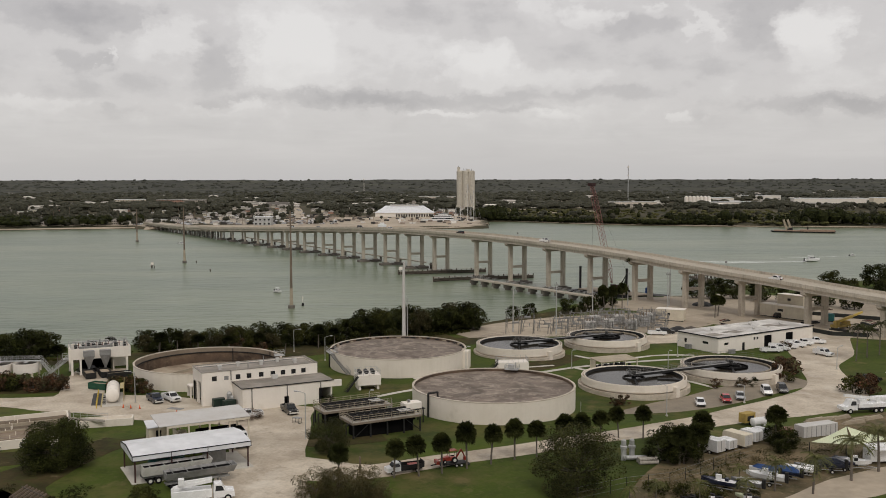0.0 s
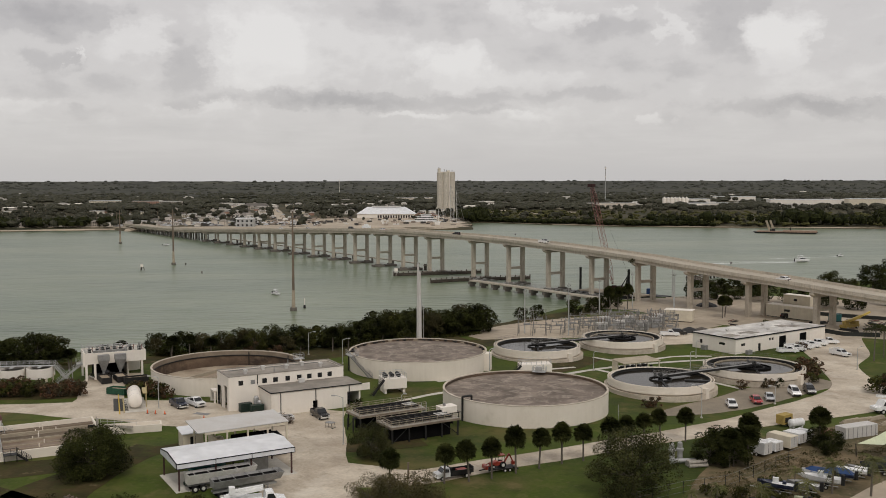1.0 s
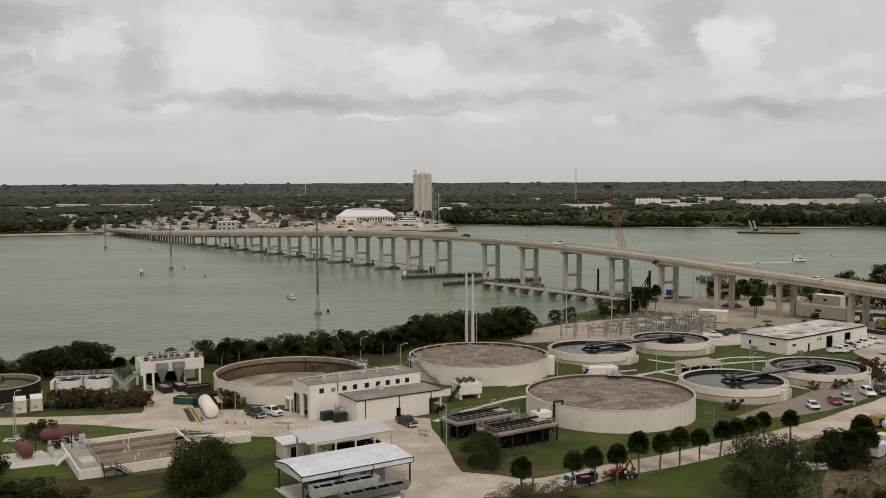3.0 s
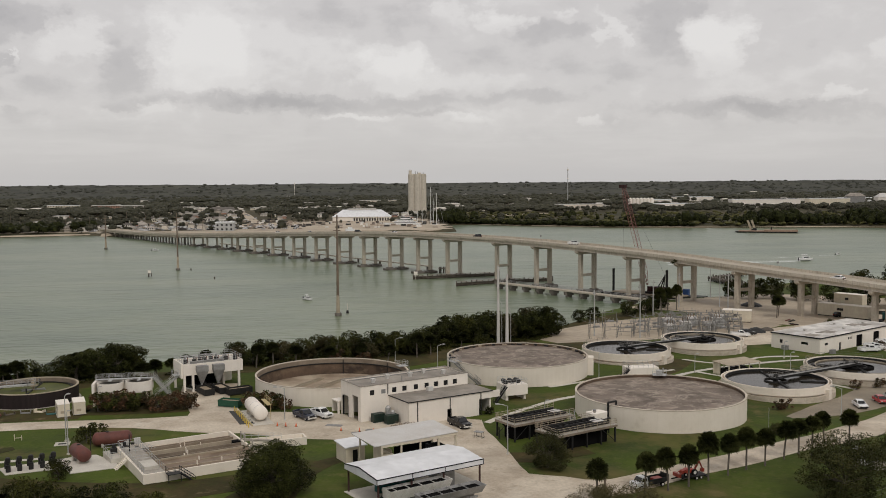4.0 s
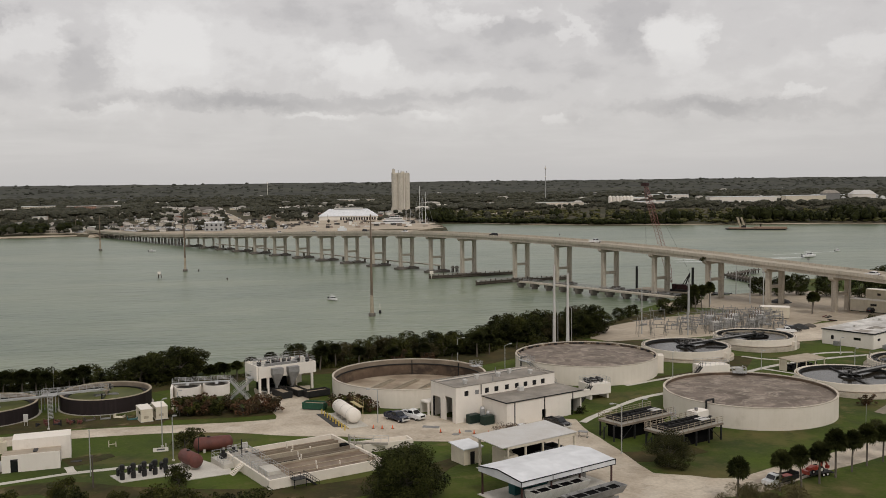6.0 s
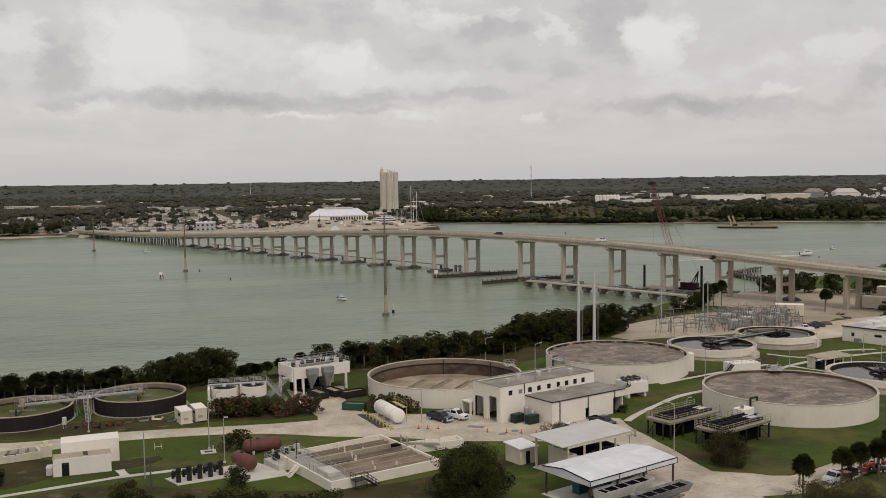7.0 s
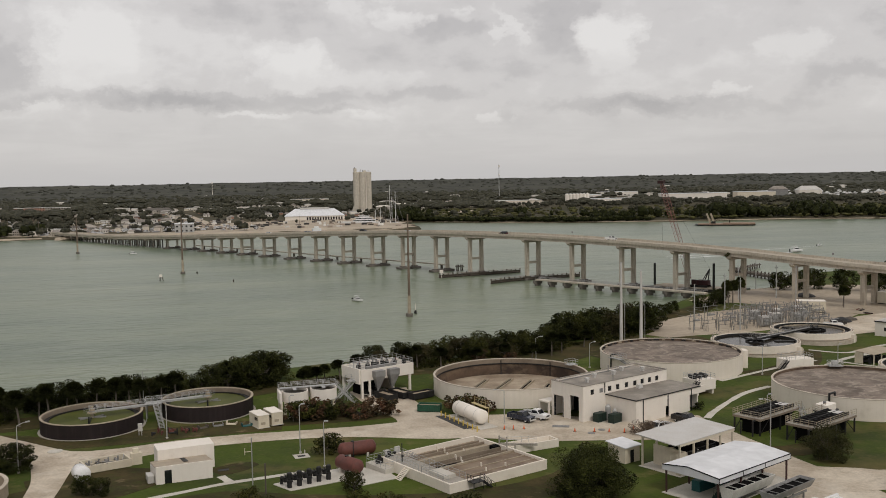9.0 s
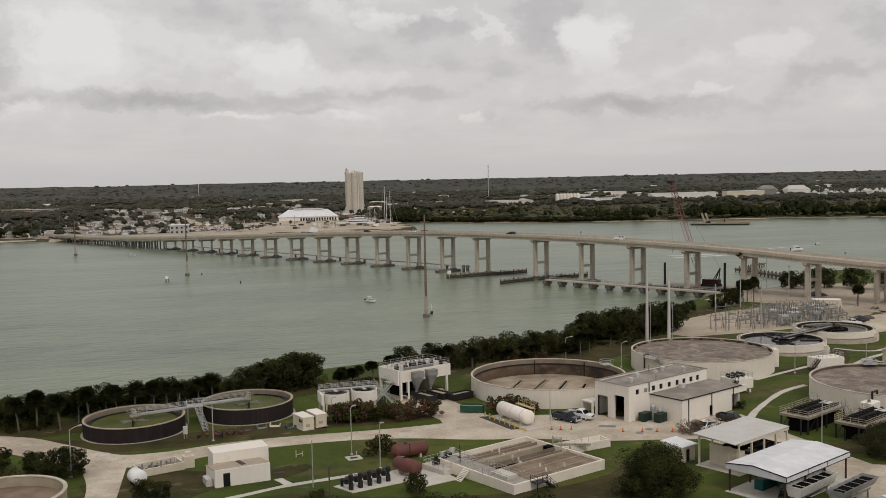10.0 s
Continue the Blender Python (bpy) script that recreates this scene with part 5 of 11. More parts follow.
SURVEYED.append(hp)
HL, HW, HB, HT = 13.6, 8.4, 3.8, 6.3
part("upper_floor", Geo().box(0, 0, HB, HL, HW, HB + 0.2), WHITE2, hp)
for a_ in ((0, 0, HL, 0.25), (0, HW - 0.25, HL, HW), (0, 0.25, 0.25, HW - 0.25), (HL - 0.25, 0.25, HL, HW - 0.25)):
    part("upper_wall", Geo().box(a_[0], a_[1], HB + 0.2, a_[2], a_[3], HT), WHITE2, hp)
part("roof_slab", Geo().box(0.25, 0.25, HT - 0.5, HL - 0.25, HW - 0.25, HT - 0.3), SLABMAT, hp, "pale stained roof slab")
part("corner_block", Geo().box(-0.35, 0.4, HB - 0.6, 0.0, 2.2, HT + 0.2), WHITE2, hp)
for x, y in ((0.3, 0.3), (2.2, 0.3), (HL - 0.9, 0.3), (0.3, HW - 0.4), (HL - 0.4, HW - 0.4)):
    part("column", Geo().box(x - 0.24, y - 0.24, -0.6, x + 0.24, y + 0.24, HB), WHITE2, hp)
part("bay_wall", Geo().box(HL - 3.9, 2.4, -0.5, HL - 3.6, HW - 0.6, HB).box(HL - 3.6, HW - 1.0, -0.5, HL - 0.7, HW - 0.6, HB).box(2.6, HW - 0.7, -0.5, HL - 3.9, HW - 0.4, HB), WHITE2, hp, "white side wall of the truck bay")
# shade under the house, put in as near-black panels
part("bay_lining", Geo().box(2.7, HW - 0.9, -0.3, HL - 4.0, HW - 0.72, HB - 0.1).box(2.3, 2.0, -0.3, 2.5, HW - 0.8, HB - 0.1), VOID, hp, "near-black panels standing in for shade in the truck bay")
for x in (4.0, 7.7):
    part("hopper", Geo().prism([(x - 0.28, -0.5), (x + 0.28, -0.5), (x + 0.28, 0.0), (x - 0.28, 0.0)], HB - 1.9, HB + 0.9, [(x - 1.25, -1.5), (x + 1.25, -1.5), (x + 1.25, -0.05), (x - 1.25, -0.05)]).prism([(x - 1.25, -1.5), (x + 1.25, -1.5), (x + 1.25, -0.05), (x - 1.25, -0.05)], HB + 0.9, HT - 0.4), STEEL, hp, "grey steel hopper hung on the front")
    part("chute", Geo().rod((x, -0.25, HB - 2.7), (x, -0.25, HB - 1.9), 0.26, n=10), STEEL, hp)
part("roof_rail", Geo().rail([(0.15, 0.15, HT), (HL - 0.15, 0.15, HT), (HL - 0.15, HW - 0.15, HT), (0.15, HW - 0.15, HT)], closed=True, post=1.5), GALV, hp)
for x, y, a, b, hgt in ((3.0, 2.2, 0.7, 0.9, 1.5), (4.2, 2.0, 0.6, 0.8, 1.9), (5.4, 2.4, 0.8, 0.9, 1.6), (6.8, 2.2, 0.7, 0.8, 1.8), (8.2, 2.6, 0.7, 1.0, 1.4), (10.6, 3.2, 0.8, 0.9, 1.2), (12.4, 2.0, 0.7, 0.7, 1.6), (1.4, 3.4, 0.7, 0.9, 1.2)):
    u = part("press_unit", Geo().box(x - a / 2, y - b / 2, HT - 0.3, x + a / 2, y + b / 2, HT - 0.3 + hgt * 0.7, 0.08), DARK, hp, "dark dewatering press drive")
    part("motor", Geo().rod((x, y, HT - 0.3 + hgt * 0.7), (x, y, HT - 0.1 + hgt), 0.2, n=10), STEEL, u)
    part("feed_pipe", Geo().rod((x + a / 2, y, HT + 0.3), (x + a, y + 0.6, HT + 0.3), 0.1, n=8).rod((x + a, y + 0.6, HT - 0.3), (x + a, y + 0.6, HT + 0.9), 0.1, n=8), RUST, u, "rusty feed pipe")
part("conveyor", Geo().box(2.0, 1.1, HT - 0.2, 9.6, 1.6, HT + 0.4).bar((8.2, 1.3, HT), (10.4, 3.0, HT + 0.9), 0.4, 0.3), STEEL, hp)
part("pipe_rack", Geo().rod((0.6, 4.4, HT + 0.7), (12.6, 4.4, HT + 0.7), 0.12, n=8).rod((0.6, 4.8, HT + 1.0), (9.0, 4.8, HT + 1.0), 0.1, n=8).rod((4, 4.4, HT - 0.3), (4, 4.4, HT + 1.0), 0.06, n=6).rod((9, 4.4, HT - 0.3), (9, 4.4, HT + 1.0), 0.06, n=6), GALV, hp)
stair(hp, (-6.2, 2.0, -0.5), (-0.3, 2.4, HB), 0.9, GALV)
part("stair_frame", Geo().rod((-2.6, 1.7, -0.5), (-2.6, 1.7, 2.3), 0.06).rod((-2.6, 2.7, -0.5), (-2.6, 2.7, 2.3), 0.06).box(-1.6, 1.6, HB - 0.1, 0.0, 4.0, HB).rail([(-1.6, 2.9, HB), (-1.6, 4.0, HB), (0, 4.0, HB)], post=1.1), GALV, hp)

# the twin elevated settling vessels
tv = thing("twin_settling_vessel", pose(-106.3, 193.6, 0, 0, 0, 4), "pair of white round settling vessels on legs with a railed walkway", "vessel")
for x, top in ((3.4, 4.7), (9.3, 4.9)):
    part("vessel", Geo().ring(2.6, 2.75, 2.7, top, 44, (x, 3.0)).disc(2.62, 2.9, 44, (x, 3.0), 0.3), WHITE2, tv, "cream-white round vessel")
    part("liquor", Geo().disc(2.6, top - 0.45, 44, (x, 3.0), 0.2), CLARWATER, tv)
part("housing", Geo().box(0.0, 0.6, 2.6, 0.5, 5.6, 4.75).box(0.5, 5.2, 2.6, 12.0, 5.6, 4.75), WHITE2, tv)
for x, y in ((0.4, 0.9), (1.2, 1.6), (0.4, 5.2), (5.8, 1.2), (6.2, 5.0), (11.2, 1.4), (11.6, 5.0)):
    part("leg", Geo().box(x - 0.22, y - 0.22, -0.3, x + 0.22, y + 0.22, 2.9), CREAM, tv)
part("walkway", Geo().box(0.2, 4.2, 4.85, 12.2, 5.4, 4.97).rail([(0.2, 4.2, 4.95), (12.2, 4.2, 4.95)], post=1.3).rail([(0.2, 5.4, 4.95), (12.2, 5.4, 4.95)], post=1.3).box(3.0, 2.2, 4.85, 3.7, 4.2, 4.95).box(9.0, 2.2, 4.85, 9.7, 4.2, 4.95), GALV, tv)
stair(tv, (16.6, 3.4, 0), (12.2, 4.8, 4.9), 0.9, GALV)

# the rectangular basins with their lanes
ba = thing("channel_basin", pose(-80.9, 154.3, 0.9, 0, 0, 26), "rectangular concrete basin with parallel brown water lanes", "basin")
SURVEYED.append(ba)
BL, BW, BT = 19.6, 18.6, 1.75
for a_ in ((0, 0, BL, 0.35), (0, BW - 0.35, BL, BW), (0, 0.35, 0.35, BW - 0.35), (BL - 0.35, 0.35, BL, BW - 0.35)):
    part("outer_wall", Geo().box(a_[0], a_[1], -1.4, a_[2], a_[3], BT), WHITE, ba)
part("head_slab", Geo().box(0.35, 0.35, BT - 0.4, 3.4, BW - 0.35, BT - 0.02), CONCRETE, ba, "stained concrete walkway at the inlet end")
part("front_water", Geo().box(3.4, 0.35, -0.4, BL - 0.35, 7.6, BT - 0.4), BASINWATER, ba, "tan settled basin water")
part("dry_lane", Geo().box(3.4, 7.95, -0.6, BL - 0.35, 12.6, BT - 1.35), DIRTY, ba, "dark drained lane floor")
part("back_water", Geo().box(3.4, 12.9, -0.4, BL - 0.35, BW - 0.35, BT - 0.8), TANKFLOOR, ba, "brown sludge of the rear lane")
for y, wd, tp, m in ((2.5, 0.16, -0.3, BEIGE), (4.9, 0.16, -0.3, BEIGE), (7.6, 0.28, -0.1, BEIGE), (9.3, 0.18, -0.35, BROWNCON), (11.0, 0.18, -0.3, BROWNCON), (12.6, 0.26, -0.1, BEIGE), (15.4, 0.18, -0.35, BROWNCON), (16.9, 0.14, -0.5, BROWNCON)):
    part("lane_wall", Geo().box(3.4, y, -0.4, BL - 0.35, y + wd, BT + tp), m, ba, "lane dividing wall")
for y, a in ((2.5, 9.0), (2.5, 13.0), (4.9, 10.0), (7.7, 8.4), (9.3, 9.4), (11.0, 9.6), (12.7, 9.2), (12.7, 12.6), (15.4, 10.6), (16.9, 10.2)):
    part("gate_post", Geo().box(a, y - 0.08, BT - 0.7, a + 0.14, y + 0.24, BT + 0.2), WHITE, ba, "small white gate post")
part("cover_plank", Geo().box(3.5, 8.0, BT - 0.5, 8.4, 9.2, BT - 0.42), VOID, ba, "dark covered end of the drained lane")
part("valve_box", Geo().box(0.8, 2.4, BT - 0.02, 3.0, 6.2, BT + 0.5), SLABMAT, ba, "pale valve box on the walkway")
for y0, y1 in ((0.4, 7.4), (8.2, 12.4), (12.9, BW - 0.4)):
    part("handrail", Geo().rail([(3.3, y0, BT), (3.3, y1, BT)], post=1.3).rail([(0.2, y0, BT), (0.2, y1, BT)], post=1.3).rail([(0.2, y1, BT), (3.3, y1, BT)], post=1.3), GALV, ba)
stair(ba, (7.6, -1.0, -0.2), (5.4, -1.0, BT - 0.2), 0.9, DARK)
part("front_landing", Geo().box(3.4, -1.5, BT - 0.25, 5.5, 0, BT - 0.15).rail([(3.4, -1.5, BT - 0.15), (5.5, -1.5, BT - 0.15)], post=1.0).rail([(3.4, -1.5, BT - 0.15), (3.4, 0, BT - 0.15)], post=1.0).rod((3.5, -1.4, -0.6), (3.5, -1.4, BT - 0.2), 0.07).rod((5.4, -1.4, -0.6), (5.4, -1.4, BT - 0.2), 0.07), DARK, ba, "dark steel stair landing")
stair(ba, (-2.2, 11.0, -0.2), (0.0, 11.0, BT - 0.1), 1.2, WHITE, False)
part("outlet_gate", Geo().box(BL - 1.6, 11.2, BT - 0.9, BL - 0.4, 12.5, BT - 0.1), VOID, ba, "black outlet gate in the corner")
part("end_pipework", Geo().rod((BL - 0.2, 9.6, BT - 0.3), (BL - 0.2, 9.6, BT + 1.7), 0.12).rod((BL - 0.2, 11.6, BT - 0.3), (BL - 0.2, 11.6, BT + 1.5), 0.12).rod((BL - 0.2, 9.6, BT + 1.2), (BL - 0.2, 11.6, BT + 1.2), 0.1).rod((BL + 0.8, 8.6, -0.4), (BL + 0.8, 8.6, BT + 0.5), 0.16).rod((BL + 0.8, 8.6, BT + 0.5), (BL + 3.6, 7.4, BT + 0.3), 0.16).bar((BL + 0.2, 12.2, BT - 0.2), (BL + 5.6, 8.4, BT - 0.4), 0.4), CONCRETE, ba, "stained pipes and gate frame at the outlet end")
part("end_rail", Geo().rail([(BL + 0.6, 12.6, BT - 0.2), (BL + 6.4, 9.6, BT - 0.4)], post=1.2), GALV, ba)
ex = solo("basin_channel", Geo().box(0, 0, -0.6, 9.5, 0.3, 1.3).box(0, 2.6, -0.6, 9.5, 2.9, 1.3).box(9.2, 0.3, -0.6, 9.5, 2.6, 1.3).box(0, 0.3, -0.5, 9.2, 2.6, 0.3), WHITE, "white concrete outlet channel at the end of the basin", "channel", pose(-80.9, 154.3, 0.9, 0, 0, 26) @ pose(BL + 1.4, 10.2, 0, 0, 0, -10))
SURVEYED.append(ex)

# the switch hut by the west road: a tall block with a low wing
hu = thing("switch_hut", pose(-126.3, 156.1, 0.55, 0, 0, 11.5), "white windowless hut with a low wing and flat tan roof", "hut")
part("low_wing", wall_with_openings(Geo().box(0, 0.2, -0.6, 0.2, 6.25, 1.98).box(8.6, 0.2, -0.6, 8.8, 6.25, 1.98).add([(x, y, z) for x in (0, 0.2) for y, z in ((0.2, 1.98), (6.25, 1.98), (0.2, 2.9))], [(0, 2, 1), (3, 4, 5), (0, 3, 5, 2), (1, 2, 5, 4)]).add([(x, y, z) for x in (8.6, 8.8) for y, z in ((0.2, 1.98), (6.25, 1.98), (0.2, 2.9))], [(0, 2, 1), (3, 4, 5), (0, 3, 5, 2), (1, 2, 5, 4)]), (0, 0), (8.8, 0), -0.6, 2.95, 0.2, [(1.3, 2.4, 0, 2.3)]), WHITE2, hu)
part("low_roof", Geo().add([(x, y, z + h) for h in (0, 0.1) for x, y, z in ((-0.06, 0.2, 2.86), (8.86, 0.2, 2.86), (8.86, 6.24, 1.97), (-0.06, 6.24, 1.97))], [(3, 2, 1, 0), (4, 5, 6, 7), (0, 1, 5, 4), (1, 2, 6, 5), (2, 3, 7, 6), (3, 0, 4, 7)]), SANDMAT, hu, "tan gravel roof")
opening(hu, "door", (1.3, 0), (2.4, 0), 0, 2.3, GLASS, 0.1, "dark glazed door")
part("tall_block", Geo().box(1.2, 6.25, -0.6, 10.4, 10.2, 3.75, 0.06), WHITE2, hu)
part("roof_hatch", Geo().add([(x, y, z + h) for h in (0, 0.1) for x, y, z in ((4.6, 1.6, 2.76), (5.3, 1.6, 2.76), (5.3, 5.4, 2.2), (4.6, 5.4, 2.2))], [(3, 2, 1, 0), (4, 5, 6, 7), (0, 1, 5, 4), (1, 2, 6, 5), (2, 3, 7, 6), (3, 0, 4, 7)]), DARK, hu)
part("side_unit", Geo().box(-1.1, 1.2, -0.2, -0.1, 2.6, 1.3, 0.05).box(-1.0, 3.2, -0.2, -0.1, 4.4, 1.0), ROOFLIGHT, hu)
part("doorstep", Geo().box(1.1, -3.6, -0.5, 2.6, -0.01, 0.1), SLABMAT, hu)

# the long service building by the car park
sv = thing("service_building", pose(75.2, 227.9, 0, 0, 0, 30), "long low white service building with a patched pale flat roof", "building")
VL, VW, VH = 39.5, 14.0, 4.15
part("wall_front", wall_with_openings(Geo(), (0, 0), (VL, 0), -0.5, VH, 0.3, [(2.2, 4.0, 2.0, 2.7), (9.4, 10.5, 0, 2.1), (18.4, 21.6, 0, 3.2), (27.6, 30.8, 0, 3.2), (14.0, 14.8, 2.4, 3.1), (15.2, 16.0, 2.4, 3.1)]), WHITE2, sv)
part("wall_west", wall_with_openings(Geo(), (0, VW), (0, 0.3), -0.5, VH, 0.3, [(2.4, 3.3, 1.5, 2.6), (8.6, 10.6, 2.0, 2.7)]), WHITE2, sv)
part("wall_back", Geo().box(0.3, VW - 0.3, -0.5, VL - 0.3, VW, VH), WHITE2, sv)
part("wall_east", Geo().box(VL - 0.3, 0.3, -0.5, VL, VW, VH), WHITE2, sv)
part("roof", Geo().box(-0.15, -0.15, VH, VL + 0.15, VW + 0.15, VH + 0.14), ROOFPATCH, sv, "patched white and grey flat roof")
part("trim", Geo().box(-0.22, -0.22, VH - 0.12, VL + 0.22, -0.15, VH + 0.2).box(-0.22, -0.15, VH - 0.12, -0.15, VW + 0.2, VH + 0.2), BLACKTRIM, sv)
for a, b, z0, z1, m in ((2.2, 4.0, 2.0, 2.7, GLASS), (9.4, 10.5, 0, 2.1, BLACKTRIM), (18.4, 21.6, 0, 3.2, VOID), (27.6, 30.8, 0, 3.2, VOID), (14.0, 14.8, 2.4, 3.1, GLASS), (15.2, 16.0, 2.4, 3.1, GLASS)):
    opening(sv, "window" if z0 else "door", (a, 0), (b, 0), z0, z1, m, 0.16)
for a, b, z0, z1 in ((2.4, 3.3, 1.5, 2.6), (8.6, 10.6, 2.0, 2.7)):
    opening(sv, "window", (0, VW - a), (0, VW - b), z0, z1, GLASS, 0.16)
rr = random.Random(5)
for k in range(16):
    x, y = rr.uniform(1, VL - 7), rr.uniform(0.6, VW - 4)
    part("roof_sheet", Geo().box(x, y, VH + 0.14, x + rr.uniform(3, 6), y + rr.uniform(2, 3.4), VH + 0.15 + 0.004 * k), (ROOFLIGHT, ROOFGREY, ROOFPATCH)[k % 3], sv)
for x, y in ((8, 9), (19, 4), (25, 10), (33, 6)):
    vent(sv, x, y, VH + 0.14, 0.7, 0.6)
for x, y, sx, sy, hgt, a in ((3.5, -1.6, 1.8, 1.0, 1.1, 0), (-1.6, 9.5, 1.2, 1.6, 1.2, 0)):
    solo("condenser_unit", Geo().box(-sx / 2, -sy / 2, 0, sx / 2, sy / 2, hgt, 0.06), STEEL, "grey condenser unit beside the service building", "condenser", pose(75.2, 227.9, 0, 0, 0, 30) @ pose(x, y, 0.0))


def filter_frame(x, y, turn, L, D, top, label, base=0.9):
    """A dark raised trickling-filter deck on steel legs, open troughs on top and pale rails round it."""
    f = thing("filter_frame", pose(x, y, base, 0, 0, turn), label, "filter frame", "dark filter frames")
    SURVEYED.append(f)
    h = top - base
    for a_ in ((0, 0, L, 0.9), (0, D - 0.9, L, D), (0, 0.9, 0.9, D - 0.9), (L - 0.9, 0.9, L, D - 0.9)):
        part("walkway", Geo().box(a_[0], a_[1], h - 0.12, a_[2], a_[3], h), CONCRETE, f, "grey grating walkway")
    part("trough", Geo().box(0.9, 0.9, h - 1.1, L - 0.9, D - 0.9, h - 0.45), VOID, f, "black filter trough")
    for yy in (0.9, D / 2 - 0.1, D - 1.05):
        part("cell_bar", Geo().box(0.9, yy, h - 0.4, L - 0.9, yy + 0.15, h + 0.55), DARK, f)
    for k in range(9):
        a = 1.1 + k * (L - 2.4) / 8
        part("trough_divider", Geo().box(a, 1.05, h - 0.4, a + 0.14, D - 1.05, h + 0.42), DARK, f)
    part("cover_sheet", Geo().box(L - 3.4, D * 0.3, h + 0.44, L - 1.2, D * 0.62, h + 0.5), ROOFLIGHT, f, "pale cover sheet over the end troughs")
    for k in range(5):
        for yy in (0.2, D - 0.2):
            part("leg", Geo().box(0.15 + k * (L - 0.5) / 4, yy - 0.12, -0.6, 0.4 + k * (L - 0.5) / 4, yy + 0.12, h - 0.12), DARK, f)
    for yy in (0.2, D - 0.2):
        part("brace", Geo().bar((0.3, yy, 0.2), (L / 4, yy, h - 0.4), 0.1).bar((L - 0.3, yy, 0.2), (L * 0.75, yy, h - 0.4), 0.1), DARK, f)
    # one near-black block fills the space under the deck
    part("tank_body", Geo().box(1.2, 1.2, -0.5, L - 1.2, D - 1.2, h - 1.1), VOID, f, "near-black block filling the space under the deck")
    part("edge_beam", Geo().box(-0.08, -0.08, h - 0.42, L + 0.08, 0.0, h - 0.06).box(-0.08, 0, h - 0.42, 0.0, D, h - 0.06), BROWNCON, f, "stained pale deck edge")
    for p_, q_ in (((0, D, h), (0, 0, h)), ((0, 0, h), (L, 0, h)), ((0, D, h), (L, D, h))):
        part("handrail", Geo().rail([p_, q_], h=1.1, post=1.6, r=0.045, rails=(1.0, 0.66, 0.33)), BEIGE, f, "pale handrail of the deck")
    part("pipe", Geo().rod((-0.8, 1.0, -0.5), (-0.8, 1.0, h - 0.4), 0.16).rod((-0.8, 1.0, h - 0.4), (0.2, 1.0, h - 0.4), 0.16).rod((-0.8, 3.4, -0.5), (-0.8, 3.4, h - 0.9), 0.12), DARK, f)
    return f, h


f1, h1 = filter_frame(-20.9, 172.4, 29, 13.8, 5.6, 4.0, "dark steel filter deck on legs with pale rails")
f2, h2 = filter_frame(-14.9, 164.4, 29, 13.8, 5.8, 4.0, "dark steel filter deck on legs beside the big tank")
stair(f1, (12.2, -2.2, 0.0), (13.4, 0.0, h1), 0.9, GALV)
ct = thing("chemical_tank", pose(-4.9, 177.2, 0.9, 0, 0, 29), "small white chemical tank on a platform by the filter decks", "tank")
SURVEYED.append(ct)
part("platform", Geo().box(-2.2, -1.4, 2.6, 2.2, 1.4, 2.75).box(-2, -1.2, -0.5, -1.8, -1, 2.6).box(1.8, -1.2, -0.5, 2, -1, 2.6).box(1.8, 1, -0.5, 2, 1.2, 2.6).box(-2, 1, -0.5, -1.8, 1.2, 2.6), DARK, ct)
part("shell", Geo().box(-1.9, -1.2, 2.75, 1.7, 1.2, 3.9, 0.3), WHITE2, ct)
part("hatch", Geo().rod((-0.6, 0, 3.9), (-0.6, 0, 4.4), 0.3), STEEL, ct)
for k in (0, 1):
    solo("chemical_drum", Geo().lathe([(0.75, 0), (0.75, 1.6), (0.6, 1.8), (0.2, 1.9)], 16), HULL, "white plastic drum between the filter decks", "drum", stand(-10.6 + k * 0.4, 153.6 + k * 2.0, 0, 1.0 if k else 0.02), "filter deck drums")


def gearbox_house(x, y, turn, L, D, z0, z1, label, base=0.0, fans=True):
    k = thing("blower_platform", pose(x, y, base, 0, 0, turn), label, "platform", "white blower platforms")
    part("box", Geo().box(0, 0, z0, L, D, z1), WHITE2, k)
    for px in (0.3, L - 0.8):
        part("pier", Geo().box(px, 0.3, -0.4, px + 0.5, D - 0.3, z0), WHITE2, k)
    part("handrail", Geo().rail([(0.1, 0.1, z1), (L - 0.1, 0.1, z1), (L - 0.1, D - 0.1, z1), (0.1, D - 0.1, z1)], closed=True, post=1.3), GALV, k)
    for q in range(3 if fans else 0):
        part("blower", Geo().rod((0.9 + q * L * 0.28, D * 0.3, z1 + 0.5), (0.9 + q * L * 0.28, D * 0.75, z1 + 0.5), 0.42, n=14).box(0.6 + q * L * 0.28, D * 0.35, z1, 1.2 + q * L * 0.28, D * 0.7, z1 + 0.4), DARK, k, "dark blower drum")
    stair(k, (-3.2, -0.5, 0), (0.0, -0.5, z1), 0.85, DARK)
    return k


gearbox_house(-18.5, 185.0, 14, 5.2, 4.2, 1.9, 4.1, "white raised platform with blowers and a dark stair")
gearbox_house(13.4, 201.4, 4, 7.6, 3.6, 0.4, 3.4, "white equipment platform with rails between the tanks", fans=False)
ca = thing("pump_canopy", pose(39.2, 204.4, 0, 0, 0, 22), "open canopy with a thin pale roof over dark pumps", "canopy")
part("roof", Geo().slab([(-0.3, -0.3, 2.9), (10.5, -0.3, 2.9), (10.5, 4.9, 3.2), (-0.3, 4.9, 3.2)], 0.12), BEIGE, ca, "thin pale roof")
for x in (0, 3.4, 6.8, 10.2):
    for y in (0, 4.6):
        part("post", Geo().box(x - 0.1, y - 0.1, -0.3, x + 0.1, y + 0.1, 2.9), CREAM, ca)
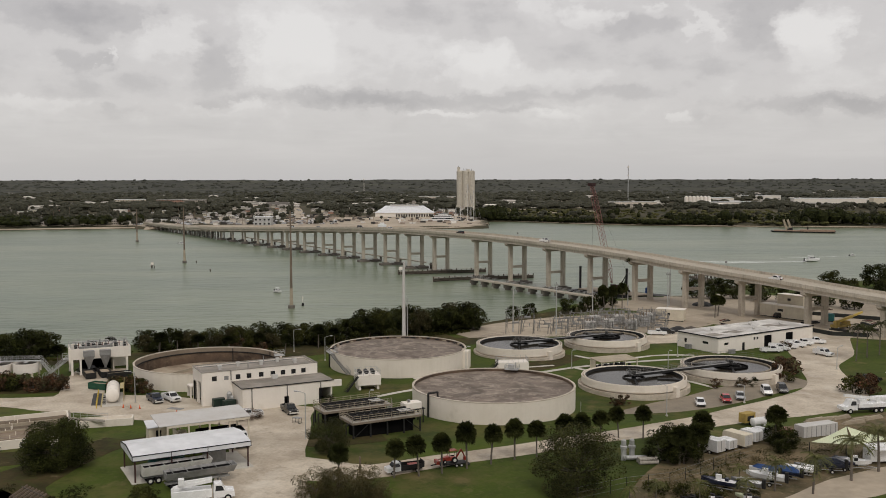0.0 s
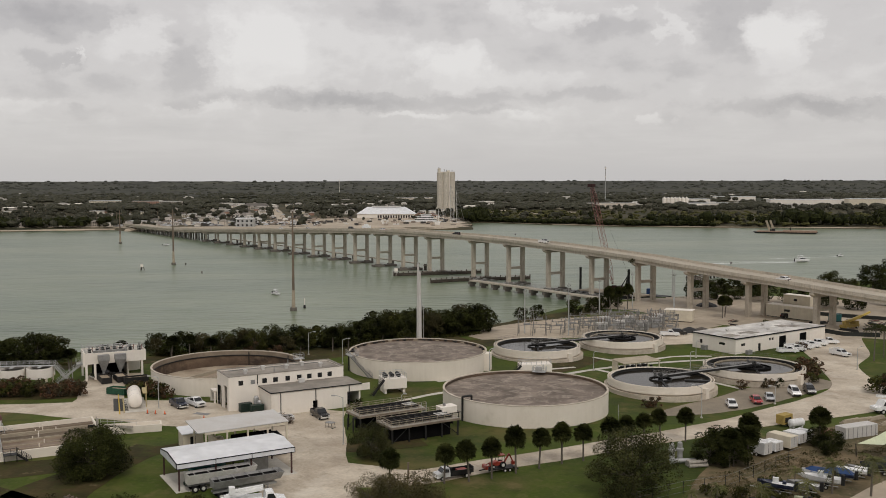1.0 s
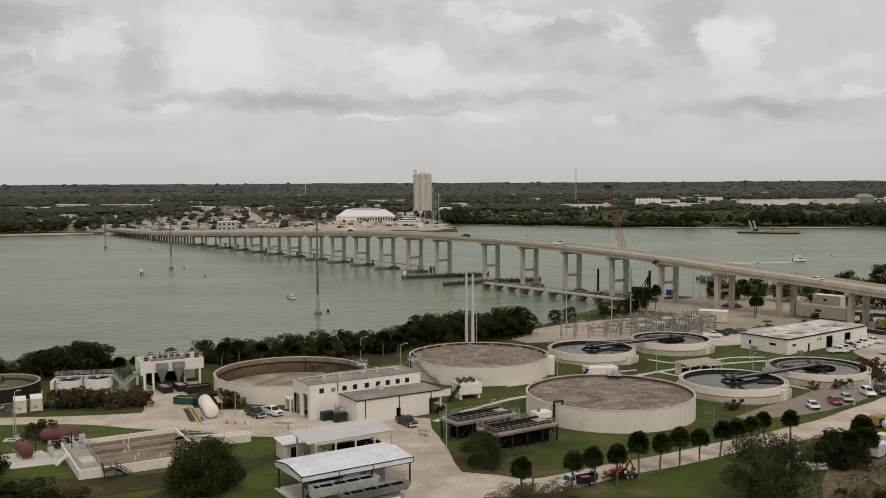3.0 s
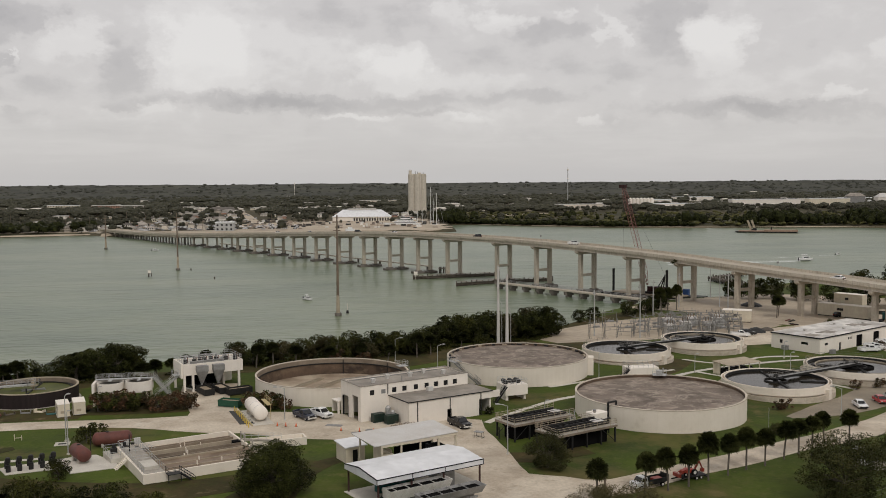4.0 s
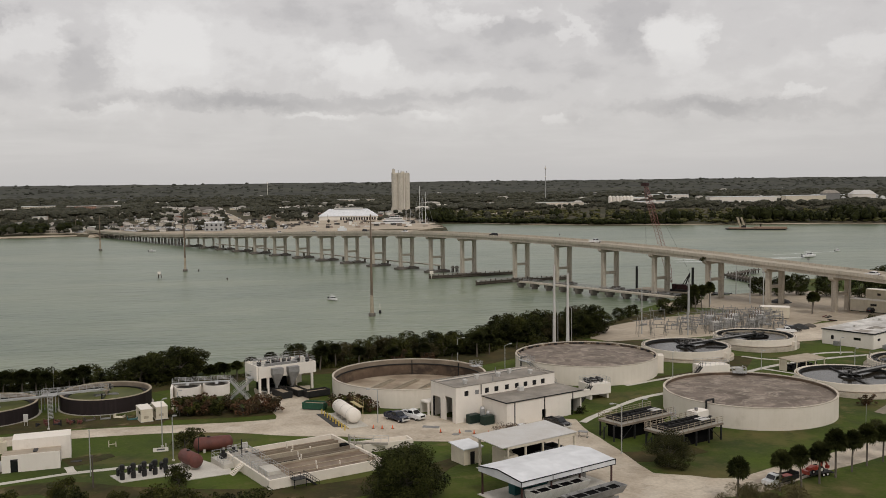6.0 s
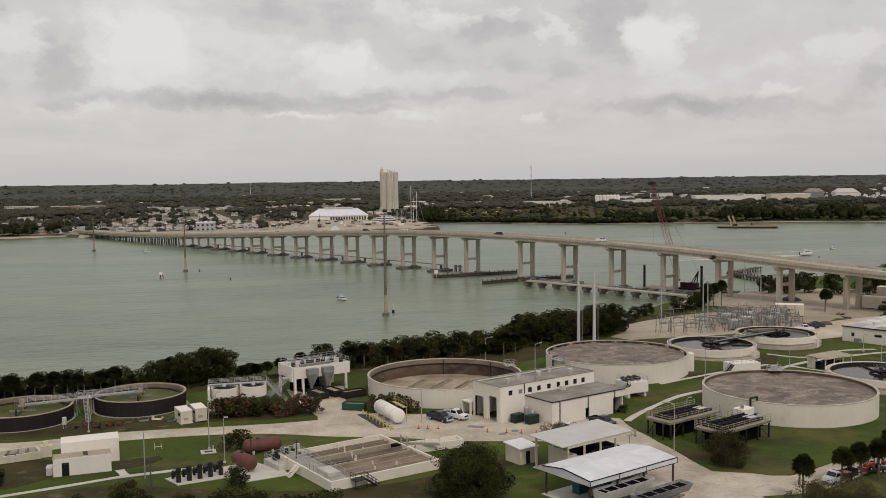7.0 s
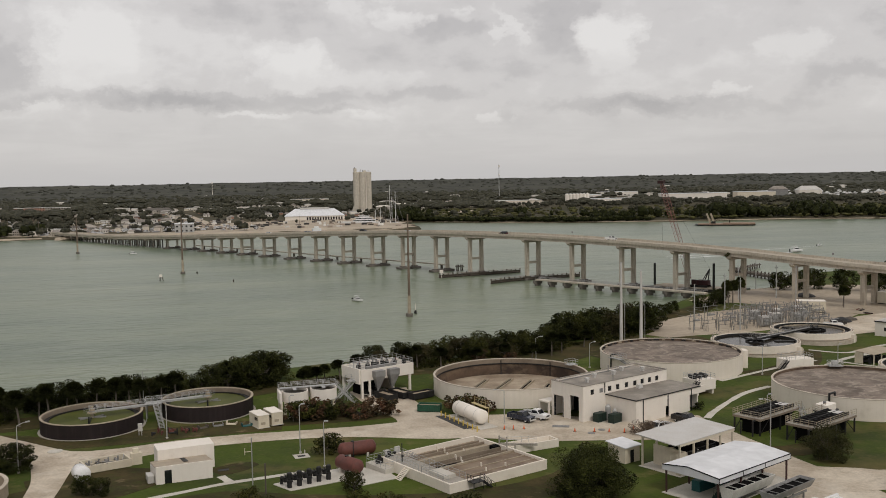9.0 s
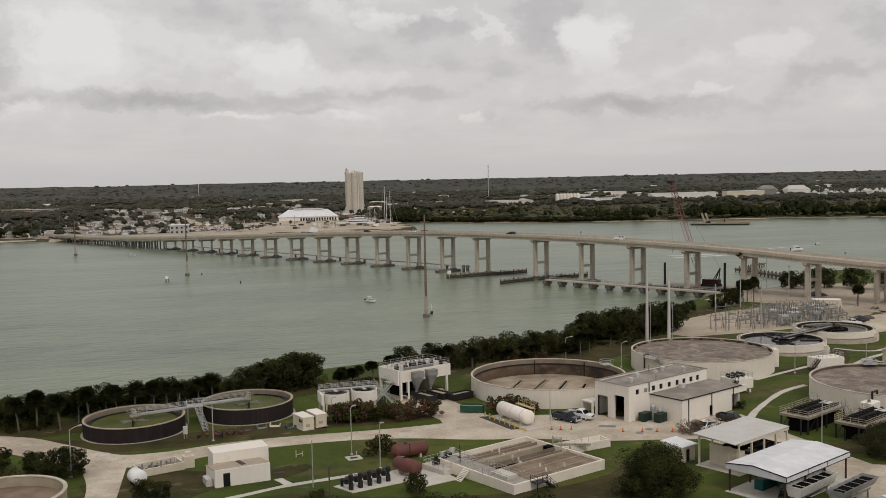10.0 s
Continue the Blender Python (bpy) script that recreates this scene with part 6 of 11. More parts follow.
for k in range(6):
    part("pump", Geo().rod((1.2 + k * 1.6, 1.6, 0), (1.2 + k * 1.6, 1.6, 1.6), 0.35, n=10).rod((1.2 + k * 1.6, 1.6, 0.7), (1.2 + k * 1.6, 4.4, 0.7), 0.22).box(0.8 + k * 1.6, 3.6, 0, 1.6 + k * 1.6, 4.8, 1.3), DARK, ca)
part("end_wall", Geo().box(0.1, 2.8, -0.3, 0.3, 4.5, 2.9), CREAM, ca)

# ---- the road bridge over the lagoon ----
BD, BN, B0 = Vector((-0.5694, 0.8221, 0)), Vector((0.8221, 0.5694, 0)), Vector((74.7, 332.85, 0))
SOFFIT = [(-250, 3.0), (-200, 5.0), (-150, 7.2), (-100, 9.6), (-50, 12.3), (-25, 13.6), (0, 15.1), (25, 16.1), (51, 16.9), (78, 17.5), (104, 17.8), (142, 17.7), (168, 17.5), (193, 17.0), (218, 16.2), (245, 15.2), (272, 14.1), (300, 12.9), (329, 11.6), (355, 10.5), (380, 9.4), (420, 7.7), (460, 6.0), (500, 4.6), (540, 3.6), (600, 2.8), (700, 2.6)]


def soffit(s):
    pts = SOFFIT
    k = max(i for i in range(len(pts) - 1) if pts[i][0] <= s or i == 0)
    p0, p1, p2, p3 = pts[max(k - 1, 0)][1], pts[k][1], pts[k + 1][1], pts[min(k + 2, len(pts) - 1)][1]
    u = (s - pts[k][0]) / (pts[k + 1][0] - pts[k][0])
    return p1 + (p2 - p1) * (u * u * (3 - 2 * u) * 0.3 + u * 0.7)


def at_bridge(s, n, z):
    return B0 + BD * s + BN * n + Vector((0, 0, z))


bridge = thing("road_bridge", Matrix.Identity(4), "long beige concrete road bridge on twin-column piers", "bridge")
S = [-250 + 5 * k for k in range(187)]


def deck_part(name, prof, mat, label=""):
    """A section (across, up from the soffit) drawn along the bridge."""
    v, f, m = [], [], len(prof)
    for s in S:
        v += [at_bridge(s, n, soffit(s) + z) for n, z in prof]
    for i in range(len(S) - 1):
        f += [(i * m + k, (i + 1) * m + k, (i + 1) * m + (k + 1) % m, i * m + (k + 1) % m) for k in range(m)]
    f += [tuple(range(m)), tuple(range((len(S) - 1) * m, len(S) * m))[::-1]]
    g = Geo()
    g.v, g.f = [tuple(p) for p in v], f
    return part(name, g, mat, bridge, label)


deck_part("deck_slab", [(-2.3, 1.35), (10.7, 1.35), (10.7, 1.62), (-2.3, 1.62)], BRIDGE_CON)
deck_part("roadway", [(-1.8, 1.63), (10.2, 1.63), (10.2, 1.68), (-1.8, 1.68)], DECKMAT, "worn pale roadway")
for a, b in ((-2.3, -1.95), (10.35, 10.7)):
    deck_part("parapet", [(a, 1.63), (b, 1.63), (b - 0.08, 2.55), (a + 0.08, 2.55)], BRIDGE_CON, "solid concrete parapet")
for k in range(5):
    n = -1.4 + k * 2.8
    deck_part("girder", [(n - 0.45, 0.02), (n + 0.45, 0.02), (n + 0.2, 0.45), (n + 0.2, 1.34), (n - 0.2, 1.34), (n - 0.2, 0.45)], BRIDGE_CON)
LINE = surface("faded_lane_paint", (0.6, 0.57, 0.5), (0.45, 0.42, 0.36))
deck_part("centre_line", [(4.13, 1.681), (4.27, 1.681), (4.27, 1.685), (4.13, 1.685)], LINE)
BENTS = [-204, -178, -152, -126, -101, -76, -50.8, -26.3, -1.2, 23.8, 50, 76.8, 103.3, 140.6, 165.5, 191.5, 217.3, 243.8, 270.5, 298.5, 327, 353.8, 380, 406, 432, 458]
SKEW = -11.0
for s in BENTS:
    z = soffit(s)
    P = at_bridge(s, 0, 0)
    gnd = terrain(P.x, P.y)
    P = at_bridge(s, 4.2, 0)
    m = pose(P.x, P.y, 0, 0, 0, math.degrees(math.atan2(BN.y, BN.x)) + SKEW) @ pose(-4.2, 0, 0)
    pr = part("pier", Geo().prism([(-2.2, -0.85), (10.6, -0.85), (10.6, 0.85), (-2.2, 0.85)], z - 0.65, z).prism([(-1.0, -0.85), (9.4, -0.85), (9.4, 0.85), (-1.0, 0.85)], z - 1.35, z - 0.65, [(-2.2, -0.85), (10.6, -0.85), (10.6, 0.85), (-2.2, 0.85)]), BRIDGE_CON, bridge, "pier cap beam", at=m)
    wide = 0.85 if z > 9 else 0.6
    for n in (0.5, 7.9):
        part("column", Geo().box(n - wide, -wide, max(gnd, -2.5) - 0.6, n + wide, wide, z - 1.35, 0.12), BRIDGE_CON, pr)
        if gnd < -1.0:
            part("pile_cap", Geo().box(n - 3.1, -2.3, -1.9, n + 3.1, 2.3, -0.25, 0.12).box(n - 1.5, -1.35, -0.25, n + 1.5, 1.35, 0.3, 0.1), PILE_CON, pr, "dark tide-stained pile cap")
    if z > 9.5:
        mid = max(gnd, -1) + (z - max(gnd, -1)) * (0.42 if gnd < -1 else 0.5)
        part("strut", Geo().box(0.5 + wide, -0.5, mid - 0.55, 7.9 - wide, 0.5, mid + 0.55), BRIDGE_CON, pr)
for k in range(17):
    s = 478 + k * 13
    z = soffit(s)
    P = at_bridge(s, 0, 0)
    pr = part("pile_bent", Geo().box(-2.0, -0.6, z - 1.0, 10.4, 0.6, z), BRIDGE_CON, bridge, at=pose(P.x, P.y, 0, 0, 0, math.degrees(math.atan2(BN.y, BN.x))))
    for n in (-1.2, 1.9, 4.2, 6.5, 9.6):
        part("timber_post", Geo().box(n - 0.35, -0.35, -3.5, n + 0.35, 0.35, z - 1.0), PILE_CON, pr)
for s in (84, -36):
    P = at_bridge(s, 10.3, soffit(s) + 2.5)
    if s:
        lp = part("sign_post", Geo().rod(P, P + Vector((0, 0, 1.6)), 0.06).box(P.x - 0.4, P.y - 0.05, P.z + 1.0, P.x + 0.4, P.y + 0.05, P.z + 1.7), STEEL, bridge)

# timber fenders of the boat channel
PLANK = surface("grey_plank", (0.3, 0.27, 0.23))
for line in ([(-23.8, 439.6), (-2, 444.8), (20.8, 451.2)], [(-5.2, 407.6), (5.0, 413.2), (14, 416.4), (43.2, 423.0)]):
    o_ = Vector((*line[0], 0))
    fd = thing("channel_fender", pose(o_.x, o_.y, -1.3), "dark timber channel fender with piles and a pale catwalk", "fender", "channel fenders")
    for p_, q_ in zip(line, line[1:]):
        a, b = Vector((*p_, 0)) - o_, Vector((*q_, 0)) - o_
        d = b - a
        n = int(d.length / 2.4)
        for k in range(n + 1):
            p = a + d * (k / n)
            part("timber_post", Geo().rod(p + Vector((0, 0, -2)), p + Vector((0, 0, 2.1 + 0.35 * (k % 3 == 0))), 0.26, n=7), WOOD, fd)
        part("planking", Geo().bar(a + Vector((0, 0.5, 0.5)), b + Vector((0, 0.5, 0.5)), 0.2, 1.5), WOOD, fd)
        for z in (0.6, 1.4):
            part("waler", Geo().bar(a + Vector((0, 0, z)), b + Vector((0, 0, z)), 0.28, 0.34), WOOD, fd)
        part("catwalk", Geo().bar(a + Vector((0.3, 1.2, 1.9)), b + Vector((0.3, 1.2, 1.9)), 1.2, 0.14), PLANK, fd)
db = thing("mooring_dolphin", pose(-6.2, 470.5, -1.3), "dark timber pile cluster beside the bridge piers", "dolphin")
for k in range(6):
    part("timber_post", Geo().rod((1.6 * math.cos(k), 1.2 * math.sin(k), -2), (1.5 * math.cos(k), 1.1 * math.sin(k), 3.2), 0.3, n=7), WOOD, db)
part("cap", Geo().box(-2.1, -1.6, 2.2, 2.1, 1.6, 2.7), PLANK, db)
solo("channel_sign", Geo().box(-0.9, -0.1, 2.4, 0.9, 0.1, 4.0).rod((0, 0.15, -1), (0, 0.15, 3.8), 0.1), WHITE2, "small white channel sign on the fender", "sign", pose(-22.6, 439.4, -1.3))

# the low fishing pier beside the bridge
pierpts = [Vector((13.86, 395.72, 1.3)), Vector((38.1, 362.8, 1.3)), Vector((62.37, 329.81, 1.2))]
fp = thing("fishing_pier", Matrix.Identity(4), "low pale concrete pier on dark pile bents", "pier")
for p, q in zip(pierpts, pierpts[1:]):
    part("deck", Geo().bar(p, q, 3.4, 0.55), BRIDGE_CON, fp)
    d = q - p
    n = max(2, round(d.length / 9))
    for k in range(n):
        c = p + d * (k / n)
        part("pile_bent", Geo().box(c.x - 1.9, c.y - 1.1, -0.4, c.x + 1.9, c.y + 1.1, 0.95).box(c.x - 1.2, c.y - 0.9, -3.5, c.x + 1.2, c.y + 0.9, -0.4), PILE_CON, fp)
for side in (-1.5, 1.5):
    off = Vector((0.87, 0.5, 0)) * side
    part("handrail", Geo().rail([p + off + Vector((0, 0, 0.27)) for p in pierpts], h=1.1, post=3.0, r=0.05), GALV, fp)
cw = thing("utility_catwalk", Matrix.Identity(4), "low concrete pipe catwalk behind the bridge piers", "catwalk")
part("beam", Geo().bar(at_bridge(172, 15, 1.0), at_bridge(440, 15, 1.0), 1.6, 0.6), BRIDGE_CON, cw)
for k in range(12):
    p = at_bridge(176 + 23 * k, 15, 0)
    part("timber_post", Geo().box(p.x - 0.6, p.y - 0.6, -3.5, p.x + 0.6, p.y + 0.6, 0.7), PILE_CON, cw)

# power poles standing in the lagoon
for x, y, hgt, hw in ((-58.2, 323.3, 35.2, 0.5), (-155.6, 510, 30.5, 0.5), (-248, 688, 24, 0.55)):
    pp = thing("power_pole", pose(x, y, -1.3), "tall brown power pole rising from a concrete base in the water", "power pole", "lagoon power poles")
    part("pole", Geo().rod((0, 0, 7.5), (0, 0, hgt + 1.3), hw, hw * 0.5, 10), WOODPOLE, pp)
    part("base", Geo().lathe([(1.1, -2), (1.1, 0.9), (0.7, 1.1), (0.55, 7.5), (0.45, 7.6)], 12), BEIGE, pp, "pale concrete base sleeve")
    part("collar", Geo().lathe([(1.15, -0.5), (1.25, 0.0), (1.25, 1.1), (1.1, 1.2)], 12), PILE_CON, pp)
    part("crossarm", Geo().box(-1.6, -0.12, hgt - 1.4, 1.6, 0.12, hgt - 1.1), WOODPOLE, pp)
    part("crossarm", Geo().box(-1.3, -0.12, hgt - 4.4, 1.3, 0.12, hgt - 4.1), WOODPOLE, pp)

# channel marker on three piles
cm = thing("channel_marker", pose(-163.5, 477, -1.3), "pale day-marker board on timber piles", "channel marker")
for k in range(3):
    part("timber_post", Geo().rod((1.4 * math.cos(k * 2.1), 1.4 * math.sin(k * 2.1), -2), (0.7 * math.cos(k * 2.1), 0.7 * math.sin(k * 2.1), 2.0), 0.2, n=7), WOOD, cm)
part("board", Geo().box(-0.8, -0.75, 1.9, 0.8, -0.65, 3.3), WHITE2, cm)
for x, y in ((-147.7, 507), (-126.1, 457.6)):
    solo("marker_pile", Geo().rod((0, 0, -2), (0, 0, 0.6), 0.25, n=7).lathe([(0.3, 0.6), (0.4, 1.0), (0.1, 1.3)], 8), WOOD, "dark timber marker pile in the water", "pile", pose(x, y, -1.3))
bm_ = thing("buoy_post", pose(-54.9, 329.6, -1.3), "slim white post on a dark float beside the power pole", "marker")
part("float", Geo().lathe([(0.45, -0.4), (0.5, 0.2), (0.4, 1.1), (0.1, 1.2)], 10), DARK, bm_)
part("post", Geo().rod((0, 0, 1.1), (0, 0, 3.6), 0.12, n=7), WHITE2, bm_)



def hull_geo(L, B, H, sheer=0.25, n=9):
    """A boat's hull: stations from stern to bow with a hard chine."""
    g = Geo()
    v = []
    for k in range(n + 1):
        u = k / n
        b = B / 2 * (1 - max(0, (u - 0.45) / 0.55) ** 2.2)
        z = H * (1 + sheer * u * u)
        keel = H * 0.02 + H * 0.55 * max(0, (u - 0.7) / 0.3) ** 2
        x = -L / 2 + L * u
        v += [(x, -b, z), (x, -b * 0.86, H * 0.35 + keel * 0.6), (x, 0, keel), (x, b * 0.86, H * 0.35 + keel * 0.6), (x, b, z), (x, b * 0.86, z - H * 0.12), (x, -b * 0.86, z - H * 0.12)]
    m = 7
    f = [(k * m + a, k * m + (a + 1) % m, (k + 1) * m + (a + 1) % m, (k + 1) * m + a) for k in range(n) for a in range(m)]
    g.add(v, [tuple(reversed(q)) for q in f] + [tuple(range(m)), tuple(range(n * m, n * m + m))[::-1]])
    return g


def motor_boat(x, y, turn, L, label, z=-1.35, hull=HULL, cabin=True, group=""):
    b = thing("motor_boat", pose(x, y, z, 0, 0, turn), label, "boat", group)
    B, H = L * 0.32, L * 0.15
    part("hull", hull_geo(L, B, H), hull, b)
    if cabin:
        part("cabin", Geo().prism([(-L * 0.22, -B * 0.3), (L * 0.18, -B * 0.26), (L * 0.18, B * 0.26), (-L * 0.22, B * 0.3)], H * 0.9, H * 2.0, [(-L * 0.2, -B * 0.26), (L * 0.08, -B * 0.22), (L * 0.08, B * 0.22), (-L * 0.2, B * 0.26)]), HULL, b)
        part("windows", Geo().prism([(-L * 0.21, -B * 0.295), (L * 0.155, -B * 0.255), (L * 0.155, B * 0.255), (-L * 0.21, B * 0.295)], H * 1.35, H * 1.75, [(-L * 0.2, -B * 0.28), (L * 0.125, -B * 0.245), (L * 0.125, B * 0.245), (-L * 0.2, B * 0.28)]), GLASS, b)
        part("hardtop", Geo().box(-L * 0.3, -B * 0.3, H * 2.55, L * 0.06, B * 0.3, H * 2.65).rod((-L * 0.28, -B * 0.25, H), (-L * 0.28, -B * 0.25, H * 2.55), 0.04).rod((-L * 0.28, B * 0.25, H), (-L * 0.28, B * 0.25, H * 2.55), 0.04).rod((L * 0.03, B * 0.2, H * 2), (L * 0.03, B * 0.2, H * 2.55), 0.04).rod((L * 0.03, -B * 0.2, H * 2), (L * 0.03, -B * 0.2, H * 2.55), 0.04), HULL, b)
    part("outboard", Geo().box(-L / 2 - 0.5, -0.3, H * 0.3, -L / 2 - 0.05, 0.3, H * 1.5, 0.08), DARK, b)
    return b


motor_boat(-72.3, 369.5, -48, 5.6, "small white fishing boat with a hardtop afloat")
motor_boat(220, 506, 8, 9.5, "white sport boat under way")
motor_boat(262, 543, 14, 4.5, "small white runabout far out")
motor_boat(-205, 665, 0, 5, "small white skiff afloat")
for k, (x0, y0, ln, wd, tn) in enumerate(((216, 504.5, 84, 3.6, 186), (216, 507.5, 80, 3.0, 179), (260, 542.5, 52, 1.8, 196))):
    g = Geo()
    n = 16
    v = []
    for i in range(n + 1):
        u = i / n
        w_ = wd * (0.35 + 0.65 * u) * (1 - 0.55 * u) + 0.3 * noise.noise((u * 6, k, 0))
        v += [(ln * u, -w_, 0), (ln * u, w_, 0)]
    g.add(v, [(2 * i, 2 * i + 1, 2 * i + 3, 2 * i + 2) for i in range(n)])
    solo("wake", g, WAKE, "white wake trailing behind the boat", "wake", pose(x0, y0, -1.27, 0, 0, tn), kind="structure")
bgx = thing("work_barge", pose(334, 792, -1.3, 0, 0, -24), "long dark work barge with a tan deck and two raised posts", "barge")
part("hull", Geo().prism([(-24, -5), (23, -5), (23, 5), (-24, 5)], -0.6, 1.1, [(-27, -5.4), (27, -5.4), (27, 5.4), (-27, 5.4)]), DARK, bgx)
part("deck", Geo().box(-2.0, -5.3, 1.1, 26.4, 5.3, 2.6).box(-24, -4.9, 1.1, -2.0, 4.9, 1.9), surface("rusty_tan_deck", (0.4, 0.28, 0.21), (0.26, 0.18, 0.13)), bgx)
for x_ in (-16.5, -13.0):
    part("spud_pile", Geo().bar((x_ + 3.4, 0, 1.9), (x_, 0, 11.2), 1.7), BEIGE, bgx, "raised tan steel post")
part("winch", Geo().box(-11.5, -1.6, 2.0, -8.6, 1.6, 4.0, 0.2).box(-13, -1.4, 2.0, -11.5, 1.4, 3.2), DARK, bgx)
part("bollard", Geo().rod((4, 0, 2.4), (4, 0, 5.2), 0.5, n=8), DARK, bgx)

# the pile-driving crane barge behind the bridge
cr = thing("crane_barge", pose(72.6, 358, -1.3, 0, 0, -50), "dark crane barge with a tall faded red lattice boom", "crane barge")
part("pontoon", Geo().box(-17, -4.6, -0.6, 15, 4.6, 1.2), DARK, cr)
part("deck", Geo().box(-16.8, -4.4, 1.2, 14.8, 4.4, 1.62), SANDMAT, cr, "tan timber barge deck")
part("engine_house", Geo().box(1.4, -1.8, 2.5, 6.4, 1.4, 4.5, 0.2), CRANEDARK, cr, "dark maroon crane engine house")
part("cab", Geo().box(-0.6, -2.3, 2.5, 1.0, -0.6, 4.6, 0.15), CRANEDARK, cr)
for y in (-2.7, 1.2):
    part("track", Geo().box(-1.4, y, 1.62, 6.4, y + 1.1, 2.5, 0.25), DARK, cr)
inv = cr.matrix_basis.inverted()
foot, tip = inv @ Vector((71.6, 360.3, 3.4)), inv @ Vector((64.67, 375.36, 44.4))
g = Geo()
ax = (tip - foot).normalized()
sd = ax.cross(Vector((0, 0, 1))).normalized()
upv = sd.cross(ax)
N = 30
cor = lambda k, a, b: foot.lerp(tip, k / N) + (sd * a + upv * b) * (0.95 * min(1, 0.2 + k / 5, 0.45 + (N - k) / 8))
for a, b in ((-1, -1), (1, -1), (1, 1), (-1, 1)):
    for k in range(N):
        g.rod(cor(k, a, b), cor(k + 1, a, b), 0.085, n=4)
for k in range(N):
    g.rod(cor(k, -1, -1), cor(k + 1, 1, -1), 0.05, n=4).rod(cor(k, 1, 1), cor(k + 1, -1, 1), 0.05, n=4).rod(cor(k, -1, 1), cor(k + 1, -1, -1), 0.05, n=4).rod(cor(k, 1, -1), cor(k + 1, 1, 1), 0.05, n=4)
part("boom", g, CRANERED, cr, "faded red lattice boom")
g = Geo()
for k in range(N - 9, N):
    g.bar(cor(k, -1, -1), cor(k + 1, 1, 1), 0.16).bar(cor(k, 1, -1), cor(k + 1, -1, 1), 0.16).bar(cor(k, -1, -1), cor(k, 1, -1), 0.14).bar(cor(k, 1, 1), cor(k, -1, 1), 0.14)
part("boom_head", g, CRANEDARK, cr, "dark red braced boom head")
part("boom_head", Geo().box(tip.x - 1.3, tip.y - 1.1, tip.z - 0.8, tip.x + 1.3, tip.y + 1.1, tip.z + 0.5), CRANEDARK, cr)
mast_top = Vector((6.6, -0.2, 9.4))
for p_ in ((4.0, -1.4, 4.4), (4.0, 1.0, 4.4), (6.0, -0.2, 4.4)):
    part("gantry_strut", Geo().bar(p_, mast_top, 0.34), DARK, cr)
part("pendant_cable", Geo().rod(mast_top, tip, 0.035, n=4), DARK, cr)
part("hoist_cable", Geo().rod(tip + Vector((0, 0, -1)), tip + Vector((0.5, 0.5, -31)), 0.035, n=4), DARK, cr)
part("spud_pile", Geo().rod((10.8, -5.2, -3), (10.8, -5.2, 12.2), 0.5, n=10), DARK, cr, "tall dark spud pile")
tb = thing("pontoon_barge", pose(59.3, 369.6, -1.3, 0, 0, -12), "black float with a tall spud pile", "barge")
part("float", Geo().box(-5, -1.6, -0.6, 4, 1.6, 1.0, 0.3), DARK, tb)
part("spud_pile", Geo().rod((0.3, 0.6, -3), (0.3, 0.6, 10.9), 0.5, n=10), DARK, tb)
bt = thing("tank_barge", pose(85.92, 353.24, -1.3, 0, 0, -40), "dark flat barge carrying a blue container", "barge")
part("float", Geo().box(-7, -3, -0.6, 8, 3, 1.0), DARK, bt)
part("blue_container", Geo().box(-1.2, -1.0, 1.0, 1.2, 1.0, 3.6, 0.1), BLUE, bt, "bright blue container")
# the old timber jetty beyond the bridge
oj = thing("timber_jetty", pose(122, 412, -1.3, 0, 0, -86), "old dark timber jetty on piles with a side arm", "jetty")
for k in range(16):
    for yy in (-2, 0.2, 2):
        part("timber_post", Geo().rod((k * 2.8, yy, -2), (k * 2.8, yy, 2.4 + (k * 7 + yy * 3) % 1.0), 0.26, n=6), WOOD, oj)
for k in range(1, 11):
    for yy in (-1.4, 1.4):
        part("timber_post", Geo().rod((-k * 1.6 + yy * 0.5, k * 2.5 + yy * 0.6, -2), (-k * 1.6 + yy * 0.5, k * 2.5 + yy * 0.6, 2.3 + (k * 5) % 1.0), 0.26, n=6), WOOD, oj)
part("deck", Geo().box(-0.5, -2.2, 1.6, 43, 2.2, 1.9).box(-0.5, -2.4, 1.0, 43, -2.2, 1.6), WOOD, oj)
part("deck", Geo().bar((0, 2, 1.75), (-16.4, 26, 1.75), 3.0, 0.3), WOOD, oj)
# a wild shrub rooted on a pier cap
_c = at_bridge(0.5, -2.5, soffit(0.5))
tagged(new("cap_shrub", leaf_mesh("cap_shrub", LEAF_MID, [(_c.x, _c.y, _c.z + 0.4, 0.9, 0.6), (_c.x + 0.6, _c.y - 0.5, _c.z + 1.0, 0.8, 0.7), (_c.x - 0.5, _c.y - 0.2, _c.z + 0.2, 0.7, 0.5)], 0.22, 60, 5)), "wild green shrub rooted on a bridge pier cap", "shrub")

# ---- trees, palms and hedges ----
def rootless(ob):
    """Take a pattern out of the picture after its copies have been made."""
    for o in (*ob.children_recursive, ob):
        bpy.data.objects.remove(o)


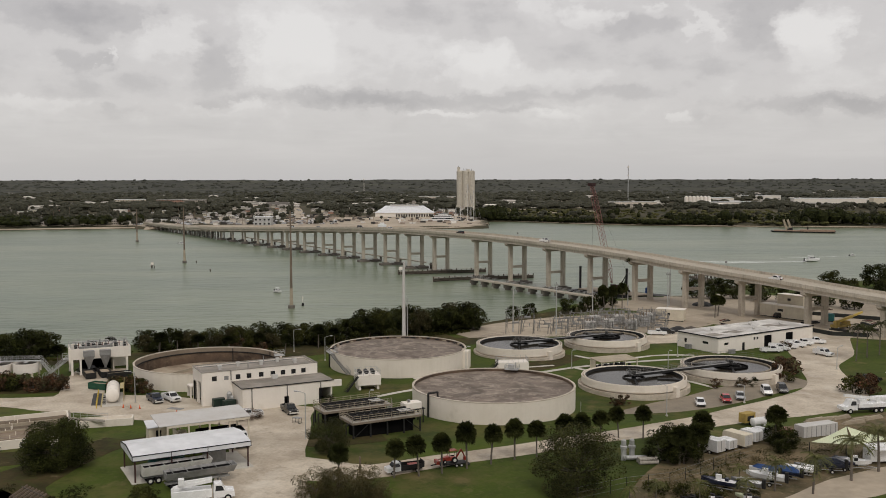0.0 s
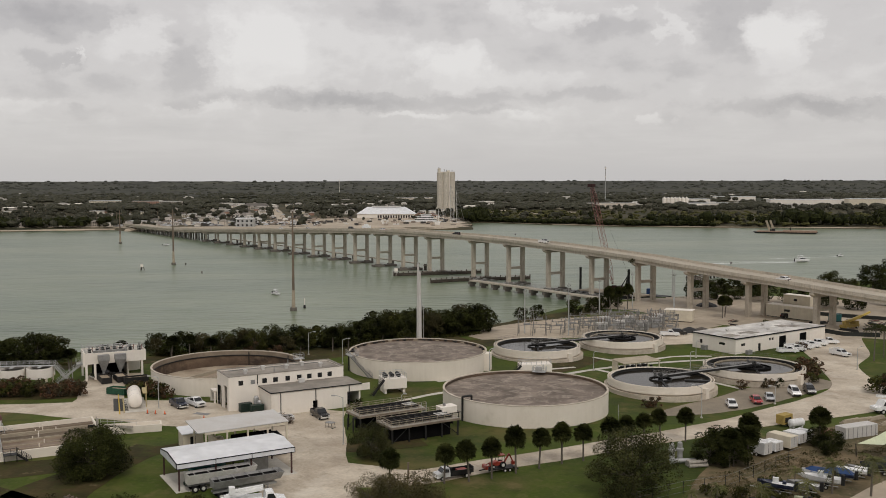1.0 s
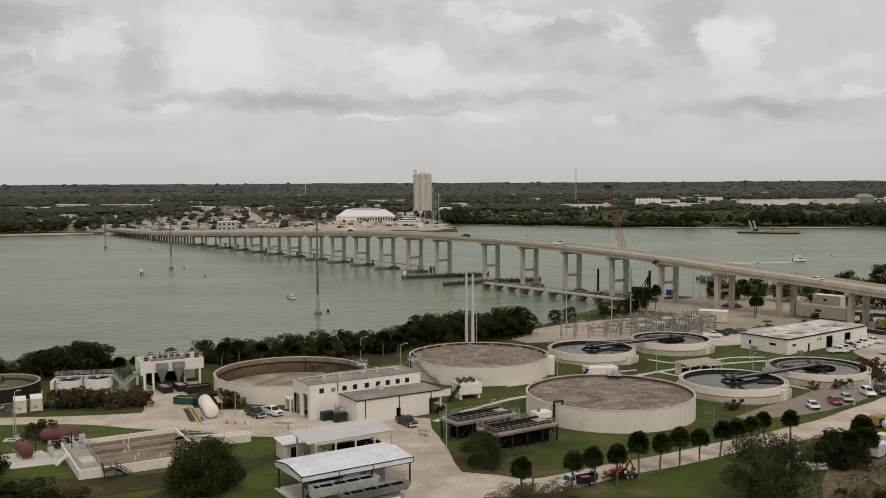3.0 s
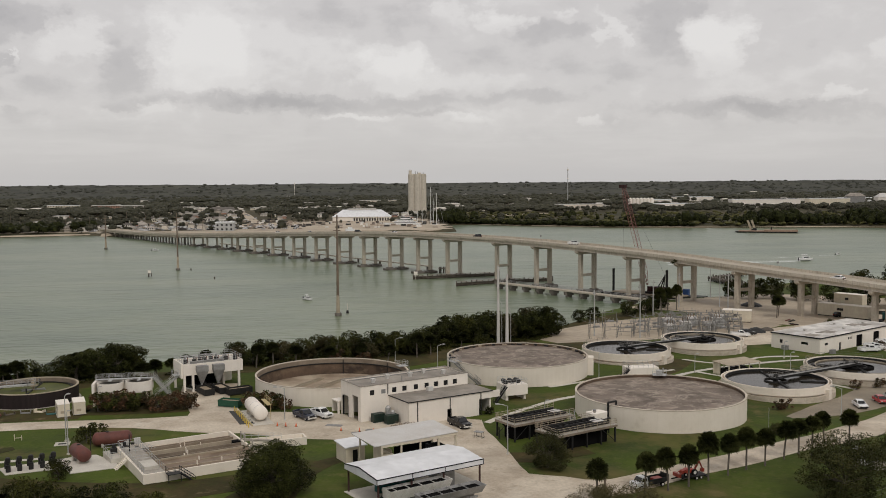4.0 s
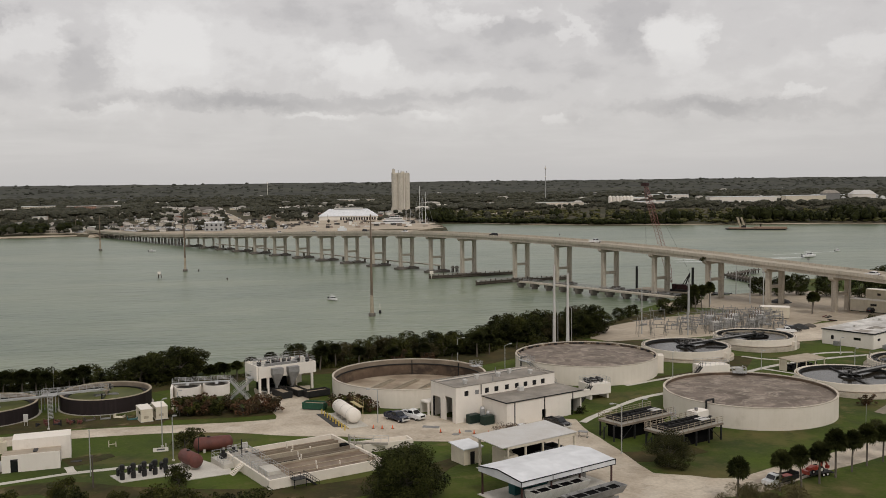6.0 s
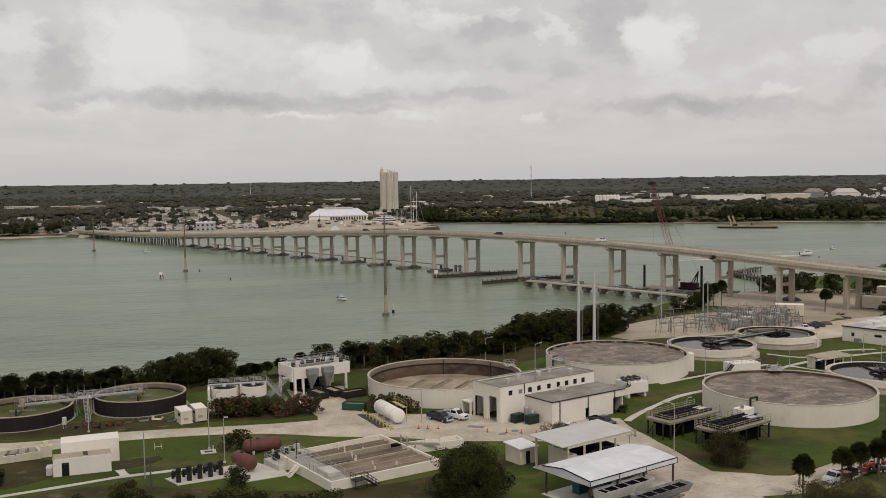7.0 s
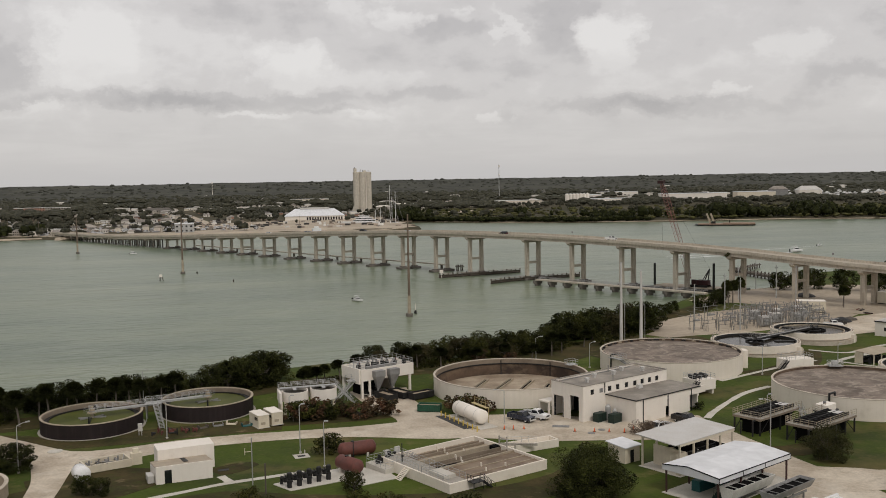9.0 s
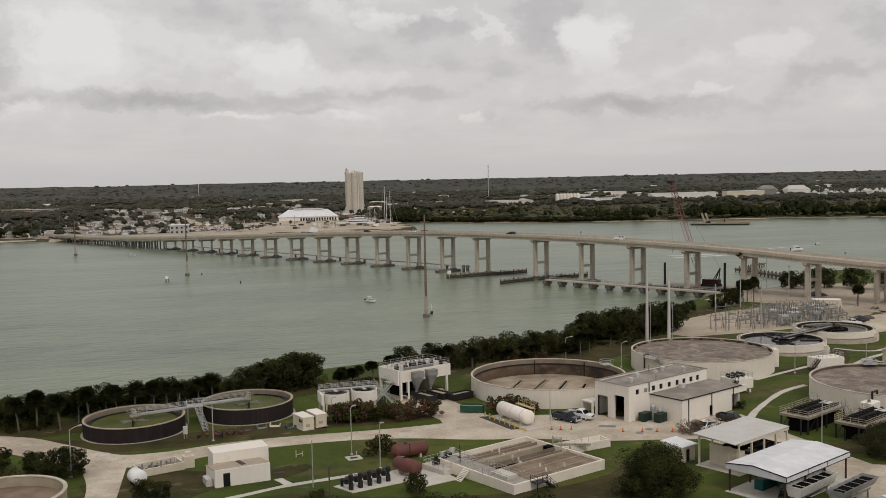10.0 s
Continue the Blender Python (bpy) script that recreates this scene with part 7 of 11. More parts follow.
def tree_pattern(name, seed, h, spread, leaf, mat, label, category="tree", trunk=True, low=0.3, clumps=20, per=90, bark=BARK):
    rng = random.Random(seed)
    t = thing(name, Matrix.Identity(4), label, category)
    tips = []
    g = Geo()
    if trunk:
        g.rod((0, 0, -0.4), (0.05, 0, h * 0.35), h * 0.035, h * 0.024, 8)
    for k in range(clumps):
        a, u = rng.uniform(0, math.tau), rng.random()
        z = h * (low + (0.93 - low) * (k + 0.5) / clumps)
        q = (z / h - low) / (0.95 - low)
        r = spread * (0.35 + 0.65 * math.sin(math.pi * min(1, 0.22 + 0.72 * q))) * math.sqrt(0.15 + 0.85 * u)
        s = spread * rng.uniform(0.26, 0.42)
        tips.append((r * math.cos(a), r * math.sin(a), z, s, s * 0.72))
        if trunk and k % 2 == 0:
            b = Vector((0.05, 0, h * rng.uniform(0.2, 0.36)))
            m = b.lerp(Vector(tips[-1][:3]), 0.55) + Vector((0, 0, 0.3))
            g.rod(b, m, h * 0.016, h * 0.011, 5).rod(m, tips[-1][:3], h * 0.011, h * 0.004, 5)
    if trunk:
        part("trunk", g, bark, t)
    part("crown", leaf_mesh("crown", mat, tips, leaf, per, seed), mat, t)
    return t


def fan_palm_pattern(seed, h, r, label, mat=LEAF_PALM, lean=0.0, fronds=130):
    """A cabbage palm: ringed trunk and a round head of fan leaves."""
    rng = random.Random(seed)
    t = thing("cabbage_palm", Matrix.Identity(4), label, "palm tree")
    top = Vector((lean, 0, h - r * 0.95))
    g = Geo()
    for k in range(5):
        a, b = Vector((lean * (k / 5) ** 2, 0, -0.3 + (top.z + 0.3) * k / 5)), Vector((lean * ((k + 1) / 5) ** 2, 0, -0.3 + (top.z + 0.3) * (k + 1) / 5))
        g.rod(a, b, 0.17 - 0.005 * k, 0.155 - 0.005 * k, 8)
    part("trunk", g, TRUNK, t)
    g = Geo()
    for k in range(fronds):
        a = k * 2.399 + rng.uniform(-0.3, 0.3)
        el = math.asin(max(-0.7, min(1, 1 - 1.58 * (k + 0.5) / fronds))) + rng.uniform(-0.15, 0.15)
        d = Vector((math.cos(a) * math.cos(el), math.sin(a) * math.cos(el), math.sin(el)))
        s = d.cross(Vector((0, 0, 1))).normalized()
        s = (s + s.cross(d) * rng.uniform(-0.7, 0.7)).normalized()
        ln = r * rng.uniform(0.84, 1.04)
        hub = top + d * ln * 0.55
        g.bar(top, hub, 0.04)
        fw = ln * 0.5
        for j in range(7):
            q = radians(-75 + 25 * j)
            dirv = d * math.cos(q) + s * math.sin(q)
            wv = (s * math.cos(q) - d * math.sin(q)) * fw * 0.13
            mid = hub + dirv * fw * 0.55
            end = hub + dirv * fw - Vector((0, 0, fw * 0.2))
            k0 = len(g.v)
            g.v += [tuple(hub), tuple(mid - wv), tuple(end), tuple(mid + wv)]
            g.f.append((k0, k0 + 1, k0 + 2, k0 + 3))
    part("crown", g, mat, t)
    return t


def feather_palm_pattern(seed, h, r, label, mat=LEAF_PALMY, fronds=20):
    """A coconut-like palm with long arching feather leaves."""
    rng = random.Random(seed)
    t = thing("feather_palm", Matrix.Identity(4), label, "palm tree")
    top = Vector((0.3, 0, h - r * 0.45))
    part("trunk", Geo().rod((0, 0, -0.3), (0.1, 0, top.z * 0.5), 0.2, 0.16, 8).rod((0.1, 0, top.z * 0.5), top, 0.16, 0.13, 8), TRUNK, t)
    g = Geo()
    for k in range(fronds):
        a = k * 2.399 + rng.uniform(-0.2, 0.2)
        el = radians(rng.uniform(-12, 68))
        d = Vector((math.cos(a), math.sin(a), 0))
        s = Vector((-math.sin(a), math.cos(a), 0))
        pts = []
        for j in range(7):
            u = j / 6
            pts.append(top + d * (r * u * math.cos(el * (1 - 0.4 * u))) + Vector((0, 0, r * (math.sin(el) * u - 0.75 * u * u))))
        for j in range(6):
            g.bar(pts[j], pts[j + 1], 0.05)
            for sd_ in (-1, 1):
                for q in (0.1, 0.55):
                    p = pts[j].lerp(pts[j + 1], q)
                    ax_ = (pts[j + 1] - pts[j]).normalized()
                    ln = r * 0.24 * (1 - 0.5 * (j / 6)) * (0.6 + 0.4 * min(1, j))
                    e = p + s * sd_ * ln + ax_ * ln * 0.5 - Vector((0, 0, ln * 0.45))
                    k0 = len(g.v)
                    g.v += [tuple(p), tuple(p + ax_ * 0.16), tuple(e)]
                    g.f.append((k0, k0 + 1, k0 + 2))
    part("crown", g, mat, t)
    return t


def plant(pattern, x, y, turn, size=1.0, label="", group="", dz=0.0, tall=1.0):
    o = copy_thing(pattern, pose(x, y, terrain(x, y) + dz, 0, 0, turn))
    o.matrix_basis = pose(x, y, terrain(x, y) + dz, 0, 0, turn) @ Matrix.Diagonal((size, size, size * tall, 1))
    return tagged(o, label, "", group)


rng = random.Random(11)
SABAL = [fan_palm_pattern(3 + k, 6.0, 1.78, "cabbage palm with a round dark green head", lean=0.25 * k) for k in range(3)]
SHORE_SABAL = [fan_palm_pattern(13 + k, 6.0, 1.7, "cabbage palm with a round dark head", LEAF_BLACK, 0.3 * k) for k in range(3)]
# the row along the entrance road
ROW = [(-15.2, 125.2, 6.7), (-7.0, 128.6, 6.3), (-3.2, 129.2, 6.6), (0.4, 130.4, 6.6), (4.4, 132.6, 7.7), (8.4, 134.6, 6.8), (12.4, 136.8, 6.8), (16.2, 138.2, 6.7), (20.8, 141.0, 6.3), (24.6, 143.4, 6.0), (28.2, 145.6, 6.2), (32.0, 148.6, 6.2), (36.3, 148.0, 6.4)]
for k, (x, y, h) in enumerate(ROW):
    plant(SABAL[k % 3], x, y, rng.uniform(0, 360), 0.92 + 0.1 * rng.random(), "cabbage palm lining the entrance road", "entrance road palms", tall=h / 6.0 / 0.96)
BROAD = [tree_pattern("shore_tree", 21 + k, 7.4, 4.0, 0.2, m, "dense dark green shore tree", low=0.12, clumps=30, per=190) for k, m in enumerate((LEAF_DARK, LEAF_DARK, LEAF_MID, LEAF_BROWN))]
# the belt of trees between the plant and the lagoon
BELT = [(-178, 203), (-160, 208), (-143, 214), (-124, 219.5), (-109, 226), (-100, 229), (-80, 234.5), (-62, 240), (-50, 239), (-38, 243), (-24, 254), (-12, 259), (2, 264.5), (10, 270)]
for k in range(92):
    u = (k + rng.random() * 0.6) / 92 * (len(BELT) - 1.001)
    i = int(u)
    x = BELT[i][0] + (BELT[i + 1][0] - BELT[i][0]) * (u - i)
    y = BELT[i][1] + (BELT[i + 1][1] - BELT[i][1]) * (u - i) + rng.uniform(-3.0, 5.5)
    if -105.44 < x < -84:
        continue
    big_ = 1.02 if -122 < x < -104 else 1.1 if x > -30 else 0.78
    plant(BROAD[rng.choice((0, 0, 1, 1, 2, 2, 3))], x, y, rng.uniform(0, 360), big_ * rng.uniform(0.75, 1.05), "dense dark green shore tree beside the lagoon", "shore trees", tall=rng.uniform(0.85, 1.05))
for x, y, h in ((-175, 201, 7.4), (-163, 203, 7.8), (-155.5, 205, 8.2), (-150.5, 207, 8.0), (-145, 209, 8.2), (-138.5, 211, 7.8), (-132, 213, 7.6), (-172, 198, 7), (-166, 201, 8.2), (-158, 200, 7.6), (-153, 203, 8.6), (-148, 206, 7.8), (-141, 209.5, 7.0), (-136, 210, 7.6), (-129, 214, 7.2), (-101, 214, 6.4), (-97.5, 215, 6.6), (-118, 221, 7.2), (-76, 230, 6.6), (-72, 233, 7.4), (-66, 232, 5.6), (-57, 230, 5.8), (-49, 232, 6.8), (-42, 231, 6.4), (-34, 238, 7.6), (-30, 241, 6.8), (-21, 247, 6.0), (-88, 226, 7.0), (-92, 224, 6.2)):
    plant(SHORE_SABAL[rng.randrange(3)], x, y - 0.5, rng.uniform(0, 360), rng.uniform(1.02, 1.3), "cabbage palm standing among the shore trees", "shore palms", tall=h / 7.6)
for x, y, h in ((-99.6, 220.7, 6.0), (-95.7, 221.4, 6.0)):
    plant(SABAL[rng.randrange(3)], x, y, rng.uniform(0, 360), 0.95, "cabbage palm alone at the lagoon's edge", "shore palms", tall=h / 7.2)
# the reddish belt shrubs
RED = [tree_pattern("croton_bush", 41 + k, 2.7, 1.9, 0.16, m, "reddish brown leafy bush", "bush", low=0.15, clumps=14, per=70) for k, m in enumerate((LEAF_RED, LEAF_RED, LEAF_MID))]
for k in range(2, 15):
    x = -107 + k * 1.6
    plant(RED[rng.choice((0, 1, 2))], x, 190.6 + 0.9 * math.sin(k * 1.7) + rng.uniform(-0.8, 0.8) - 0.02 * k, rng.uniform(0, 360), rng.uniform(1.1, 1.55), "reddish clipped bush of the hedge by the west road", "west road hedge")
for x, y, s in ((-72, 189.5, 1.2), (-70.2, 189.0, 1.25), (-68.4, 188.4, 1.25), (-66.6, 187.9, 1.1), (-65.2, 187.2, 0.9), (-99.0, 166.9, 1.25), (-97.2, 168.0, 1.15), (91.2, 184.5, 1.55), (93.6, 183.4, 1.65), (95.6, 186, 1.45), (82, 199.5, 1.4), (84.5, 203, 1.5), (83.5, 207, 1.3), (38.7, 174.8, 0.8), (36.4, 174.4, 0.65), (62.5, 189.5, 0.75), (68.5, 190.0, 0.8), (71, 191.2, 0.8), (78, 194.2, 0.85), (81, 195.0, 0.85), (95, 232, 0.9), (-22.5, 178.5, 0.6), (-55, 232, 1.3), (-48, 229, 1.2), (-14, 248, 1.4), (-160, 170, 0.8)):
    plant(RED[rng.choice((0, 1, 2))], x, y, rng.uniform(0, 360), s, "reddish leafy bush by the lawn", "lawn bushes")
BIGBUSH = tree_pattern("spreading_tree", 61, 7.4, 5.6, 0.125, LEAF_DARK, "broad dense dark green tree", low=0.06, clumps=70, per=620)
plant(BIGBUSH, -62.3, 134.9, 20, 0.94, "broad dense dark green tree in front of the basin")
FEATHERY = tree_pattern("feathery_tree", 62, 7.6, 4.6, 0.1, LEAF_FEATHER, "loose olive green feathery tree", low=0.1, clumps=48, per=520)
plant(FEATHERY, 20.5, 122.5, 40, 1.24, "loose olive green feathery tree beside the palms")
plant(FEATHERY, -18.8, 141.4, 130, 0.72, "loose olive green bush before the filter decks")
OLIVE = tree_pattern("olive_bush", 63, 4.6, 3.4, 0.085, LEAF_OLIVE, "loose pale olive scrub bush", "bush", low=0.08, clumps=34, per=330)
for x, y, s_ in ((-17.8, 119.7, 0.9), (-14.8, 121.0, 0.85), (-11.2, 119.6, 1.0), (-8.8, 118.7, 0.6)):
    plant(OLIVE, x, y, rng.uniform(0, 360), s_, "loose pale olive scrub at the lawn's edge", "lawn edge scrub")
plant(FEATHERY, 26.8, 155.5, 10, 0.28, "pale olive bush beside the largest tank")
for x, y, s, k in ((36.5, 136.0, 0.72, 0), (39.0, 137.4, 0.8, 1), (41.6, 138.6, 0.74, 0), (39.8, 134.2, 0.7, 1), (58.6, 144.6, 0.5, 1), (59.6, 141.6, 0.52, 0), (57.8, 139.4, 0.36, 1)):
    plant(BROAD[k], x, y, rng.uniform(0, 360), s * 0.92, "dense dark green tree beside the trailers", "storage lot trees")
for x, y, h in ((42.2, 134.2, 6.4), (44.4, 139.4, 6.8), (39.0, 134.0, 6.0), (58.5, 144, 6.4)):
    plant(SABAL[rng.randrange(3)], x, y, rng.uniform(0, 360), 1.15, "cabbage palm beside the trailers", "storage lot palms", tall=h / 6.3)
COCO = [feather_palm_pattern(71 + k, 7.0, 3.0, "slender palm with arching yellowish fronds") for k in range(2)]
for x, y, s in ((63.3, 126.0, 1.1), (55.1, 120.6, 0.95), (49.9, 121.8, 0.8), (69.6, 130, 1.15), (44, 117, 0.6), (37, 116, 0.6), (69, 119, 0.8), (31, 117, 0.55), (27, 115.5, 0.5), (45.5, 124.5, 0.5)):
    plant(COCO[rng.randrange(2)], x, y, rng.uniform(0, 360), s, "slender palm with arching yellowish fronds", "storage lot feather palms")
ROYAL = feather_palm_pattern(75, 10.5, 3.4, "tall palm with arching dark fronds", LEAF_PALM)
for x, y, s in ((108.3, 218.2, 1.0), (118, 225.3, 0.95), (113, 222, 0.9), (127, 231, 1.0)):
    plant(ROYAL, x, y, rng.uniform(0, 360), s, "tall palm with arching dark fronds by the gate", "gate palms")
# scrub along the near edges of the place
for k in range(9):
    x = rng.uniform(24, 46)
    y = 108 + (x - 24) * 0.42 + rng.uniform(-5, 12)
    plant(RED[2], x, y, rng.uniform(0, 360), rng.uniform(0.35, 0.8), "low olive weeds on the storage lot", "storage lot weeds")
for x, y, s, k in ((-150, 170, 0.62, 0), (-152.5, 172.5, 0.6, 1), (-155.5, 170.5, 0.55, 0), (-157, 174, 0.5, 1), (-163, 177, 0.5, 0), (-136.8, 154.0, 0.42, 1), (-134.2, 153.0, 0.36, 0), (-96.2, 144.2, 0.45, 2), (-112, 140, 0.5, 2), (-103, 135, 0.42, 2), (-97, 130, 0.66, 2), (-93, 127, 0.74, 2), (-88, 126, 0.66, 0), (-83, 126, 0.7, 0), (-78, 127, 0.5, 2), (-109, 134, 0.55, 0), (-118, 133, 0.6, 2), (-125, 136, 0.45, 0), (-41, 115, 0.5, 2)):
    plant(BROAD[k], x, y, rng.uniform(0, 360), s, "dark green bush on the rough grass", "rough grass bushes")
def tufts(name, mat, label, n, spot, size, per, seed):
    """Grass and weeds too many to count, strewn where spot() says."""
    r_ = random.Random(seed)
    pts = []
    while len(pts) < n:
        x, y, k_ = spot(r_)
        if noise.noise((x * 0.09, y * 0.09, seed)) > -0.05:
            pts.append((x, y, ground_z(x, y) + 0.22 * k_, 0.7 * k_, 0.3 * k_))
    tagged(new(name, leaf_mesh(name, mat, pts, size, per, seed, flat=1.4)), label, "weeds", kind="stuff")


def lot_spot(r_):
    u = r_.random()
    return 20 + 62 * u, 108 + 36 * u + r_.uniform(-2, 13), r_.uniform(0.4, 1.5)


tufts("lot_weeds", LEAF_MID, "olive weeds and rank grass on the boat storage lot", 420, lot_spot, 0.06, 70, 7)
tufts("lot_dry_grass", LEAF_STRAW, "dry straw-coloured grass on the boat storage lot", 420, lot_spot, 0.05, 70, 8)
tufts("bank_scrub", LEAF_MID, "rank scrub along the plant's rough near edge", 420, lambda r_: (r_.uniform(-120, 30), r_.uniform(98, 112), r_.uniform(0.6, 1.8)), 0.18, 26, 9)
tufts("belt_undergrowth", LEAF_MID, "rank undergrowth at the foot of the shore trees", 800, lambda r_: (lambda x: (x, float(np.interp(x, [q[0] for q in BELT], [q[1] for q in BELT])) - r_.uniform(0, 6.5), r_.uniform(0.5, 1.7)))(r_.uniform(-176, 8)), 0.2, 26, 10)
tufts("corner_scrub", LEAF_BLACK, "dark rank scrub along the plant's near corner", 420, lambda r_: (r_.uniform(-96, -52), r_.uniform(108, 125), r_.uniform(0.5, 1.5)), 0.09, 50, 12)
DRYBUSH = tree_pattern("dry_bush", 81, 2.2, 2.2, 0.07, LEAF_DRY, "bare pinkish brown twiggy bush", "bush", low=0.1, clumps=22, per=260)
for x, y, s in ((-41.0, 164.6, 1.0), (-38.6, 164.4, 0.9), (-36.4, 164.8, 0.8)):
    plant(DRYBUSH, x, y, rng.uniform(0, 360), s, "bare pinkish brown twiggy bush before the workshop", "workshop dry bushes")
# trees by the bridge and on the eastern shore
def bridge_tree(x, y, s, k, label):
    if not -7 < (x - B0.x) * BN.x + (y - B0.y) * BN.y < 16:
        plant(BROAD[k], x, y, rng.uniform(0, 360), s, label, "bridge side trees")


for tree in ((58, 312, 0.7, 0), (52, 304, 0.75, 1), (44, 300, 0.7, 0), (30, 294, 0.6, 1), (24, 290, 0.55, 0), (63, 318, 0.6, 1), (143, 316, 1.2, 1), (150, 306, 1.1, 0), (96.5, 291, 0.62, 1), (103, 288, 0.42, 2), (98, 262, 0.5, 2)):
    bridge_tree(*tree, "dark green tree near the bridge")
for tree in ((100, 338, 1.0, 0), (108, 336, 1.1, 1), (116, 338, 1.1, 0), (124, 330, 1.2, 1), (133, 322, 1.2, 0), (160, 350, 1.25, 2), (164, 340, 1.0, 2), (188, 366, 1.4, 0), (198, 360, 1.4, 1), (205, 350, 1.4, 0), (180, 330, 1.4, 1), (168, 318, 1.3, 0), (190, 310, 1.3, 1), (162, 296, 1.1, 0), (178, 286, 1.2, 1), (215, 330, 1.6, 0), (230, 345, 1.7, 1), (205, 380, 1.6, 0), (225, 385, 1.6, 1), (245, 370, 1.6, 2)):
    bridge_tree(*tree, "dark green tree on the shore beyond the bridge")
for x, y, h in ((58.5, 306, 9.5), (62, 309, 9.0), (66, 311, 9.8), (93.5, 289, 8.0), (95.5, 292, 7.5)):
    plant(SABAL[rng.randrange(3)], x, y, rng.uniform(0, 360), 1.2, "cabbage palm near the bridge", "bridge side palms", tall=h / 7.2)
for p in SABAL + SHORE_SABAL + BROAD + RED + COCO + [BIGBUSH, FEATHERY, OLIVE, ROYAL, DRYBUSH]:
    rootless(p)

# ---- vehicles ----
def side(prof, w, w_top=None, z_top=None):
    """A body drawn as a side profile (x, z) and pushed out to both sides; narrower above z_top."""
    g = Geo()
    n = len(prof)
    wid = lambda z: w if z_top is None or z < z_top else w_top
    g.add([(x, -wid(z) / 2, z) for x, z in prof] + [(x, wid(z) / 2, z) for x, z in prof], [tuple(range(n)), tuple(range(n, 2 * n))[::-1]] + [(i, n + i, n + (i + 1) % n, (i + 1) % n) for i in range(n)])
    return g


def wheels(parent, xs, track, r, wide=0.24):
    for x in xs:
        for s_ in (-1, 1):
            w_ = part("wheel", Geo().rod((x, s_ * track / 2 - wide / 2, r), (x, s_ * track / 2 + wide / 2, r), r, n=14), TYRE, parent)
            part("rim", Geo().rod((x, s_ * (track / 2 + wide / 2), r), (x, s_ * (track / 2 + wide / 2 + 0.02), r), r * 0.55, n=10), ALU, w_)


def pickup_pattern(paint, label, cab=True, box=False):
    t = thing("pickup_truck", Matrix.Identity(4), label, "pickup truck")
    part("body", side([(-2.8, 0.45), (-2.8, 1.0), (-0.55, 1.0), (-0.55, 1.15), (1.35, 1.15), (2.75, 1.02), (2.82, 0.75), (2.8, 0.42)], 1.95), paint, t)
    part("bed_wall", Geo().box(-2.8, -0.97, 1.0, -0.55, -0.87, 1.3).box(-2.8, 0.87, 1.0, -0.55, 0.97, 1.3).box(-2.82, -0.87, 1.0, -2.72, 0.87, 1.3), paint, t)
    part("bed_floor", Geo().box(-2.72, -0.87, 1.0, -0.56, 0.87, 1.03), DARK, t)
    part("cabin", side([(-0.55, 1.15), (-0.45, 1.85), (0.75, 1.88), (1.45, 1.15)], 1.85, 1.55, 1.5), paint, t)
    part("windscreen", side([(0.86, 1.79), (0.92, 1.8), (1.47, 1.2), (1.36, 1.2)], 1.55, 1.4, 1.5), GLASS, t)
    part("side_window_band", side([(-0.4, 1.28), (-0.33, 1.76), (0.66, 1.78), (1.12, 1.28)], 1.88, 1.64, 1.5), GLASS, t)
    part("rear_window", side([(-0.53, 1.3), (-0.47, 1.78), (-0.45, 1.78), (-0.5, 1.3)], 1.5, 1.3, 1.5), GLASS, t)
    part("bumper", Geo().box(2.78, -0.95, 0.42, 2.92, 0.95, 0.68), ALU, t)
    part("bumper", Geo().box(-2.95, -0.95, 0.45, -2.8, 0.95, 0.65), ALU, t)
    part("grille", Geo().box(2.80, -0.55, 0.7, 2.84, 0.55, 0.98), DARK, t)
    for s_ in (-0.78, 0.78):
        part("headlight", Geo().box(2.78, s_ - 0.16, 0.78, 2.83, s_ + 0.16, 0.98), ALU, t)
    wheels(t, (-1.75, 1.75), 1.66, 0.39)
    if box:
        for y_ in (-1.0, 0.6):
            part("utility_box", Geo().box(-2.75, y_, 1.0, -0.6, y_ + 0.4, 1.65), paint, t)
        for y_ in (-0.6, 0.5):
            part("ladder_rack_bar", Geo().box(-2.7, y_, 1.9, 0.4, y_ + 0.1, 2.0), paint, t)
    return t


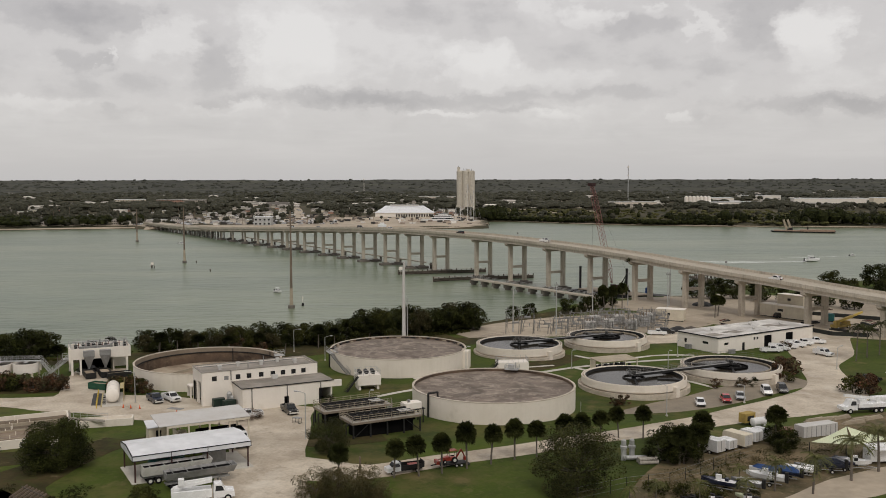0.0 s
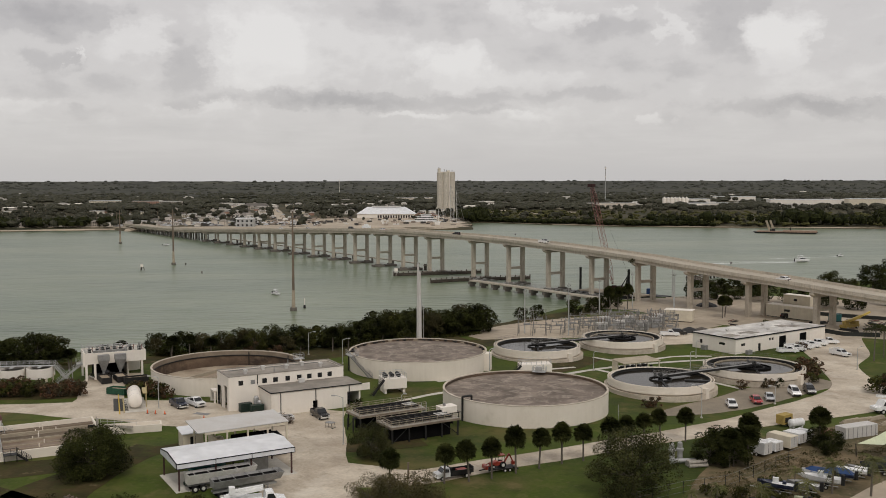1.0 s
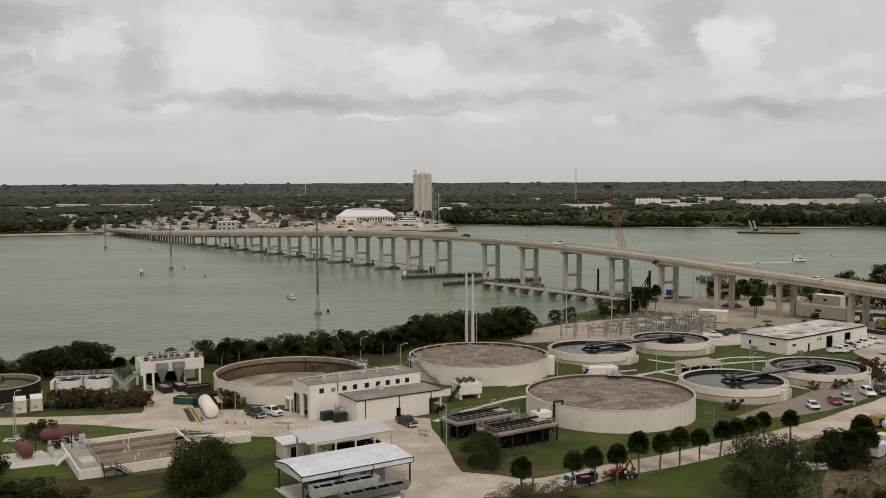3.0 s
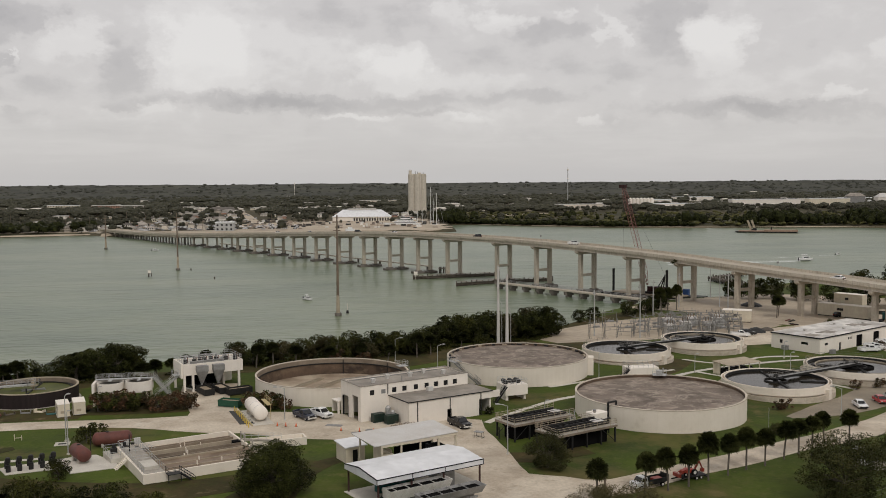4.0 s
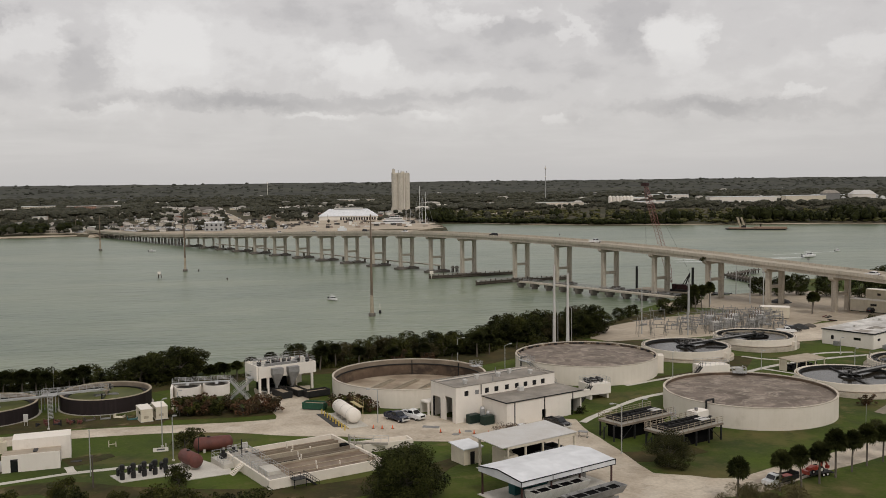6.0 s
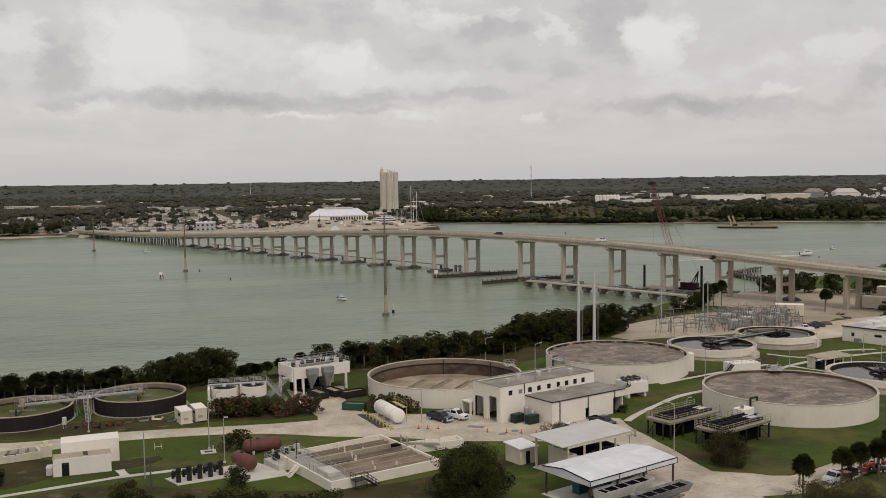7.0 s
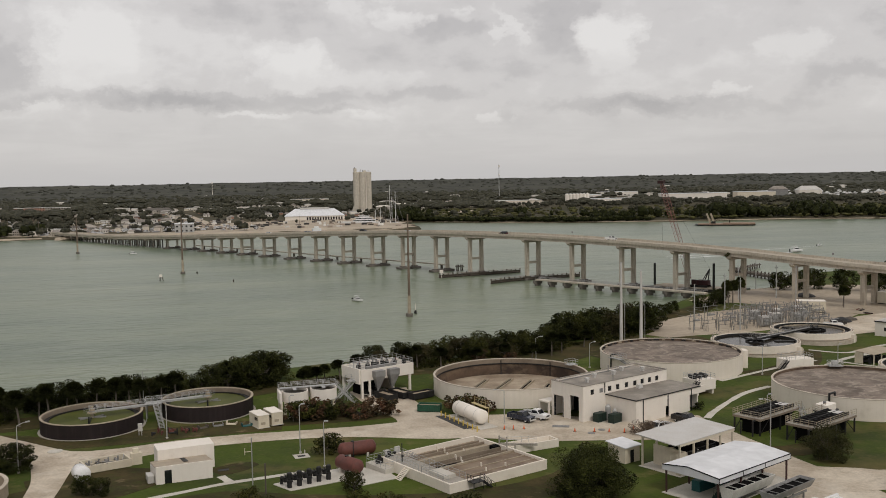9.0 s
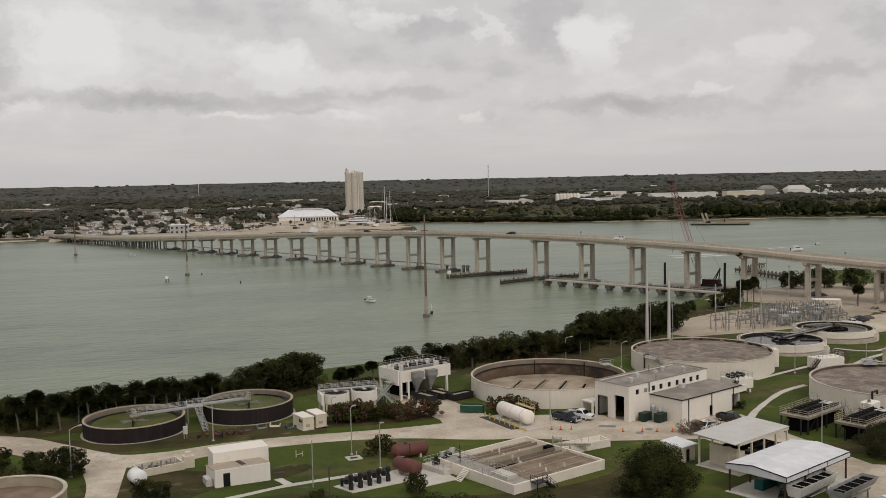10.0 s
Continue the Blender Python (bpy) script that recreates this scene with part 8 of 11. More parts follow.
def car_pattern(name, paint, label, L=4.6, H=1.45, suv=False):
    t = thing(name, Matrix.Identity(4), label, "car")
    b = 0.62 * H
    part("body", side([(-L / 2, 0.35), (-L / 2, b * 0.98), (-L * 0.36, b * 1.04), (L * 0.2, b * 1.02), (L * 0.46, b * 0.86), (L / 2, 0.6), (L / 2, 0.32)], 1.82), paint, t)
    rear = -L * 0.46 if suv else -L * 0.4
    part("cabin", side([(rear, b * 1.02), (rear + (0.25 if suv else 0.75), H), (L * 0.06, H), (L * 0.25, b * 1.0)], 1.72, 1.35, b * 1.2), paint, t)
    part("side_window_band", side([(rear + 0.3, b * 1.08), (rear + (0.45 if suv else 0.85), H * 0.95), (L * 0.05, H * 0.95), (L * 0.2, b * 1.08)], 1.74, 1.46, b * 1.2), GLASS, t)
    part("windscreen", side([(L * 0.085, H * 0.97), (L * 0.11, H * 0.95), (L * 0.262, b * 1.04), (L * 0.235, b * 1.04)], 1.42, 1.3, b * 1.2), GLASS, t)
    part("rear_window", side([(rear + 0.02, b * 1.08), (rear + (0.2 if suv else 0.7), H * 0.97), (rear + (0.23 if suv else 0.73), H * 0.97), (rear + 0.1, b * 1.08)], 1.4, 1.25, b * 1.2), GLASS, t)
    part("bumper", Geo().box(L / 2 - 0.02, -0.85, 0.35, L / 2 + 0.08, 0.85, 0.55), DARK, t)
    part("bumper", Geo().box(-L / 2 - 0.08, -0.85, 0.35, -L / 2 + 0.02, 0.85, 0.58), DARK, t)
    for s_ in (-0.65, 0.65):
        part("headlight", Geo().box(L / 2 - 0.06, s_ - 0.18, 0.58, L / 2 + 0.01, s_ + 0.18, 0.7), ALU, t)
        part("tail_light", Geo().box(-L / 2 - 0.02, s_ - 0.15, b * 0.7, -L / 2 + 0.02, s_ + 0.15, b * 0.88), CARRED, t)
    wheels(t, (-L * 0.3, L * 0.3), 1.56, 0.33, 0.2)
    return t


def park(pattern, x, y, turn, label, group=""):
    return tagged(copy_thing(pattern, stand(x, y, turn, 0.06)), label, "", group)


PW, PWU, PN, PB = pickup_pattern(CARWHITE, "white pickup"), pickup_pattern(CARWHITE, "white pickup", box=True), pickup_pattern(CARNAVY, "navy pickup"), pickup_pattern(CARBLACK, "black pickup")
SED_W, SED_R, SED_S = car_pattern("sedan", CARWHITE, "white sedan"), car_pattern("sedan", CARRED, "red sedan"), car_pattern("sedan", CARSILVER, "silver sedan")
SUV_W, SUV_B = car_pattern("suv", CARWHITE, "white suv", 4.8, 1.8, True), car_pattern("suv", CARBLACK, "black suv", 4.8, 1.8, True)
park(SED_W, 54.4, 174.6, -100, "white sedan parked on gravel", "car park cars")
park(SED_R, 60.8, 177.6, -98, "red sedan parked on gravel", "car park cars")
park(SED_S, 64.6, 179.8, -104, "silver sedan parked on gravel", "car park cars")
park(SUV_W, 71.8, 183.8, -98, "white sport utility car parked on gravel", "car park cars")
park(SUV_B, 76.0, 185.6, -100, "black sport utility car parked on gravel", "car park cars")
for x, y, a in ((90.2, 229.4, 0), (93.4, 231.9, -10), (96.6, 234.2, 1), (99.8, 236.6, -9), (103.0, 239.0, 2), (107.6, 241.6, -4)):
    park(PWU if a in (-10, -9) else PW, x, y, a, "white pickup parked beside the service building", "service yard pickups")
park(PWU, 102.6, 224.8, -62, "white utility pickup standing on the yard road", "service yard pickups")
park(PN, -60.2, 179.4, -52, "navy pickup parked before the workshop")
park(PW, -57.0, 180.2, -46, "white pickup parked before the workshop")
park(PB, -29.8, 169.7, -60, "black pickup in front of the annex")
park(PB, -86.0, 207.5, 40, "black pickup under the sludge hoppers")
park(PW, -37.4, 165.2, 205, "white pickup parked in the yard")
park(SUV_B, 100.5, 194.5, 20, "black car parked near the east bushes")
park(PW, 65.5, 256.2, -10, "white pickup on the gravel lot by the substation")
park(SUV_B, 69.0, 258.5, -10, "dark car on the gravel lot by the substation")
park(SUV_B, 116, 288, 10, "dark car parked under the bridge")
for s, n, pat, a in ((190, 2.2, SED_W, 0), (232, 6.2, SUV_B, 180), (60, 6.4, PW, 180), (282, 2.2, SED_S, 0), (-62, 2.4, SED_W, 0), (330, 6.2, SED_W, 180), (120, 2.2, SUV_B, 0)):
    P = at_bridge(s, n, soffit(s) + 1.68)
    tagged(copy_thing(pat, pose(P.x, P.y, P.z, 0, 0, a + math.degrees(math.atan2(BD.y, BD.x)))), "car driving over the road bridge", "", "bridge traffic")
for p in (PW, PWU, PN, PB, SED_W, SED_R, SED_S, SUV_W, SUV_B):
    rootless(p)

# the flatbed truck with its backhoe trailer on the grass verge
tr = thing("dump_truck", stand(-5.6, 131.0, 200) @ Matrix.Scale(0.86, 4), "white crew truck with a black dump bed", "truck")
part("chassis", Geo().box(-3.4, -0.5, 0.45, 3.0, 0.5, 0.75), DARK, tr)
part("cab", side([(0.9, 0.6), (0.9, 1.3), (1.05, 2.15), (2.0, 2.15), (2.5, 1.4), (3.45, 1.25), (3.5, 0.55)], 2.0, 1.75, 1.7), CARWHITE, tr)
part("cab_glass", side([(1.1, 1.42), (1.2, 2.0), (1.95, 2.0), (2.35, 1.42)], 2.02, 1.82, 1.7), GLASS, tr)
part("windscreen", side([(2.04, 2.08), (2.08, 2.08), (2.54, 1.46), (2.44, 1.44)], 1.75, 1.6, 1.7), GLASS, tr)
part("dump_bed", Geo().box(-3.5, -1.1, 0.85, 0.7, 1.1, 0.95).box(-3.5, -1.1, 0.95, 0.7, -1.02, 1.6).box(-3.5, 1.02, 0.95, 0.7, 1.1, 1.6).box(0.6, -1.02, 0.95, 0.7, 1.02, 2.1).box(-3.6, -1.1, 0.95, -3.5, 1.1, 2.0), DARK, tr)
part("load", Geo().box(-2.6, -0.7, 0.95, -0.8, 0.6, 1.45, 0.1), TRACTOR, tr, "red equipment in the bed")
wheels(tr, (-2.3, 2.4), 1.8, 0.42)
tl = thing("equipment_trailer", stand(1.9, 133.7, 196) @ Matrix.Scale(0.82, 4), "low black equipment trailer", "trailer")
part("deck", Geo().box(-3.0, -1.1, 0.65, 2.6, 1.1, 0.8).bar((2.6, 0, 0.7), (4.2, 0, 0.6), 0.18).box(-3.6, -1.0, 0.3, -3.0, 1.0, 0.5), DARK, tl)
wheels(tl, (-1.8, -0.8), 1.9, 0.36)
bk = thing("backhoe_loader", stand(1.8, 133.7, 196, 0.65) @ Matrix.Scale(0.8, 4), "orange-red backhoe tractor with a canopy on the trailer", "tractor")
part("body", side([(-1.0, 0.5), (-1.0, 1.1), (0.3, 1.15), (0.4, 1.35), (1.9, 1.1), (2.0, 0.5)], 0.9), TRACTOR, bk)
part("canopy", Geo().box(-1.1, -0.75, 2.45, 0.5, 0.75, 2.58, 0.1), TRACTOR, bk)
for y_ in (-0.65, 0.65):
    part("post", Geo().rod((-1.0, y_, 1.0), (-1.0, y_, 2.45), 0.05), DARK, bk)
    part("post", Geo().rod((0.4, y_, 1.2), (0.4, y_, 2.45), 0.05), DARK, bk)
part("loader", Geo().bar((0.4, -0.6, 1.3), (2.7, -0.6, 0.5), 0.14).bar((0.4, 0.6, 1.3), (2.7, 0.6, 0.5), 0.14).box(2.6, -0.95, 0.05, 3.2, 0.95, 0.75), TRACTOR, bk)
part("backhoe_arm", Geo().bar((-1.1, 0, 0.8), (-2.2, 0, 2.5), 0.28).bar((-2.2, 0, 2.5), (-3.0, 0, 0.9), 0.22).box(-3.3, -0.3, 0.3, -2.7, 0.3, 0.95), TRACTOR, bk)
wheels(bk, (-0.6,), 1.5, 0.62, 0.36)
wheels(bk, (1.4,), 1.4, 0.38, 0.24)

# tank trailers before the vehicle shed
def tub_trailer(x, y, turn, L, label, mat=ALU, H=1.5):
    t = thing("dump_trailer", stand(x, y, turn, 0.06), label, "trailer", "tub trailers")
    w2 = 1.25
    part("tub", Geo().add([(-L / 2, -w2, 2.7), (L / 2, -w2, 2.7), (L / 2 - 0.5, -0.8, 2.7 - H), (-L / 2, -0.8, 2.7 - H), (-L / 2, w2, 2.7), (L / 2, w2, 2.7), (L / 2 - 0.5, 0.8, 2.7 - H), (-L / 2, 0.8, 2.7 - H),
                           (-L / 2 + 0.1, -w2 + 0.1, 2.7), (L / 2 - 0.1, -w2 + 0.1, 2.7), (L / 2 - 0.55, -0.72, 2.8 - H), (-L / 2 + 0.1, -0.72, 2.8 - H), (-L / 2 + 0.1, w2 - 0.1, 2.7), (L / 2 - 0.1, w2 - 0.1, 2.7), (L / 2 - 0.55, 0.72, 2.8 - H), (-L / 2 + 0.1, 0.72, 2.8 - H)],
                          [(0, 1, 2, 3), (7, 6, 5, 4), (3, 2, 6, 7), (1, 5, 6, 2), (4, 0, 3, 7), (11, 10, 9, 8), (12, 13, 14, 15), (15, 14, 10, 11), (10, 14, 13, 9), (11, 8, 12, 15), (0, 8, 9, 1), (5, 13, 12, 4), (1, 9, 13, 5), (4, 12, 8, 0)]), mat, t, "tapered aluminium tub")
    part("load", Geo().box(-L / 2 + 0.15, -0.95, 2.3, L / 2 - 0.5, 0.95, 2.38), VOID, t, "dark inside of the tub")
    for k in range(5):
        part("bow", Geo().bar((-L / 2 + 1 + k * (L - 2) / 4, -w2 + 0.05, 2.72), (-L / 2 + 1 + k * (L - 2) / 4, w2 - 0.05, 2.72), 0.08), mat, t)
    part("frame", Geo().box(-L / 2, -0.5, 0.85, L / 2 - 1, -0.35, 1.15).box(-L / 2, 0.35, 0.85, L / 2 - 1, 0.5, 1.15).box(L / 2 - 2.6, -0.9, 0.1, L / 2 - 2.4, -0.7, 1.2).box(L / 2 - 2.6, 0.7, 0.1, L / 2 - 2.4, 0.9, 1.2), STEEL, t)
    wheels(t, (-L / 2 + 1.0, -L / 2 + 2.2), 2.0, 0.5, 0.4)
    return t


tub_trailer(-40.7, 128.7, 26, 10.5, "open aluminium tub trailer standing before the shed")
tub_trailer(-36.2, 125.8, 26, 10.6, "grey flat-sided tub trailer beside another trailer", STEEL, 1.1)
bt = thing("bucket_truck", stand(-34.2, 119.2, 15, 0.05), "white utility truck with a folded boom", "truck")
part("cab", side([(1.6, 0.6), (1.6, 1.5), (1.75, 2.5), (2.8, 2.5), (3.3, 1.6), (4.5, 1.4), (4.6, 0.6)], 2.2, 1.9, 1.9), CARWHITE, bt)
part("cab_glass", side([(1.85, 1.6), (1.95, 2.3), (2.75, 2.3), (3.15, 1.6)], 2.22, 2.0, 1.9), GLASS, bt)
part("bed", Geo().box(-4.2, -1.15, 0.8, 1.4, 1.15, 1.2).box(-4.2, -1.15, 1.2, 1.4, -0.7, 1.9).box(-4.2, 0.7, 1.2, 1.4, 1.15, 1.9), CARWHITE, bt)
part("boom", Geo().bar((-3.6, 0, 2.3), (1.5, 0, 2.9), 0.45).bar((1.5, 0.1, 3.2), (-2.4, 0.1, 2.9), 0.35).box(-3.9, -0.4, 1.2, -3.1, 0.4, 2.4).box(-3.2, -0.5, 2.6, -2.4, 0.5, 3.5), CARWHITE, bt)
wheels(bt, (-2.9, 3.6), 1.95, 0.5, 0.4)
dt = thing("dump_truck", stand(-35.4, 146.3, -64, 0.05), "dump truck with a white cab beside the carport", "truck")
part("chassis", Geo().box(-3.6, -0.5, 0.5, 3.2, 0.5, 0.85), DARK, dt)
part("cab", side([(1.2, 0.7), (1.2, 1.5), (1.35, 2.6), (2.4, 2.6), (2.9, 1.7), (3.9, 1.5), (4.0, 0.6)], 2.2, 1.9, 1.9), CARWHITE, dt)
part("cab_glass", side([(1.4, 1.65), (1.5, 2.4), (2.3, 2.4), (2.75, 1.65)], 2.22, 2.0, 1.9), GLASS, dt)
part("windscreen", side([(2.44, 2.5), (2.48, 2.5), (2.94, 1.75), (2.84, 1.72)], 1.9, 1.7, 1.8), GLASS, dt)
part("dump_bed", Geo().box(-3.9, -1.2, 1.0, 1.0, 1.2, 1.12).box(-3.9, -1.2, 1.12, 1.0, -1.1, 2.3).box(-3.9, 1.1, 1.12, 1.0, 1.2, 2.3).box(0.9, -1.1, 1.12, 1.0, 1.1, 2.5).box(-4.0, -1.2, 1.12, -3.9, 1.2, 2.2), DARK, dt)
wheels(dt, (-2.6, 2.9), 1.95, 0.5, 0.4)
# things under the shed and the carport
gc = thing("golf_cart", pose(-45.4, 139.9, 1.24, 0, 0, 28.6) @ pose(2.4, 1.6, 0, 0, 0, 200), "small dark golf cart under the shed", "golf cart", "golf carts")
part("body", side([(-1.2, 0.3), (-1.2, 0.8), (-0.3, 0.85), (-0.2, 0.45), (0.5, 0.45), (0.7, 0.9), (1.2, 0.7), (1.2, 0.3)], 1.15), GENGREEN, gc)
part("roof", Geo().box(-0.9, -0.6, 1.8, 0.8, 0.6, 1.88, 0.1), STEEL, gc)
for y_ in (-0.5, 0.5):
    part("post", Geo().rod((-0.8, y_, 0.8), (-0.8, y_, 1.8), 0.03), DARK, gc)
    part("post", Geo().rod((0.7, y_, 0.9), (0.6, y_, 1.8), 0.03), DARK, gc)
wheels(gc, (-0.8, 0.8), 1.0, 0.24, 0.18)
SURVEYED.append(gc)
g2 = copy_thing(gc, pose(-26.6, 176.6, 0.06, 0, 0, -30))
SURVEYED.append(g2)
tagged(g2, "small golf cart with a pale roof in the annex doorway")
motor_boat(-40.2, 130.4, 205, 4.6, "small grey boat stored under the shed", 1.5, STEEL, False)
SURVEYED.append(solo("teal_tank", Geo().lathe([(1.1, 0), (1.1, 1.7), (0.9, 1.9), (0.2, 2.05)], 18).box(-4, 1.2, 0, 1.5, 2.6, 1.6), TEALBIN, "teal storage tank and crates under the shed", "tank", pose(-45.4, 139.9, 1.24, 0, 0, 28.6) @ pose(7.2, 4.2, 0)))
SURVEYED.append(solo("tool_container", Geo().box(-1.6, -1.2, 0, 1.6, 1.2, 2.5, 0.05), STEEL, "grey steel tool container under the shed", "container", pose(-45.4, 139.9, 1.24, 0, 0, 28.6) @ pose(13.0, 3.6, 0)))
for x, y, r, h in ((1.7, 2.2, 0.75, 2.9), (4.4, 1.4, 0.6, 2.0), (5.6, 3.4, 0.55, 1.7), (3.3, 4.2, 0.8, 3.0)):
    SURVEYED.append(solo("chemical_drum", Geo().lathe([(r, 0), (r, h * 0.85), (r * 0.8, h * 0.95), (r * 0.25, h)], 16), CREAM, "cream upright chemical drum under the carport", "drum", pose(-44.6, 154.2, 1.19, 0, 0, 27.6) @ pose(x, y, 0), "carport drums"))
SURVEYED.append(solo("machine_rack", Geo().box(0, 0, 0, 5.5, 2.2, 0.3).box(0.2, 0.2, 0.3, 2.2, 1.8, 1.5).box(2.8, 0.3, 0.3, 5.2, 1.9, 1.1).bar((0.2, 0.2, 0.3), (0.2, 0.2, 2.3), 0.12).bar((5.3, 0.2, 0.3), (5.3, 0.2, 2.3), 0.12).bar((0.2, 0.2, 2.3), (5.3, 0.2, 2.3), 0.12), DARK, "dark machinery rack under the carport", "rack", pose(-44.6, 154.2, 1.19, 0, 0, 27.6) @ pose(7.4, 2.4, 0)))

# enclosed cargo trailers in the storage lot
def cargo_trailer(x, y, turn, L, H, mat, label):
    t = thing("cargo_trailer", stand(x, y, turn, 0.05), label, "trailer", "cargo trailers")
    part("box", side([(-L / 2, 0.55), (-L / 2, H), (L / 2 - 0.25, H), (L / 2, H - 0.4), (L / 2, 0.55)], 2.15), mat, t)
    part("rear_door", Geo().box(-L / 2 - 0.03, -0.95, 0.65, -L / 2, 0.95, H - 0.12), ROOFLIGHT, t)
    part("door_seam", Geo().box(-L / 2 - 0.05, -0.02, 0.65, -L / 2 - 0.03, 0.02, H - 0.12), DARK, t)
    part("tongue", Geo().bar((L / 2, 0, 0.5), (L / 2 + 1.2, 0, 0.45), 0.12), DARK, t)
    wheels(t, (-0.6, 0.25), 2.0, 0.34, 0.2)


for x, y, L, H, m in ((46.0, 140.0, 4.2, 2.5, HULL), (49.0, 141.2, 2.8, 2.0, HULL), (51.6, 143.3, 4.6, 2.5, CREAM), (54.8, 145.6, 3.4, 2.2, HULL), (45.1, 141.9, 2.4, 2.0, HULL), (57.1, 147.3, 3.0, 2.0, HULL)):
    cargo_trailer(x, y, 128, L, H, m, "white enclosed cargo trailer parked on dirt")
ym = thing("yellow_compressor", stand(58.6, 158.5, 30, 0.05), "dull yellow tow-behind compressor by the road", "compressor")
part("housing", Geo().box(-1.5, -0.85, 0.5, 1.5, 0.85, 2.2, 0.15), OCHRE, ym)
part("grille", Geo().box(-0.9, -0.88, 0.8, 0.9, -0.85, 1.7), DARK, ym)
wheels(ym, (0,), 1.6, 0.35)
solo("fuel_tank", Geo().lying((-1.4, 0, 0.9), (1.4, 0, 0.9), 0.75).box(-1.2, -0.5, 0, -0.9, 0.5, 0.5).box(0.9, -0.5, 0, 1.2, 0.5, 0.5), HULL, "white tank beside the compressor", "tank", stand(60.3, 157.1, 20), smooth=False)
lw = thing("long_container", stand(68.3, 150.2, 20), "long low white container beside timber piles", "container")
part("box", Geo().box(-3.9, -1.2, 0, 3.9, 1.2, 2.1), ROOFLIGHT, lw)
for k in range(7):
    part("rib", Geo().box(-3.3 + 1.1 * k, -1.24, 0.1, -3.2 + 1.1 * k, -1.2, 2.0), STEEL, lw)
solo("red_pallet_stack", Geo().box(-1, -0.8, 0, 1, 0.8, 1.3).box(-0.4, -1.4, 0, 0.4, -0.8, 0.8), CRANERED, "red and grey pallet stack", "pallets", stand(62.5, 150.0, 38))
for k, (x, y, a) in enumerate(((72.5, 160.5, 25), (75.5, 161.5, 18), (78.5, 162.5, 30), (81.5, 160.8, 22), (84.5, 162.0, 26), (79.0, 158.4, 20))):
    ls = thing("lumber_stack", stand(x, y, a), "low stack of pale timber on the ground", "lumber", "lumber stacks")
    for b_ in ((-2.6, -0.5, 0, 2.6, 0.5, 0.25), (-2.4, -0.4, 0.25, 2.5, 0.3, 0.5), (-2.0, -0.3, 0.5, 2.2, 0.2, 0.66)):
        part("board", Geo().box(*b_), BEIGE, ls)
wt_ = thing("crane_truck", stand(86.5, 168.2, 8, 0.05), "white crane truck with black chassis and outriggers", "truck")
part("chassis", Geo().box(-4.6, -1.1, 0.7, 3.2, 1.1, 1.15), DARK, wt_)
part("cab", side([(-4.4, 0.7), (-5.9, 0.8), (-5.9, 1.4), (-4.6, 1.6), (-4.1, 2.7), (-2.9, 2.7), (-2.8, 0.7)], 2.3, 2.0, 2.0), CARWHITE, wt_)
part("cab_glass", side([(-4.4, 1.7), (-3.98, 2.5), (-3.1, 2.5), (-3.1, 1.7)], 2.32, 2.1, 2.0), GLASS, wt_)
part("body", Geo().box(-2.6, -1.15, 1.15, 3.6, 1.15, 1.9).box(-2.2, -0.8, 1.9, -0.6, 0.8, 2.7), CARWHITE, wt_)
part("boom", Geo().bar((2.2, 0, 2.6), (-5.2, 0, 3.6), 0.5).bar((2.2, 0, 1.9), (2.2, 0, 3.0), 0.7), CARWHITE, wt_)
wheels(wt_, (-4.4, 1.2, 2.4), 2.0, 0.52, 0.42)
park_white = thing("white_van", stand(92, 172, 10, 0.05), "white service van behind the crane truck", "van")
part("body", side([(-2.8, 0.4), (-2.8, 2.3), (1.2, 2.35), (2.0, 1.5), (2.9, 1.2), (2.9, 0.4)], 2.0, 1.85, 1.6), CARWHITE, park_white)
part("windscreen", side([(1.24, 2.28), (1.3, 2.3), (2.04, 1.5), (1.95, 1.5)], 1.7, 1.6, 1.7), GLASS, park_white)
wheels(park_white, (-1.8, 1.9), 1.7, 0.36)

